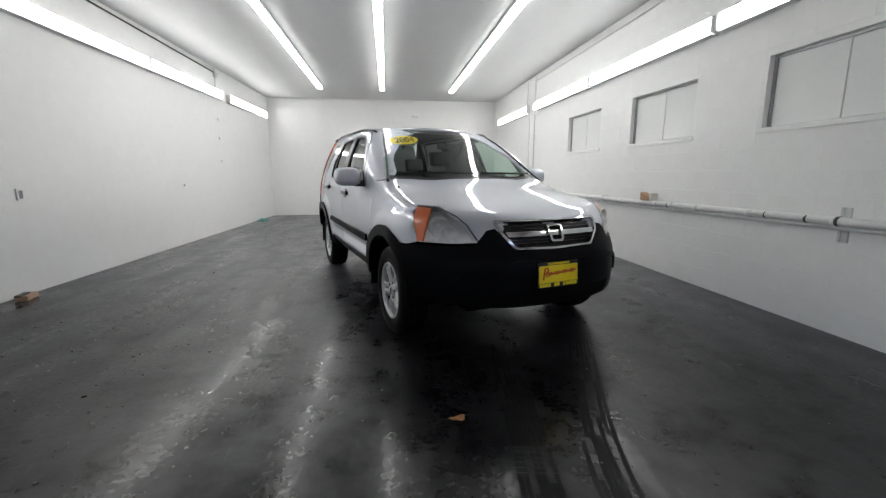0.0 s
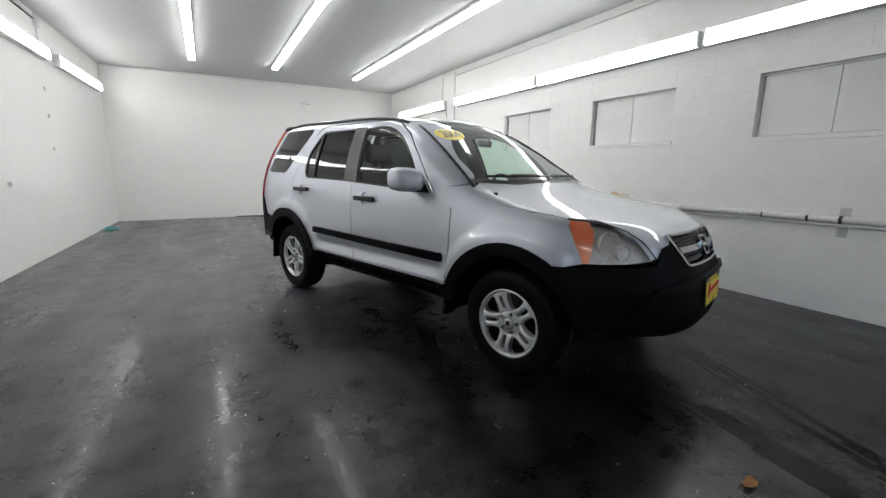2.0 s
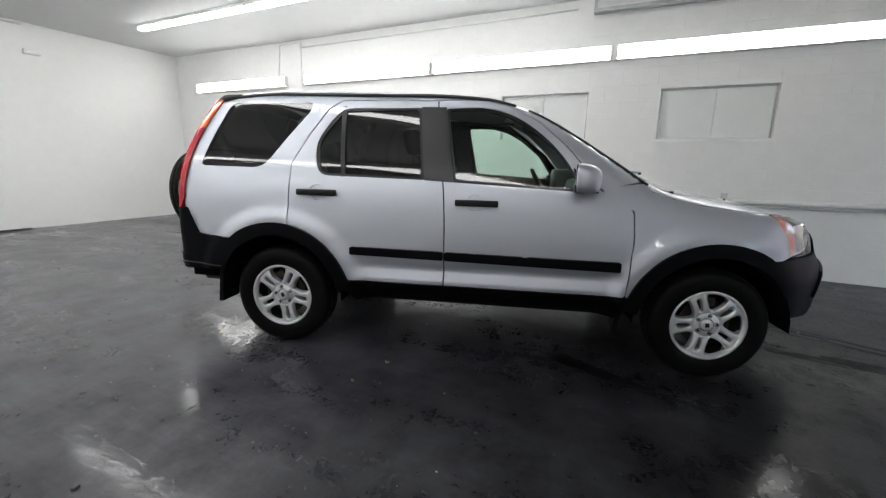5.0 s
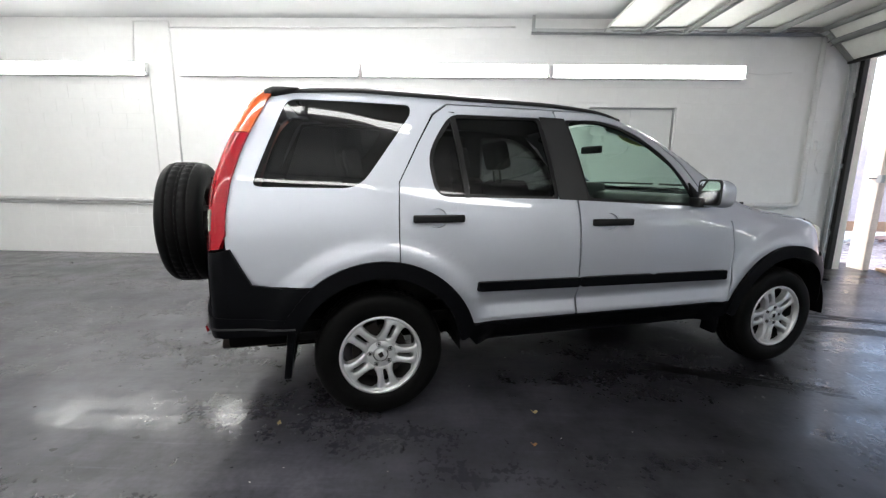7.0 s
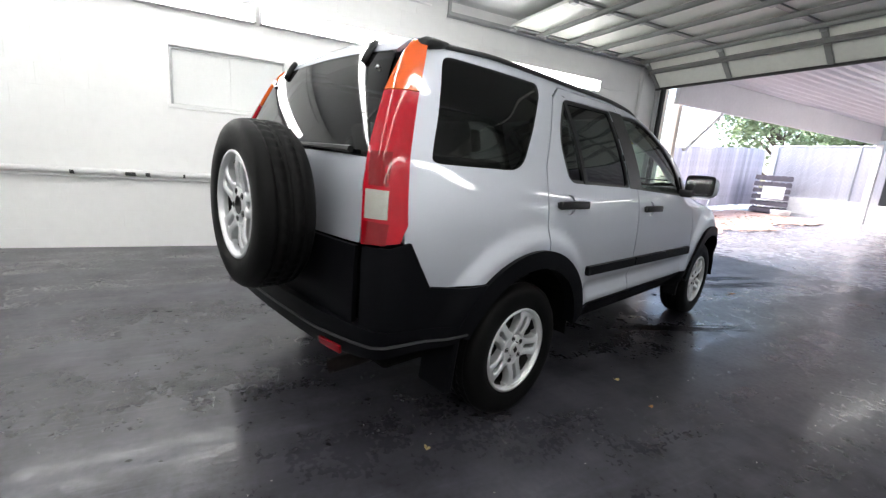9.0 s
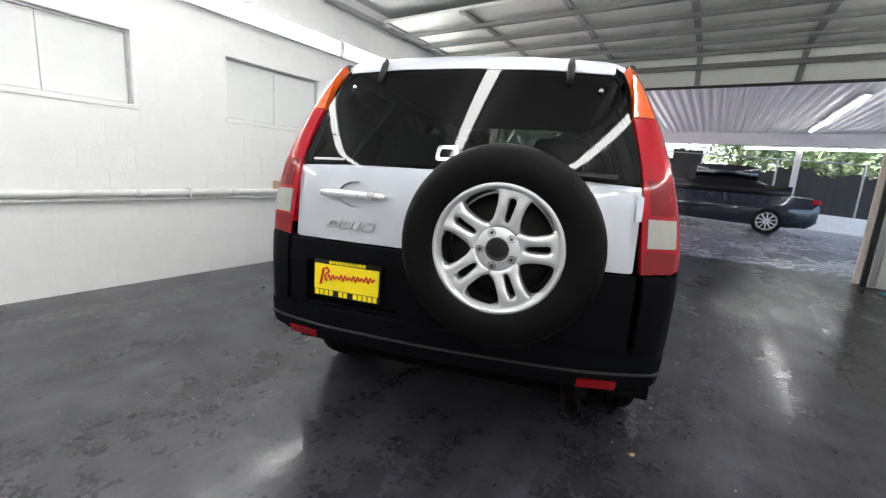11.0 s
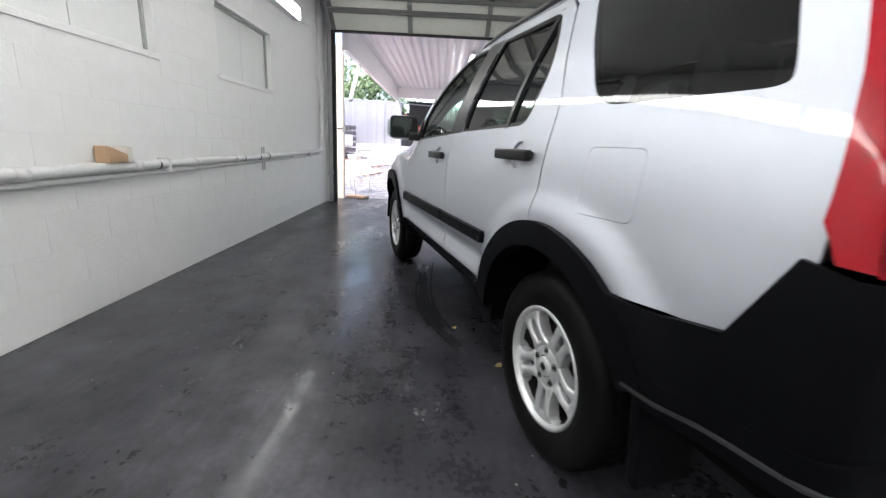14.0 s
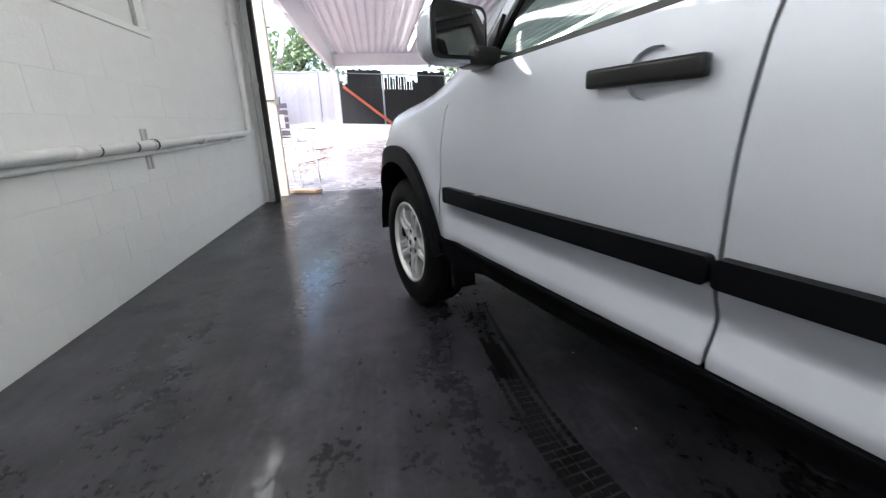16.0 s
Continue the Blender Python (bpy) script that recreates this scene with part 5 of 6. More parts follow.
sh = part("torsion_shaft", tube(bmesh.new(), [(OX0 - 0.3, -4.36, 3.16), (OX1 + 0.15, -4.36, 3.16)], 0.014, 8), GALV, od)
for x in (-1.2, 0.4):
    part("torsion_spring", tube(bmesh.new(), [(x, -4.36, 3.16), (x + 1.1, -4.36, 3.16)], 0.035, 12), DARKM, od, smooth=True)
for s, x in ((1, OX1), (-1, OX0)):
    a, b = sorted((x, x - s * 0.025))
    tagged(link_mesh("trim", boxes((a, b, YO + 0.004, YF - 0.05, 0.0, OZ - 0.004), bevel=0.003), JAMB), "cream painted door jamb board", "trim", kind="structure")
    a, b = sorted((x + s * 0.02, x - s * 0.045))
    tagged(link_mesh("weather_strip", boxes((a, b, YF - 0.046, YF + 0.012, 0.0, OZ - 0.01)), RUBBERSEAL), "black rubber weather strip on the door jamb", "trim", kind="structure")
tagged(link_mesh("trim", boxes((OX0 - 0.02, OX0 + 0.085, YO - 0.045, YO - 0.002, 0.0, OZ), bevel=0.004), JAMBWOOD), "bare pinkish wooden casing outside the door", "trim", kind="structure")
dp = thing("gate_post", "pale pinkish wooden post outside the door with a steel latch box", "post", m=pose(2.70, -4.99, 0))
part("post", box(bmesh.new(), -0.115, 0.12, -0.045, 0.045, 0.0, 2.62, bevel=0.006), JAMBWOOD, dp)
part("latch_box", box(bmesh.new(), -0.165, -0.10, 0.02, 0.075, 1.19, 1.29, bevel=0.006), GALV, dp, "grey steel latch box")
part("latch_bolt", tube(bmesh.new(), [(-0.15, 0.05, 1.245), (0.02, 0.06, 1.245)], 0.009, 8), DARKM, dp)
mo = thing("door_opener", "black wall-mounted door opener motor with a small white label", "opener", m=pose(-3.71, -4.36, 2.57))
part("motor_body", box(bmesh.new(), -0.21, 0.20, -0.13, 0.08, -0.28, 0.24, bevel=0.04), MOTOR, mo, smooth=True)
part("motor_cover", box(bmesh.new(), -0.17, 0.11, 0.075, 0.19, -0.20, 0.22, bevel=0.03), MOTORCOVER, mo, "dark grey motor cover", True)
part("cooling_cap", fix(revolve(bmesh.new(), [(0.0001, 0.12), (0.06, 0.12), (0.075, 0.10), (0.08, 0.0)], 24, pose(0.20, 0.0, 0.02, 0, 90, 0))), MOTOR, mo, smooth=True)
part("terminal_box", box(bmesh.new(), -0.06, 0.10, 0.0, 0.15, -0.33, -0.25, bevel=0.012), MOTOR, mo)
part("indicator_bulb", fix(revolve(bmesh.new(), [(0.0001, 0.045), (0.018, 0.04), (0.026, 0.02), (0.02, 0.0)], 14, pose(0.16, 0.04, -0.27, 180, 0, 0))), WHITEMETAL, mo, smooth=True)
part("bracket", boxes((-0.17, 0.11, -0.15, -0.05, 0.23, 0.58), (-0.17, -0.15, -0.15, 0.06, 0.23, 0.58), (0.09, 0.11, -0.15, 0.06, 0.23, 0.58), bevel=0.004), STRUT, mo, "grey steel mounting bracket")
part("label", boxes((-0.09, 0.05, 0.189, 0.193, 0.085, 0.115)), WHITEMETAL, mo)

# ---- pipes and fittings on the window wall ----
BRACKET = material("pale_steel_bracket", (0.55, 0.56, 0.56), 0.45, metal=0.3, vary=0.1)
wp_ = thing("water_pipe", "white painted pipe run along the wall with joints and clamps", "pipe")
px = XR - 0.055
part("pipe", tube(bmesh.new(), [(px, 7.95, 0.79), (px, 2.0, 0.812), (px, -2.0, 0.832), (px, -3.98, 0.865), (px, -4.05, 0.88), (px, -4.08, 0.95), (px, -4.06, 3.1)], 0.031, 12), PIPEW, wp_, smooth=True)
part("thin_pipe", tube(bmesh.new(), [(XR - 0.03, 7.9, 0.735), (XR - 0.03, 0.5, 0.762), (XR - 0.03, -2.0, 0.785), (XR - 0.03, -3.95, 0.815)], 0.017, 8), PIPEW, wp_, smooth=True)
for y in (6.4, 4.9, 3.3, 1.7, 0.85, 0.1, -0.55, -1.2, -1.93, -2.7, -3.4):
    part("pipe_joint", tube(bmesh.new(), [(px, y - 0.035, 0.82 - 0.0055 * y), (px, y + 0.035, 0.82 - 0.0055 * y)], 0.0345, 12), PIPEW, wp_, smooth=True)
for y, ln in ((3.68, 0.035), (3.2, 0.09), (3.05, 0.04), (2.72, 0.02), (-0.11, 0.015), (-1.36, 0.012), (-1.71, 0.02)):
    part("bare_patch", tube(bmesh.new(), [(px - 0.002, y - ln / 2, 0.8195 - 0.0055 * y), (px - 0.002, y + ln / 2, 0.8195 - 0.0055 * y)], [0.0318, 0.031], 9), DARKM, wp_, "dark bare patch of pipe", True)
for y in (1.3, -0.2):
    part("clamp", boxes((px - 0.036, XR, y - 0.008, y + 0.008, 0.765, 0.86), bevel=0.003), PIPEW, wp_)
part("wall_bracket", boxes((XR - 0.014, XR, -1.975, -1.955, 0.68, 0.93), (XR - 0.014, XR, -1.925, -1.905, 0.68, 0.93), (XR - 0.006, XR, -1.955, -1.925, 0.68, 0.93), bevel=0.002), BRACKET, wp_, "pale steel wall bracket")
part("coupling", tube(bmesh.new(), [(px, -1.95, 0.832), (px, -1.925, 0.832)], 0.036, 12), DARKM, wp_, "dark pipe coupling", True)
part("pipe_strap", boxes((px - 0.045, XR, -4.10, -4.05, 1.95, 1.98), bevel=0.002), PIPEW, wp_)
CARD = material("brown_cardboard", (0.50, 0.33, 0.20), 0.8, vary=0.15, scale=15)
PAPER = material("white_paper", (0.7, 0.66, 0.6), 0.7, vary=0.1)
cb = thing("cardboard_box", "small crushed brown cardboard box on the pipe", "box", m=pose(px - 0.005, 0.28, 0.848, 0, 0, 4) @ Matrix.Scale(1.22, 4))
bm = box(bmesh.new(), -0.035, 0.035, -0.06, 0.07, 0, 0.06, bevel=0.006)
for v in bm.verts:
    v.co.z += 0.02 * math.sin(v.co.y * 30) * (v.co.z > 0.03)
part("carton", bm, CARD, cb)
part("flap", boxes((-0.032, 0.036, -0.10, -0.058, 0.0, 0.075), bevel=0.004), PAPER, cb, "torn pale end flap")
COND = [("conduit", [(XR - 0.015, 4.56, 1.2), (XR - 0.015, 4.56, 3.2), (XR - 0.015, 5.05, 3.2), (XR - 0.015, 5.1, 2.66)], 0.012, "thin white conduit on the block wall"),
        ("conduit", [(XR - 0.02, 4.56, 3.12), (XR - 0.02, 1.0, 3.13), (XR - 0.02, -0.1, 3.14)], 0.011, "thin white conduit under the ceiling"),
        ("conduit", [(XR - 0.012, 4.90, 2.50), (XR - 0.012, 4.90, 0.90)], 0.008, "thin white conduit on the block wall")]
for nm, pts_, r, lb in COND:
    tagged(link_mesh(nm, tube(bmesh.new(), pts_, r, 8), PIPEW, True), lb, "conduit")
tagged(link_mesh("wire", tube(bmesh.new(), [(XR - 0.006, -3.05, 2.60), (XR - 0.006, -3.4, 2.57), (XR - 0.006, -3.75, 2.60)], 0.006, 6), PIPEW, True), "thin white cable from the lamp end", "cable")
sb = thing("switch_box", "small white electrical box with a hanging wire", "switch", m=pose(XR, -4.24, 1.67))
part("cover", boxes((-0.05, 0, -0.05, 0.05, -0.06, 0.06), bevel=0.006), WHITEMETAL, sb)
part("wire", tube(bmesh.new(), [(-0.02, 0, -0.06), (-0.03, 0.02, -0.25), (-0.02, -0.04, -0.36), (-0.015, -0.20, -0.37)], 0.005, 6), PIPEW, sb, smooth=True)

# ---- blank wall: door, marks, conduit ----
def on_left(y, z, off=0.0):
    return pose(left_x(y) + off, y, z, 0, 0, -math.degrees(ang))


dr = tagged(link_mesh("door_1", box(bmesh.new(), 0.004, 0.03, -0.41, 0.41, 0.02, 2.12, on_left(-2.42, 0), bevel=0.004), WHITEMETAL), "plain white painted side door, shut", "door", kind="structure")
part("door_handle", tube(bmesh.new(), [tuple(on_left(-2.42, 1.0) @ Vector(q)) for q in ((0.03, 0.34, 0), (0.075, 0.34, 0), (0.08, 0.25, 0))], 0.011, 8), GALV, dr, smooth=True)
part("deadbolt", tube(bmesh.new(), [tuple(on_left(-2.42, 1.12) @ Vector(q)) for q in ((0.03, 0.34, 0), (0.055, 0.34, 0))], 0.026, 12), GALV, dr, smooth=True)
bm = bmesh.new()
for a, b, c, d in ((-0.50, -0.42, 0.0, 2.20), (0.42, 0.50, 0.0, 2.20), (-0.42, 0.42, 2.13, 2.20)):
    box(bm, 0.0, 0.022, a, b, c, d, on_left(-2.42, 0), bevel=0.003)
part("door_frame", bm, WALLS, dr)
# Black strip in the slit above the door; its shade is painted.
part("gap_shade", box(bmesh.new(), 0.002, 0.012, -0.42, 0.42, 2.12, 2.13, on_left(-2.42, 0)), RUBBERSEAL, dr)
for y, z, w, h in ((-3.35, 1.95, 0.07, 0.11), (-3.75, 1.28, 0.07, 0.11), (-3.95, 1.28, 0.05, 0.08), (0.06, 0.97, 0.075, 0.115), (3.14, 0.985, 0.05, 0.06)):
    sk = thing("wall_socket", "small white electrical box on the wall" if z > 1 else "small dark-stained electrical outlet on the wall", "socket", m=on_left(y, z))
    part("plate", boxes((0, 0.018, -w / 2, w / 2, -h / 2, h / 2), bevel=0.004), WHITEMETAL, sk)
    if z < 1:
        part("outlet_face", boxes((0.018, 0.021, -w / 4, w / 4, -h / 3, h / 3)), STRUT, sk)
tagged(link_mesh("cable", tube(bmesh.new(), [(left_x(y) + 0.012, y, 3.19 - 0.012 * (y - 1)) for y in np.linspace(-0.5, 4.9, 12)], 0.011, 6), DARKM, True), "black cable run along the top of the wall", "cable")
cj = thing("junction_conduit", "white conduit with small fittings down the wall", "conduit", m=on_left(4.75, 0))
part("conduit", tube(bmesh.new(), [(0.015, 0, 2.86), (0.015, 0, 3.25)], 0.012, 8), PIPEW, cj)
part("junction_box", boxes((0, 0.05, -0.05, 0.05, 3.05, 3.15), bevel=0.006), PIPEW, cj)
for z in (2.25, 1.88, 1.43):
    part("fitting", boxes((0, 0.02, -0.03, 0.03, z - 0.025, z + 0.025), bevel=0.005), PIPEW, cj)
el = thing("emergency_light", "small white alarm box on the back wall", "alarm", m=pose(0.43, YB, 2.81))
part("housing", boxes((-0.11, 0.11, -0.07, 0, -0.035, 0.04), bevel=0.012), WHITEMETAL, el, smooth=True)
part("front_cover", boxes((-0.08, 0.08, -0.085, -0.07, -0.02, 0.025), bevel=0.005), WHITEMETAL, el)
tagged(link_mesh("conduit", tube(bmesh.new(), [(0.35, YB - 0.012, 3.2), (-3.6, YB - 0.012, 3.235)], 0.01, 6), PIPEW, True), "thin white conduit under the ceiling of the back wall", "conduit")

# ---- loose things on the floor ----
bk = thing("bucket", "white plastic bucket standing by the door post", "bucket", m=pose(-3.78, -4.35, 0))
part("pail", fix(revolve(bmesh.new(), [(0.001, 0.006), (0.125, 0.006), (0.13, 0.0), (0.15, 0.34), (0.156, 0.345), (0.156, 0.365), (0.147, 0.365), (0.12, 0.02), (0.001, 0.02)], 28)), WHITEMETAL, bk, smooth=True)
part("pail_handle", tube(bmesh.new(), [(0.15 * math.cos(a), 0.05 * math.sin(a) + 0.1 * math.sin(a), 0.33 - 0.10 * math.sin(a)) for a in np.linspace(0, math.pi, 12)], 0.004, 6), GALV, bk)
CLOTH = material("teal_cloth", (0.05, 0.28, 0.26), 0.9, vary=0.25, scale=14, bump=0.3)


def rag(x, y, r, seed, label):
    rnd = random.Random(seed)
    bm = bmesh.new()
    bmesh.ops.create_grid(bm, x_segments=14, y_segments=14, size=r)
    o = rnd.uniform(0, 50)
    for v in bm.verts:
        q = Vector((v.co.x * 9 + o, v.co.y * 9, o))
        v.co.z = 0.012 + 0.09 * r / 0.15 * abs(noise.noise(q)) * (1.2 - v.co.length / r)
        v.co.x += 0.05 * noise.noise(q * 1.3)
        v.co.y += 0.05 * noise.noise(q * 1.7)
        v.co.z = max(v.co.z, 0.003)
    bmesh.ops.translate(bm, vec=(x, y, 0), verts=bm.verts)
    r_ = bmesh.ops.extrude_face_region(bm, geom=bm.faces[:])
    for v in r_["geom"]:
        if isinstance(v, bmesh.types.BMVert):
            v.co.z += 0.004
    tagged(link_mesh("rag", fix(bm), CLOTH, True), label, "cloth")


rag(-3.58, 6.62, 0.13, 1, "crumpled teal cloth at the foot of the wall")
rag(-3.62, -4.0, 0.16, 2, "crumpled teal cloth beside the bucket")
DRYLEAF = material("dry_leaf", (0.36, 0.17, 0.06), 0.75, vary=0.3, scale=30)
YLEAF = material("pale_leaf", (0.42, 0.33, 0.14), 0.75, vary=0.3, scale=30)


def leaf(x, y, size, turn, mat, label):
    bm = bmesh.new()
    ring = [(0.46 * math.cos(a) * (1 + 0.12 * math.cos(3 * a + turn) + 0.07 * math.sin(7 * a)), 0.26 * math.sin(a) * (1 + 0.14 * math.cos(4 * a + turn))) for a in np.linspace(0, math.tau, 22, endpoint=False)]
    c = bm.verts.new((0, 0, 0.006))
    vs = [bm.verts.new((u * size, v * size, 0.003 + 0.012 * abs(math.sin(3 * u + 2 * v)))) for u, v in ring]
    for i in range(22):
        bm.faces.new((c, vs[i], vs[(i + 1) % 22]))
    g_ = bmesh.ops.extrude_face_region(bm, geom=bm.faces[:])
    for v in g_["geom"]:
        if isinstance(v, bmesh.types.BMVert):
            v.co.z += 0.0015
    bmesh.ops.transform(bm, matrix=pose(x, y, 0, 0, 0, turn), verts=bm.verts)
    tagged(link_mesh("leaf", fix(bm), mat), label, "leaf")


leaf(-0.13, -2.68, 0.085, 10, DRYLEAF, "dry orange-brown leaf on the floor")
leaf(0.486, 0.948, 0.055, 40, YLEAF, "pale crumpled leaf on the floor")
leaf(-1.32, 1.49, 0.035, 20, YLEAF, "pale crumpled leaf on the floor")
leaf(-1.15, 0.21, 0.04, 70, YLEAF, "pale crumpled leaf on the floor")
leaf(-1.42, 0.26, 0.03, 70, DRYLEAF, "dry orange-brown leaf on the floor")
leaf(0.69, 0.53, 0.03, 30, YLEAF, "pale crumpled leaf on the floor")
wb = thing("wood_block", "broken brown wood scrap on the floor by the wall", "wood scrap", m=pose(-3.84, -0.2, 0, 0, 0, 12))
part("block", box(bmesh.new(), -0.05, 0.05, -0.09, 0.09, 0.002, 0.05, bevel=0.006), WOODRAW, wb)
part("splinter", box(bmesh.new(), -0.03, 0.02, -0.13, 0.03, 0.05, 0.065, bevel=0.003), DARKM, wb)
tagged(link_mesh("metal_strip", box(bmesh.new(), -1.36, 0.02, -0.03, 0.03, 0.0, 0.022, pose(0, 7.93, 0.0005, 0, 0, -1.5), bevel=0.004), DARKM), "dark metal strip lying along the back wall", "strip")
tl_ = thing("scraper", "yellow-handled scraper lying on the floor by the wall", "tool", m=pose(-3.88, -0.78, 0.002, 0, 0, 25))
part("handle", box(bmesh.new(), -0.018, 0.018, -0.075, 0.075, 0.0, 0.028, bevel=0.01), YELLOW, tl_, "yellow plastic handle", True)
part("blade", boxes((-0.03, 0.03, 0.07, 0.17, 0.008, 0.012), bevel=0.001), DARKM, tl_, "dark steel blade")
# crumbs of dirt, uncountable
rnd = random.Random(5)
bm = bmesh.new()
for k in range(300):
    x, y = (rnd.uniform(-3.6, 2.6), rnd.uniform(-4.4, 7.0)) if k % 3 else (rnd.gauss(-2.1, 0.6), rnd.gauss(-2.0, 0.9))
    if not -3.6 < x < 2.6:
        continue
    s = rnd.uniform(0.002, 0.007) * (2.0 if rnd.random() < 0.07 else 1)
    box(bm, -s, s, -s * 0.7, s * 0.7, 0.0005, s * 0.8, pose(x, y, 0, 0, 0, rnd.uniform(0, 180)))
pale = bmesh.new()
for k in range(130):
    x, y = rnd.uniform(-3.4, 2.5), rnd.uniform(-4.3, 5.0)
    s = rnd.uniform(0.0015, 0.0035)
    box(pale, -s, s, -s * 0.6, s * 0.6, 0.0005, s * 0.7, pose(x, y, 0, 0, 0, rnd.uniform(0, 180)))
tagged(link_mesh("floor_grit", pale, PAPER), "scattered pale grit and paper flecks on the floor", "grit", kind="stuff")
tagged(link_mesh("floor_dirt", bm, DARKM), "scattered dark crumbs of dirt on the floor", "dirt", kind="stuff")

# ---- tyre tracks and drips on the floor ----
MARK = material("dark_tyre_track", (0.0055, 0.0054, 0.006), 0.45, vary=0.3, scale=20, spec=0.22, rvary=0.12)
TRACKS = [([(0.90, -0.9), (0.905, -0.5), (0.90, -0.1), (0.86, 0.25), (0.75, 0.6), (0.55, 0.93)], 0.13),
          ([(0.95, -1.7), (0.834, -1.98), (0.60, -2.54), (0.47, -2.9), (0.36, -3.3), (0.3, -4.0)], 0.17),
          ([(0.36, -1.7), (0.307, -1.9), (0.17, -2.8), (0.10, -3.2), (0.02, -4.0)], 0.17),
          ([(-0.52, -0.6), (-0.66, -1.0), (-0.86, -1.7)], 0.13)]
rndt = random.Random(21)
for pts_, wd in TRACKS:
    bm = bmesh.new()
    raw = np.array(pts_)
    tt = np.linspace(0, len(raw) - 1, 60)
    raw = np.stack([np.interp(tt, np.arange(len(raw)), raw[:, k]) for k in (0, 1)], 1)
    for _ in range(30):
        raw[1:-1] = (raw[:-2] + raw[1:-1] + raw[2:]) / 3
    p = [Vector((a, b, 0)) for a, b in raw]
    seg = []
    for a, b in zip(p, p[1:]):
        k = max(1, round((b - a).length / 0.022))
        seg += [(a + (b - a) * (i / k), (b - a).normalized()) for i in range(k)]
    for i, (q, d) in enumerate(seg):
        n_ = Vector((-d.y, d.x, 0))
        keep = noise.noise(Vector((q.x * 2.2, q.y * 2.2, 3.0))) * 0.6 + 0.55
        for r in range(7):
            if noise.noise(Vector((q.x * 2.5 + r * 3.7, q.y * 2.5, 1.0))) > keep - 0.35:
                continue
            off = (r - 3) * wd / 7 + 0.004 * noise.noise(Vector((q.x * 3, q.y * 3, r * 5.0)))
            c = q + n_ * off
            m = Matrix.Translation((c.x, c.y, 0)) @ Matrix.Rotation(math.atan2(d.y, d.x) + (0.12 if r % 2 else -0.12), 4, "Z")
            hw = wd * (0.066 + 0.03 * noise.noise(Vector((q.x * 14, q.y * 14, r * 2.0))))
            hw *= max(0.05, min(1.0, 5 * min(i + 1, len(seg) - i) / len(seg)))
            box(bm, -0.0125, 0.0125, -hw, hw, 0.0003, 0.0009, m)
    tagged(link_mesh("tyre_track", bm, MARK), "dark tyre track printed on the floor", "tyre track", kind="stuff")
# drips and small spots
bm = bmesh.new()
for k in range(170):
    cx, cy, sp = rndt.choice(((1.2, 0.2, 0.35), (0.6, 2.3, 0.4), (-1.75, -1.0, 0.3), (1.35, -0.4, 0.3), (-0.5, 2.4, 0.5), (0.4, 1.9, 0.3), (-0.45, -2.35, 0.12)))
    x, y, r = rndt.gauss(cx, sp), rndt.gauss(cy, sp), rndt.uniform(0.003, 0.008) * rndt.choice((1, 1, 1, 1.8))
    n_ = 9
    vs = [bm.verts.new((x + r * (1 + 0.35 * rndt.uniform(-1, 1)) * math.cos(a), y + r * 1.5 * (1 + 0.35 * rndt.uniform(-1, 1)) * math.sin(a), 0.0013)) for a in np.linspace(0, math.tau, n_, endpoint=False)]
    bm.faces.new(vs)
g_ = bmesh.ops.extrude_face_region(bm, geom=bm.faces[:])
for v in g_["geom"]:
    if isinstance(v, bmesh.types.BMVert):
        v.co.z -= 0.001
tagged(link_mesh("floor_stains", fix(bm), MARK), "dark drips and oil spots on the floor", "stain", kind="stuff")

# ---- outside: drive, carport, fences ----
def cross(x):
    """Fall of the drive across its width."""
    return 0.2 + 0.8 * min(1.0, max(0.0, (x + 6.0) / 9.0))


def rise(y, x=3.0):
    """Height of the drive."""
    return 0.0 if y > -5.3 else min(0.5, (-5.3 - y) * 0.5 / 7.0) * cross(x)


bm = bmesh.new()
prof = [(300, -0.24), (9, -0.24), (-5.149, -0.24), (-5.151, -0.004), (-5.3, -0.002)] + [(-5.3 - 0.7 * k, 0.05 * k) for k in range(1, 11)] + [(-14, 0.5), (-40, 0.5), (-400, 0.5)]
rows = [[bm.verts.new((x, y, z * cross(x) if z > 0 else z)) for x in (-300, -12, -6, -3, 0, 3, 6, 12, 300)] for y, z in prof]
for a, b in zip(rows, rows[1:]):
    for i in range(8):
        bm.faces.new((a[i], a[i + 1], b[i + 1], b[i]))
structure("ground", fix(bm), CONC, "wet grey concrete drive sloping up from the garage", "ground")
DIRT = material("leaf_litter", (0.42, 0.28, 0.24), 0.85, vary=0.4, scale=2.5, bump=0.5, bscale=12)
bm = bmesh.new()
pts_ = [(2.7 + 0.3 * math.sin(k * 1.7), -7.2 - 0.55 * k) for k in range(9)]
left = [bm.verts.new((x, y, rise(y) + 0.012)) for x, y in pts_]
right = [bm.verts.new((5.0, y, rise(y) + 0.012)) for x, y in pts_]
for i in range(8):
    bm.faces.new((left[i], left[i + 1], right[i + 1], right[i]))
structure("dirt_patch", fix(bm), DIRT, "strip of reddish leaf litter beside the drive", "ground")
rnd = random.Random(9)
bm = bmesh.new()
for k in range(260):
    x, y = rnd.uniform(2.5, 4.8), rnd.uniform(-11.5, -6.8)
    s = rnd.uniform(0.02, 0.05)
    box(bm, -s, s, -s * 0.6, s * 0.6, 0, 0.006, pose(x, y, rise(y) + 0.014, rnd.uniform(-20, 20), rnd.uniform(-20, 20), rnd.uniform(0, 180)))
REDLEAF = material("faded_red_leaf", (0.46, 0.30, 0.24), 0.75, vary=0.4, scale=6)
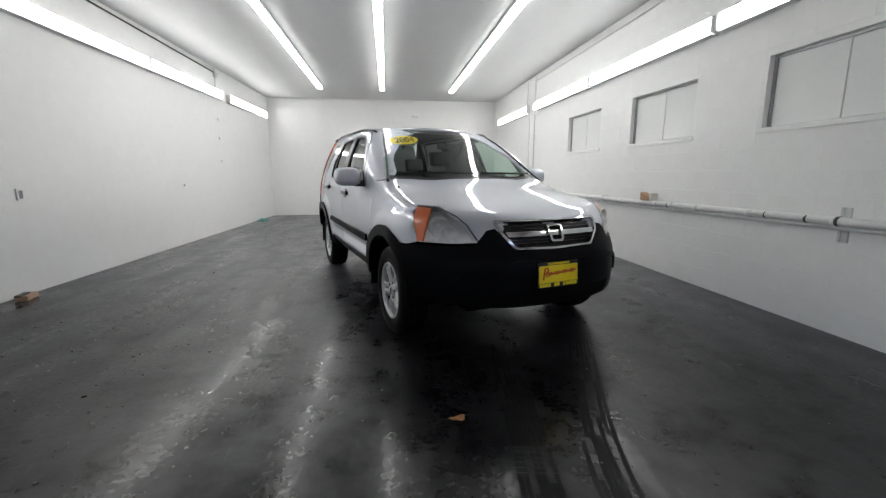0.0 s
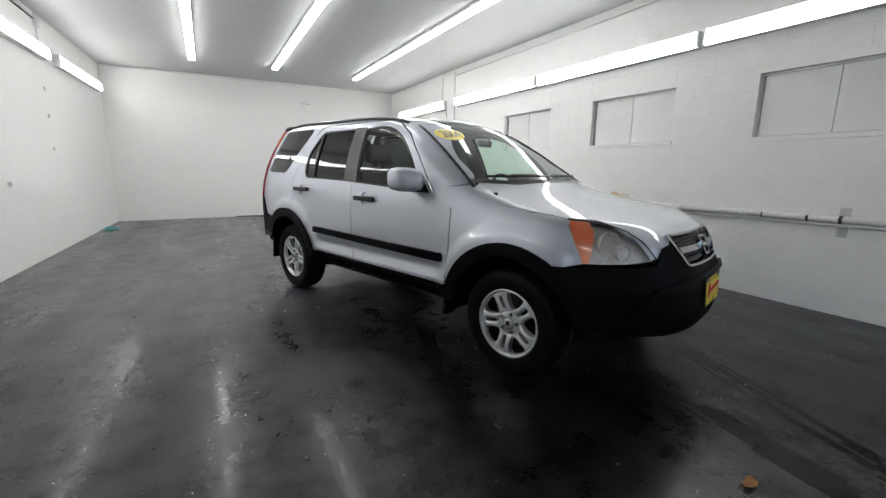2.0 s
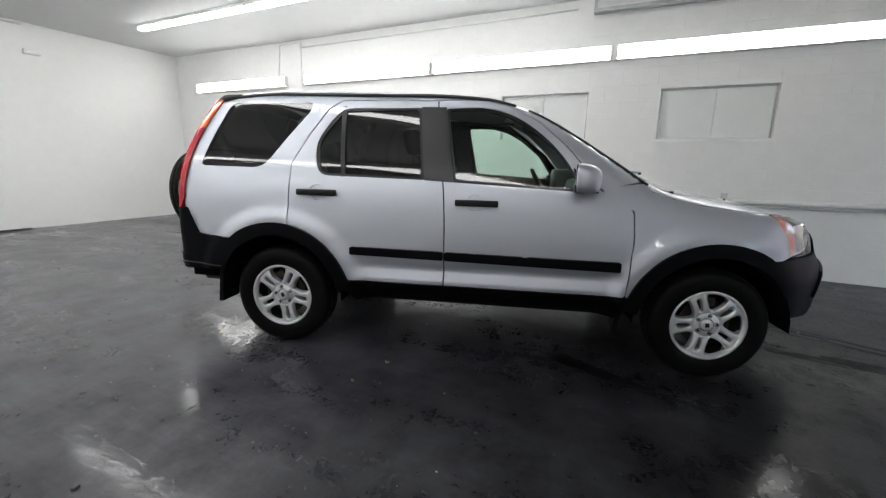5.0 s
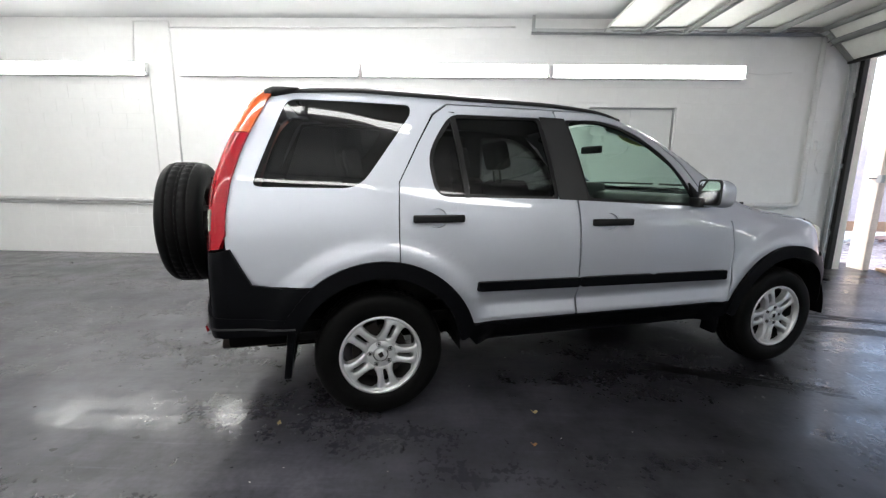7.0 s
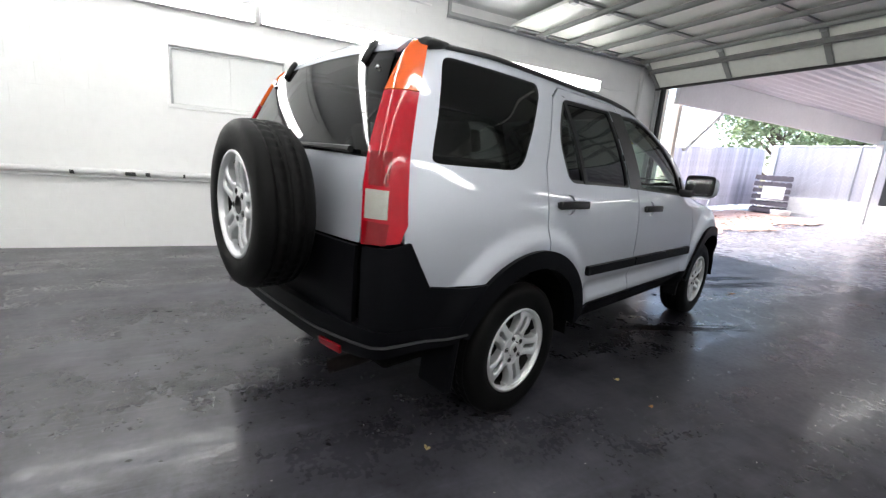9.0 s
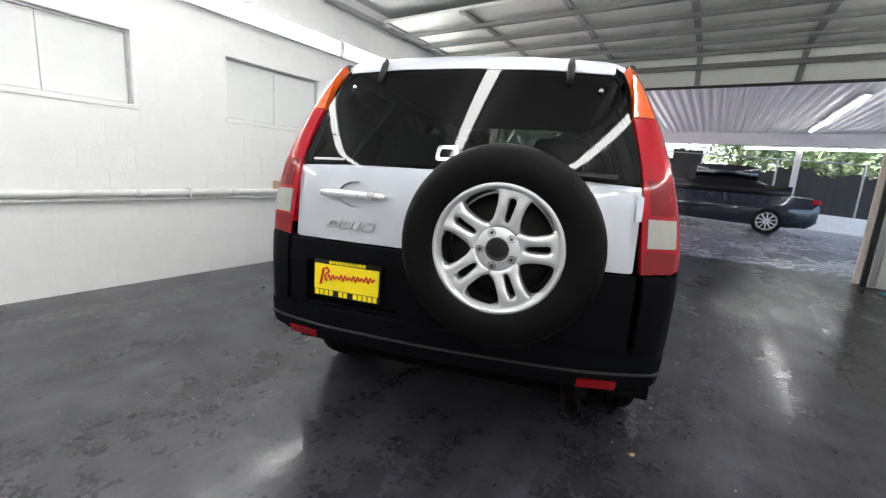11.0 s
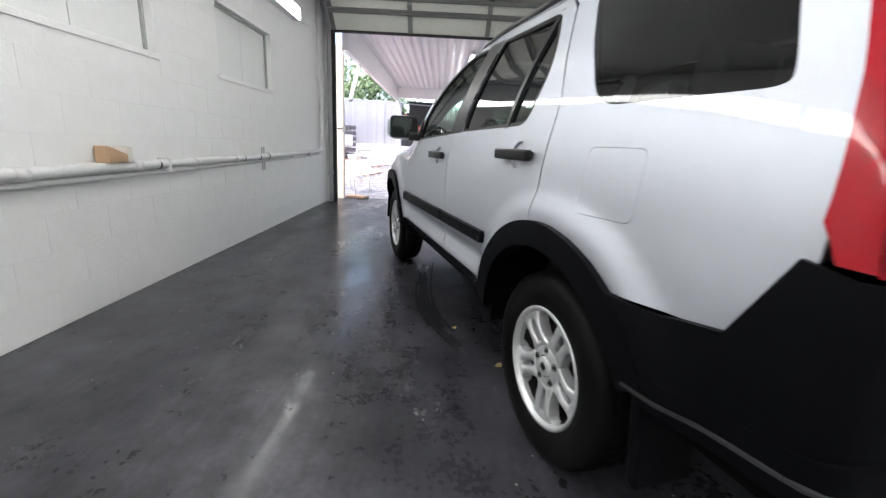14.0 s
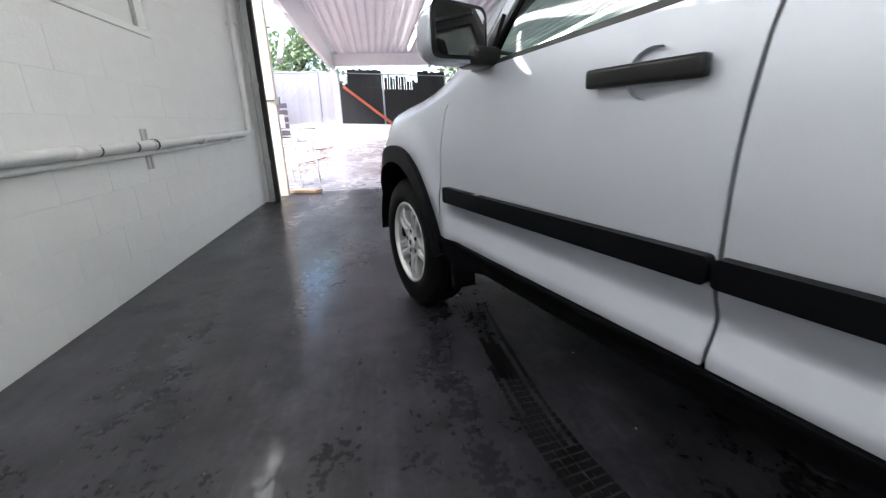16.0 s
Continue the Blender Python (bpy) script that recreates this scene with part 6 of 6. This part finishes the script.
tagged(link_mesh("fallen_leaves", bm, REDLEAF), "scattered reddish fallen leaves on the ground", "leaves", kind="stuff")

# carport
cp = thing("carport", "white carport with a corrugated metal roof on posts", "carport")
YP, XB = -12.7, 2.48
bm = bmesh.new()
n = 241
xs = np.linspace(-8.0, XB - 0.02, n)
top = [[bm.verts.new((x, y, z + (0.032 if k % 4 in (1, 2) else 0.0))) for k, x in enumerate(xs)] for y, z in ((YO - 0.01, 3.02), (YP - 0.5, 2.94))]
for k in range(n - 1):
    bm.faces.new((top[0][k], top[0][k + 1], top[1][k + 1], top[1][k]))
g_ = bmesh.ops.extrude_face_region(bm, geom=bm.faces[:])
for v in g_["geom"]:
    if isinstance(v, bmesh.types.BMVert):
        v.co.z += 0.01
part("roof", fix(bm), ROOFMETAL, cp, "white corrugated metal roof")
WHITEWOOD = material("white_painted_timber", (0.72, 0.70, 0.71), 0.5, vary=0.06, scale=2, bump=0.05)
part("side_beam", boxes((XB - 0.02, XB + 0.07, YP - 0.5, YO - 0.05, 2.50, 3.05), bevel=0.006), WHITEWOOD, cp, "deep white side beam")
part("end_beam", boxes((-8.0, XB - 0.03, YP - 0.10, YP + 0.06, 2.60, 2.93), bevel=0.006), WHITEWOOD, cp)
for x in (XB - 0.05, -3.4, -7.8):
    part("post", boxes((x - 0.07, x + 0.07, YP - 0.09, YP + 0.05, rise(YP, x) - 0.02, 2.60 if x < 2 else 2.50), bevel=0.006), WHITEWOOD, cp)
bm = bmesh.new()
tube(bm, [(XB + 0.03, -5.16, 1.75), (XB + 0.05, -6.10, 2.50)], 0.045, 4)
part("brace", bm, WHITEWOOD, cp)


def strip(x, y0, y1, z, along_x=False):
    t = thing("strip_light", "fluorescent strip light under the carport roof", "lamp", "strip lights under the carport", Matrix.Translation((x, (y0 + y1) / 2, z)) @ pose(0, 0, 0, 0, 0, 90 if along_x else 0))
    h = (y1 - y0) / 2
    part("housing", boxes((-0.06, 0.06, -h, h, 0.0, 0.05), bevel=0.005), WHITEMETAL, t)
    part("tube", tube(bmesh.new(), [(0, -h + 0.02, -0.025), (0, h - 0.02, -0.025)], 0.03, 10), LIT, t, "lit fluorescent tube", True)


strip(0.25, -11.6, -9.2, 2.90)
strip(0.25, -9.1, -6.7, 2.92)
strip(-3.4, -11.6, -9.2, 2.90)
strip(-3.4, -9.1, -6.7, 2.92)
for xc in (-3.24, -5.645):
    strip(xc, YP + 0.06 - 1.2, YP + 0.06 + 1.2, 2.52, True)

# fences
YFN = -13.1
CHAIN = material("fence_wire", (0.35, 0.36, 0.38), 0.4, metal=0.7, vary=0.1)
LOWWALL = material("pale_concrete_wall", (0.80, 0.79, 0.79), 0.7, vary=0.12, scale=2, bump=0.2)


def sunk(bm):
    """Lets a straight piece follow the fall of the drive."""
    for v in bm.verts:
        v.co.z += 0.5 * cross(v.co.x) - 0.5
    return bm


bm = bmesh.new()
for x0_, x1_ in ((-9.0, -6.0), (-6.0, 3.0), (3.0, 5.2)):
    box(bm, x0_, x1_, YFN - 0.30, YFN - 0.05, 0.44, 0.98)
structure("low_wall", sunk(bm), LOWWALL, "low pale concrete wall under the fence", "wall")
fn = thing("slat_fence", "dark chain-link fence with ragged privacy slats on the low wall", "fence")
for x in np.arange(-9.0, 5.2, 2.0):
    part("fence_post", sunk(tube(bmesh.new(), [(x, YFN - 0.165, 0.97), (x, YFN - 0.165, 2.50)], 0.03, 8)), CHAIN, fn)
# Unseen backing sheets, added to block daylight between the slats.
for x0_, x1_ in ((-9.0, -6.0), (-6.0, XB - 0.1)):
    part("screen", sunk(boxes((x0_, x1_, YFN - 0.20, YFN - 0.185, 0.985, 2.06))), SLAT, fn, "black backing sheet added to close the gaps between the slats")
GREYSLAT = material("grey_fence_slat", (0.40, 0.39, 0.44), 0.5, vary=0.15, island=0.08)
part("screen", boxes((XB - 0.1, 5.2, YFN - 0.20, YFN - 0.185, 0.985, 2.50)), GREYSLAT, fn, "grey backing sheet added to close the gaps between the slats")
part("top_rail", sunk(tube(bmesh.new(), [(-9.0, YFN - 0.165, 2.5), (-6.0, YFN - 0.165, 2.5), (3.0, YFN - 0.165, 2.5), (5.2, YFN - 0.165, 2.5)], 0.018, 8)), CHAIN, fn)
sl = bmesh.new()
box(sl, -0.0436, 0.0436, -0.006, 0.006, 0.0, 1.0)
sme = bpy.data.meshes.new("slat")
sl.to_mesh(sme)
sl.free()
sme.materials.append(SLAT)
sme2 = sme.copy()
sme2.materials[0] = GREYSLAT


def slat_length(x):
    """Whole slats by the corner, then torn ones with bare wire above."""
    if x > XB - 0.1:
        return 1.54 + 0.02 * rnd.random()
    if 1.05 < x < 2.1 or -0.95 < x < -0.1:
        return 1.60 + 0.06 * rnd.random()
    if -0.1 <= x <= 1.05:
        return 1.20 + 0.18 * abs(math.sin(2.2 * x)) + 0.20 * rnd.random()
    return 1.12 + 0.16 * math.sin(3.1 * x) * math.sin(1.3 * x) + 0.14 * rnd.random()


for x in np.arange(-8.95, 5.2, 0.088):
    ob = new("slat", sme if x < XB - 0.1 else sme2)
    ob.parent = fn
    ob.location = (x, YFN - 0.17, 0.475 + 0.5 * cross(x) + 0.02 * rnd.random())
    ob.scale = (0.62 if -0.1 <= x <= 1.05 and int(x * 11.4) % 2 else 1.0, 1.0, slat_length(x))
bm = bmesh.new()
for x0_ in np.arange(0.85, 6.7, 0.11):
    for s in (-1, 1):
        lo, hi = sorted(((2.38 - x0_) / (s * 1.5), (5.15 - x0_) / (s * 1.5)))
        lo, hi = max(0.0, lo), min(1.0, hi)
        if hi - lo > 0.05:
            tube(bm, [(x0_ + s * 1.5 * q, YFN - 0.150, 0.98 + 1.5 * q) for q in (lo, hi)], 0.004, 3, cap=False)
tagged(part("wire_mesh", bm, CHAIN, fn), kind="stuff")
tagged(link_mesh("steel_brace", tube(bmesh.new(), [(XB - 0.25, YFN + 0.02, 2.05), (XB - 2.3, YFN + 0.25, 0.42)], 0.055, 4), REDBAR), "red-orange steel bar leaning on the fence", "bar")
wf = thing("board_fence", "weathered grey vertical board fence", "fence")
bd = bmesh.new()
box(bd, -0.012, 0.012, -0.07, 0.07, 0.0, 1.75, bevel=0.003)
bme = bpy.data.meshes.new("board")
bd.to_mesh(bme)
bd.free()
bme.materials.append(GREYWOOD)
for y in np.arange(-12.9, -5.2, 0.145):
    ob = new("board", bme)
    ob.parent = wf
    ob.location = (5.2, y, rise(y) + 0.12 + rnd.uniform(-0.03, 0.03))
part("kick_board", box(bmesh.new(), 5.165, 5.187, -12.9, -5.3, 0.22, 0.42, bevel=0.004), WOODRAW, wf, "reddish kick board")
part("fence_rail", boxes((5.215, 5.25, -12.9, -5.3, 0.75, 0.84), (5.215, 5.25, -12.9, -5.3, 1.75, 1.84)), GREYWOOD, wf)

# pallets with a bin
PALLET = material("dark_pallet_wood", (0.13, 0.115, 0.13), 0.8, vary=0.3, scale=8, bump=0.2)
pl = thing("pallet", "stack of dark weathered wooden pallets by the fence", "pallet", m=pose(4.35, -12.1, rise(-12.1) + 0.014, 0, 0, 24))
for k in range(6):
    z = 0.185 * k
    for y in (-0.45, 0, 0.45):
        part("bearer", boxes((-0.43, 0.43, y - 0.045, y + 0.045, z + 0.02, z + 0.105)), PALLET, pl)
    for x in np.linspace(-0.37, 0.37, 6):
        part("deck_board", boxes((x - 0.05, x + 0.05, -0.5, 0.5, z + 0.105, z + 0.127)), PALLET, pl)
    part("foot_board", boxes((-0.43, 0.43, -0.5, -0.41, z, z + 0.02), (-0.43, 0.43, 0.41, 0.5, z, z + 0.02)), PALLET, pl)
sg = tagged(link_mesh("board_sign", boxes((-0.26, 0.26, -0.012, 0.0, 0.40, 0.76), bevel=0.004), WHITEMETAL), "white board fixed to the side of the pallets", "board")
sg.matrix_world = pose(4.35, -12.1, rise(-12.1) + 0.014, 0, 0, 24) @ pose(-0.05, 0.516, -0.01)
hr = thing("hose_coil", "coil of white hose lying on the ground", "hose", m=pose(3.75, -11.55, rise(-11.55) + 0.014))
for k in range(3):
    part("coil", tube(bmesh.new(), [((0.20 + 0.01 * k) * math.cos(a), (0.20 + 0.01 * k) * math.sin(a), 0.03 + 0.045 * k) for a in np.linspace(0, math.tau, 25)], 0.024, 8, cap=False), WHITEMETAL, hr, smooth=True)

# garden chair by the jamb
ch = thing("garden_chair", "white tubular steel garden chair frame", "chair", m=pose(2.62, -5.75, 0.02, 0, 0, 65))
for s in (-1, 1):
    part("side_frame", tube(bmesh.new(), [(s * 0.25, -0.22, 0), (s * 0.25, -0.24, 0.58), (s * 0.25, -0.20, 0.63), (s * 0.25, 0.16, 0.63), (s * 0.25, 0.22, 0.58), (s * 0.25, 0.28, 0.0)], 0.012, 8), WHITEMETAL, ch, smooth=True)
    part("back_upright", tube(bmesh.new(), [(s * 0.22, 0.16, 0.40), (s * 0.22, 0.30, 0.86)], 0.012, 8), WHITEMETAL, ch, smooth=True)
part("back_rail", tube(bmesh.new(), [(-0.22, 0.30, 0.86), (0.22, 0.30, 0.86)], 0.012, 8), WHITEMETAL, ch, smooth=True)
part("seat_rail", tube(bmesh.new(), [(-0.25, -0.22, 0.40), (0.25, -0.22, 0.40), (0.25, 0.18, 0.40), (-0.25, 0.18, 0.40), (-0.25, -0.22, 0.40)], 0.011, 8), WHITEMETAL, ch, smooth=True)
for y in np.linspace(-0.15, 0.12, 5):
    part("seat_slat", boxes((-0.24, 0.24, y - 0.022, y + 0.022, 0.402, 0.412)), WHITEMETAL, ch)
tagged(link_mesh("plank", box(bmesh.new(), -0.09, 0.09, -0.2, 0.2, 0, 0.04, pose(2.38, -5.15, 0.004, 0, 0, 70), bevel=0.004), WOODRAW), "short reddish plank lying at the door jamb", "plank")

# parked sedan under the carport
NAVY = material("dark_blue_paint", (0.006, 0.011, 0.022), 0.25, metal=0.4, vary=0.03, coat=1.0)
sd = thing("sedan", "dark blue parked sedan under the carport", "car", m=pose(-1.37, -10.4, rise(-10.4, -1.37)) @ pose(0, 0, 0, 0, -1.85, 0) @ pose(0, 0, 0, 0, 0, 88) @ Matrix.Scale(0.95, 4))


def hull(stations, w0):
    """Loft of cross sections: (y, bottom, shoulder, top, top half width)."""
    bm = bmesh.new()
    rows = []
    for y, zb, zs, zt, wt in stations:
        w = w0 * (1 - 0.10 * abs(y / 2.35) ** 4)
        half = [(0.0, zb), (w * 0.88, zb), (w * 0.98, zb + 0.12), (w, zb + 0.35), (w * 0.97, zs), (wt + (w * 0.97 - wt) * 0.35, zs + (zt - zs) * 0.62), (wt, zt - 0.03 * (zt > zs)), (wt * 0.6, zt), (0.0, zt + 0.01)]
        rows.append([bm.verts.new((x, y, z)) for x, z in half] + [bm.verts.new((-x, y, z)) for x, z in half[-2:0:-1]])
    k = len(rows[0])
    for a, b in zip(rows, rows[1:]):
        for i in range(k):
            bm.faces.new((a[i], a[(i + 1) % k], b[(i + 1) % k], b[i]))
    bm.faces.new(rows[0])
    bm.faces.new(rows[-1])
    return fix(bm)


part("body", hull([(-2.38, 0.35, 0.60, 0.62, 0.6), (-2.25, 0.22, 0.70, 0.74, 0.68), (-1.4, 0.2, 0.86, 0.92, 0.72), (-0.85, 0.2, 0.93, 1.0, 0.74), (0.0, 0.2, 0.95, 1.0, 0.76), (1.3, 0.2, 0.98, 1.02, 0.74), (1.7, 0.22, 1.0, 1.05, 0.70), (2.2, 0.26, 0.98, 1.03, 0.66), (2.36, 0.40, 0.80, 0.85, 0.6)], 0.92), NAVY, sd, "dark blue body", True)
part("cabin_glass", hull([(-0.95, 0.9, 0.98, 0.99, 0.66), (-0.35, 0.9, 1.05, 1.38, 0.58), (0.5, 0.9, 1.05, 1.43, 0.58), (1.1, 0.9, 1.05, 1.33, 0.56), (1.75, 0.9, 1.0, 1.04, 0.60)], 0.80), BLACKTRIM, sd, "dark glasshouse", True)
part("roof", hull([(-0.42, 1.33, 1.36, 1.395, 0.55), (0.3, 1.36, 1.40, 1.455, 0.56), (1.0, 1.33, 1.36, 1.385, 0.54)], 0.60), NAVY, sd, smooth=True)
for s in (-1, 1):
    part("tail_light", box(bmesh.new(), min(s * 0.52, s * 0.84), max(s * 0.52, s * 0.84), 2.18, 2.36, 0.86, 0.98, bevel=0.03), REDLENS, sd)
    for y in (-1.42, 1.38):
        wl = part("wheel", fix(revolve(bmesh.new(), [(0.22, -0.1), (0.31, -0.1), (0.335, -0.07), (0.335, 0.07), (0.31, 0.1), (0.22, 0.1)], 32, pose(s * 0.83, y, 0.335, 0, 90 * s, 0), close=True)), RUBBER, sd, "black tyre", True)
        bm = revolve(bmesh.new(), [(0.225, 0.06), (0.235, 0.1), (0.215, 0.1), (0.20, 0.05)], 32)
        for k in range(10):
            box(bm, 0.02, 0.215, -0.014, 0.014, 0.07, 0.095, pose(0, 0, 0, 0, 0, 36 * k))
        bmesh.ops.transform(bm, matrix=pose(s * 0.83, y, 0.335, 0, 90 * s, 0), verts=bm.verts)
        part("rim", fix(bm), ALLOY, wl, "silver alloy rim")
part("bumper_trim", boxes((-0.70, 0.70, 2.33, 2.385, 0.40, 0.46), bevel=0.01), CHROME, sd)


# trees and bushes beyond the fences
def tree(x, y, h, r, seed, leaves=3000):
    rnd = random.Random(seed)
    t = thing("tree", "leafy green tree beyond the fence", "tree", "trees beyond the fence", pose(x, y, rise(y, x)))
    bm = bmesh.new()
    tube(bm, [(0, 0, -0.02), (0.05, 0.02, h * 0.3), (-0.05, 0.05, h * 0.6), (0.0, 0, h * 0.85)], [0.10, 0.08, 0.05, 0.02], 8)
    tips = []
    for k in range(14):
        a, z = rnd.uniform(0, math.tau), h * rnd.uniform(0.25, 0.75)
        e = (r * rnd.uniform(0.4, 0.9) * math.cos(a), r * rnd.uniform(0.4, 0.9) * math.sin(a), z + rnd.uniform(0.2, 0.35) * h)
        tube(bm, [(0, 0, z), (e[0] * 0.5, e[1] * 0.5, (z + e[2]) / 2 + 0.1), e], [0.06, 0.04, 0.015], 6)
        tips.append(e)
    part("trunk", bm, BARK, t)
    verts, faces = [], []
    for k in range(leaves):
        c = Vector(rnd.choice(tips)) + Vector((rnd.gauss(0, r * 0.26), rnd.gauss(0, r * 0.26), rnd.gauss(0, h * 0.09)))
        m = Euler((rnd.uniform(-1, 1), rnd.uniform(-1, 1), rnd.uniform(0, 6.28))).to_matrix()
        s = rnd.uniform(0.06, 0.14)
        o = len(verts)
        verts += [tuple(c + m @ Vector(q) * s) for q in ((-1, 0, 0), (0, -0.5, 0.12), (1, 0, 0), (0, 0.5, 0.12))]
        faces.append((o, o + 1, o + 2, o + 3))
    me = bpy.data.meshes.new("crown")
    me.from_pydata(verts, [], faces)
    me.materials.append(LEAF)
    c = new("crown", me)
    c.parent = t


tree(5.9, -15.2, 3.4, 1.6, 3)
tree(4.0, -15.8, 3.1, 1.5, 4)
tree(-2.0, -15.5, 3.2, 1.5, 8)
tree(-4.6, -15.8, 3.0, 1.4, 10)
tree(-7.0, -15.4, 3.3, 1.5, 11)

# ---- single blocks of the window wall ----
def block_mesh(w, h):
    e, d, g = 0.0022, 0.0016, 0.0003
    bm = bmesh.new()
    a = [bm.verts.new((0, y, z)) for y, z in ((-w / 2, 0), (w / 2, 0), (w / 2, h), (-w / 2, h))]
    b = [bm.verts.new((-d * 0.7, y, z)) for y, z in ((-w / 2 + g, 0.0006), (w / 2 - g, 0.0006), (w / 2 - g, h - 0.0006), (-w / 2 + g, h - 0.0006))]
    c = [bm.verts.new((-d, y, z)) for y, z in ((-w / 2 + 2 * g, e), (w / 2 - 2 * g, e), (w / 2 - 2 * g, h - e), (-w / 2 + 2 * g, h - e))]
    for p, q in ((a, b), (b, c)):
        for i in range(4):
            bm.faces.new((p[i], p[(i + 1) % 4], q[(i + 1) % 4], q[i]))
    bm.faces.new(c)
    return fix(bm)


BLOCKW = material("white_painted_single_block", (0.80, 0.80, 0.79), 0.5, vary=0.03, scale=1.2, bump=0.25, bscale=45, island=0.002)
east = bpy.data.objects["wall_east"]
cache = {}
rest = bmesh.new()
rndb = random.Random(12)
count = 0
for course in range(16):
    z0 = 0.2 * course + 0.001
    y = YF + 0.02 - (0.2 if course % 2 else 0.0)
    while y < YB:
        y0, y1 = max(y, YF + 0.02), min(y + 0.3995, YB - 0.01)
        y += 0.4
        spans = [(y0, y1)]
        for a, b in WINDOWS:
            if z0 + 0.196 > WZ0 - 0.04 and z0 < WZ1 + 0.01:
                nxt = []
                for p, q in spans:
                    if q <= a - 0.03 or p >= b + 0.03:
                        nxt.append((p, q))
                    else:
                        if p < a - 0.03:
                            nxt.append((p, a - 0.03))
                        if q > b + 0.03:
                            nxt.append((b + 0.03, q))
                spans = nxt
        for p, q in spans:
            w = round(q - p, 3)
            if w < 0.03:
                continue
            if p < 2.3 and count < 300:
                if w not in cache:
                    ob = link_mesh("block", block_mesh(w, 0.1985), BLOCKW)
                    cache[w] = ob.data
                else:
                    ob = new("block", cache[w])
                ob.parent = east
                ob.location = (XR - 0.0005 + rndb.uniform(0, 0.00015), (p + q) / 2, z0)
                count += 1
            else:
                bm = block_mesh(w, 0.1985)
                bmesh.ops.translate(bm, vec=(XR - 0.0005, (p + q) / 2, z0), verts=bm.verts)
                me = bpy.data.meshes.new("tmp")
                bm.to_mesh(me)
                bm.free()
                rest.from_mesh(me)
                bpy.data.meshes.remove(me)
tagged(part("blocks", rest, BLOCKW, east), kind="stuff")
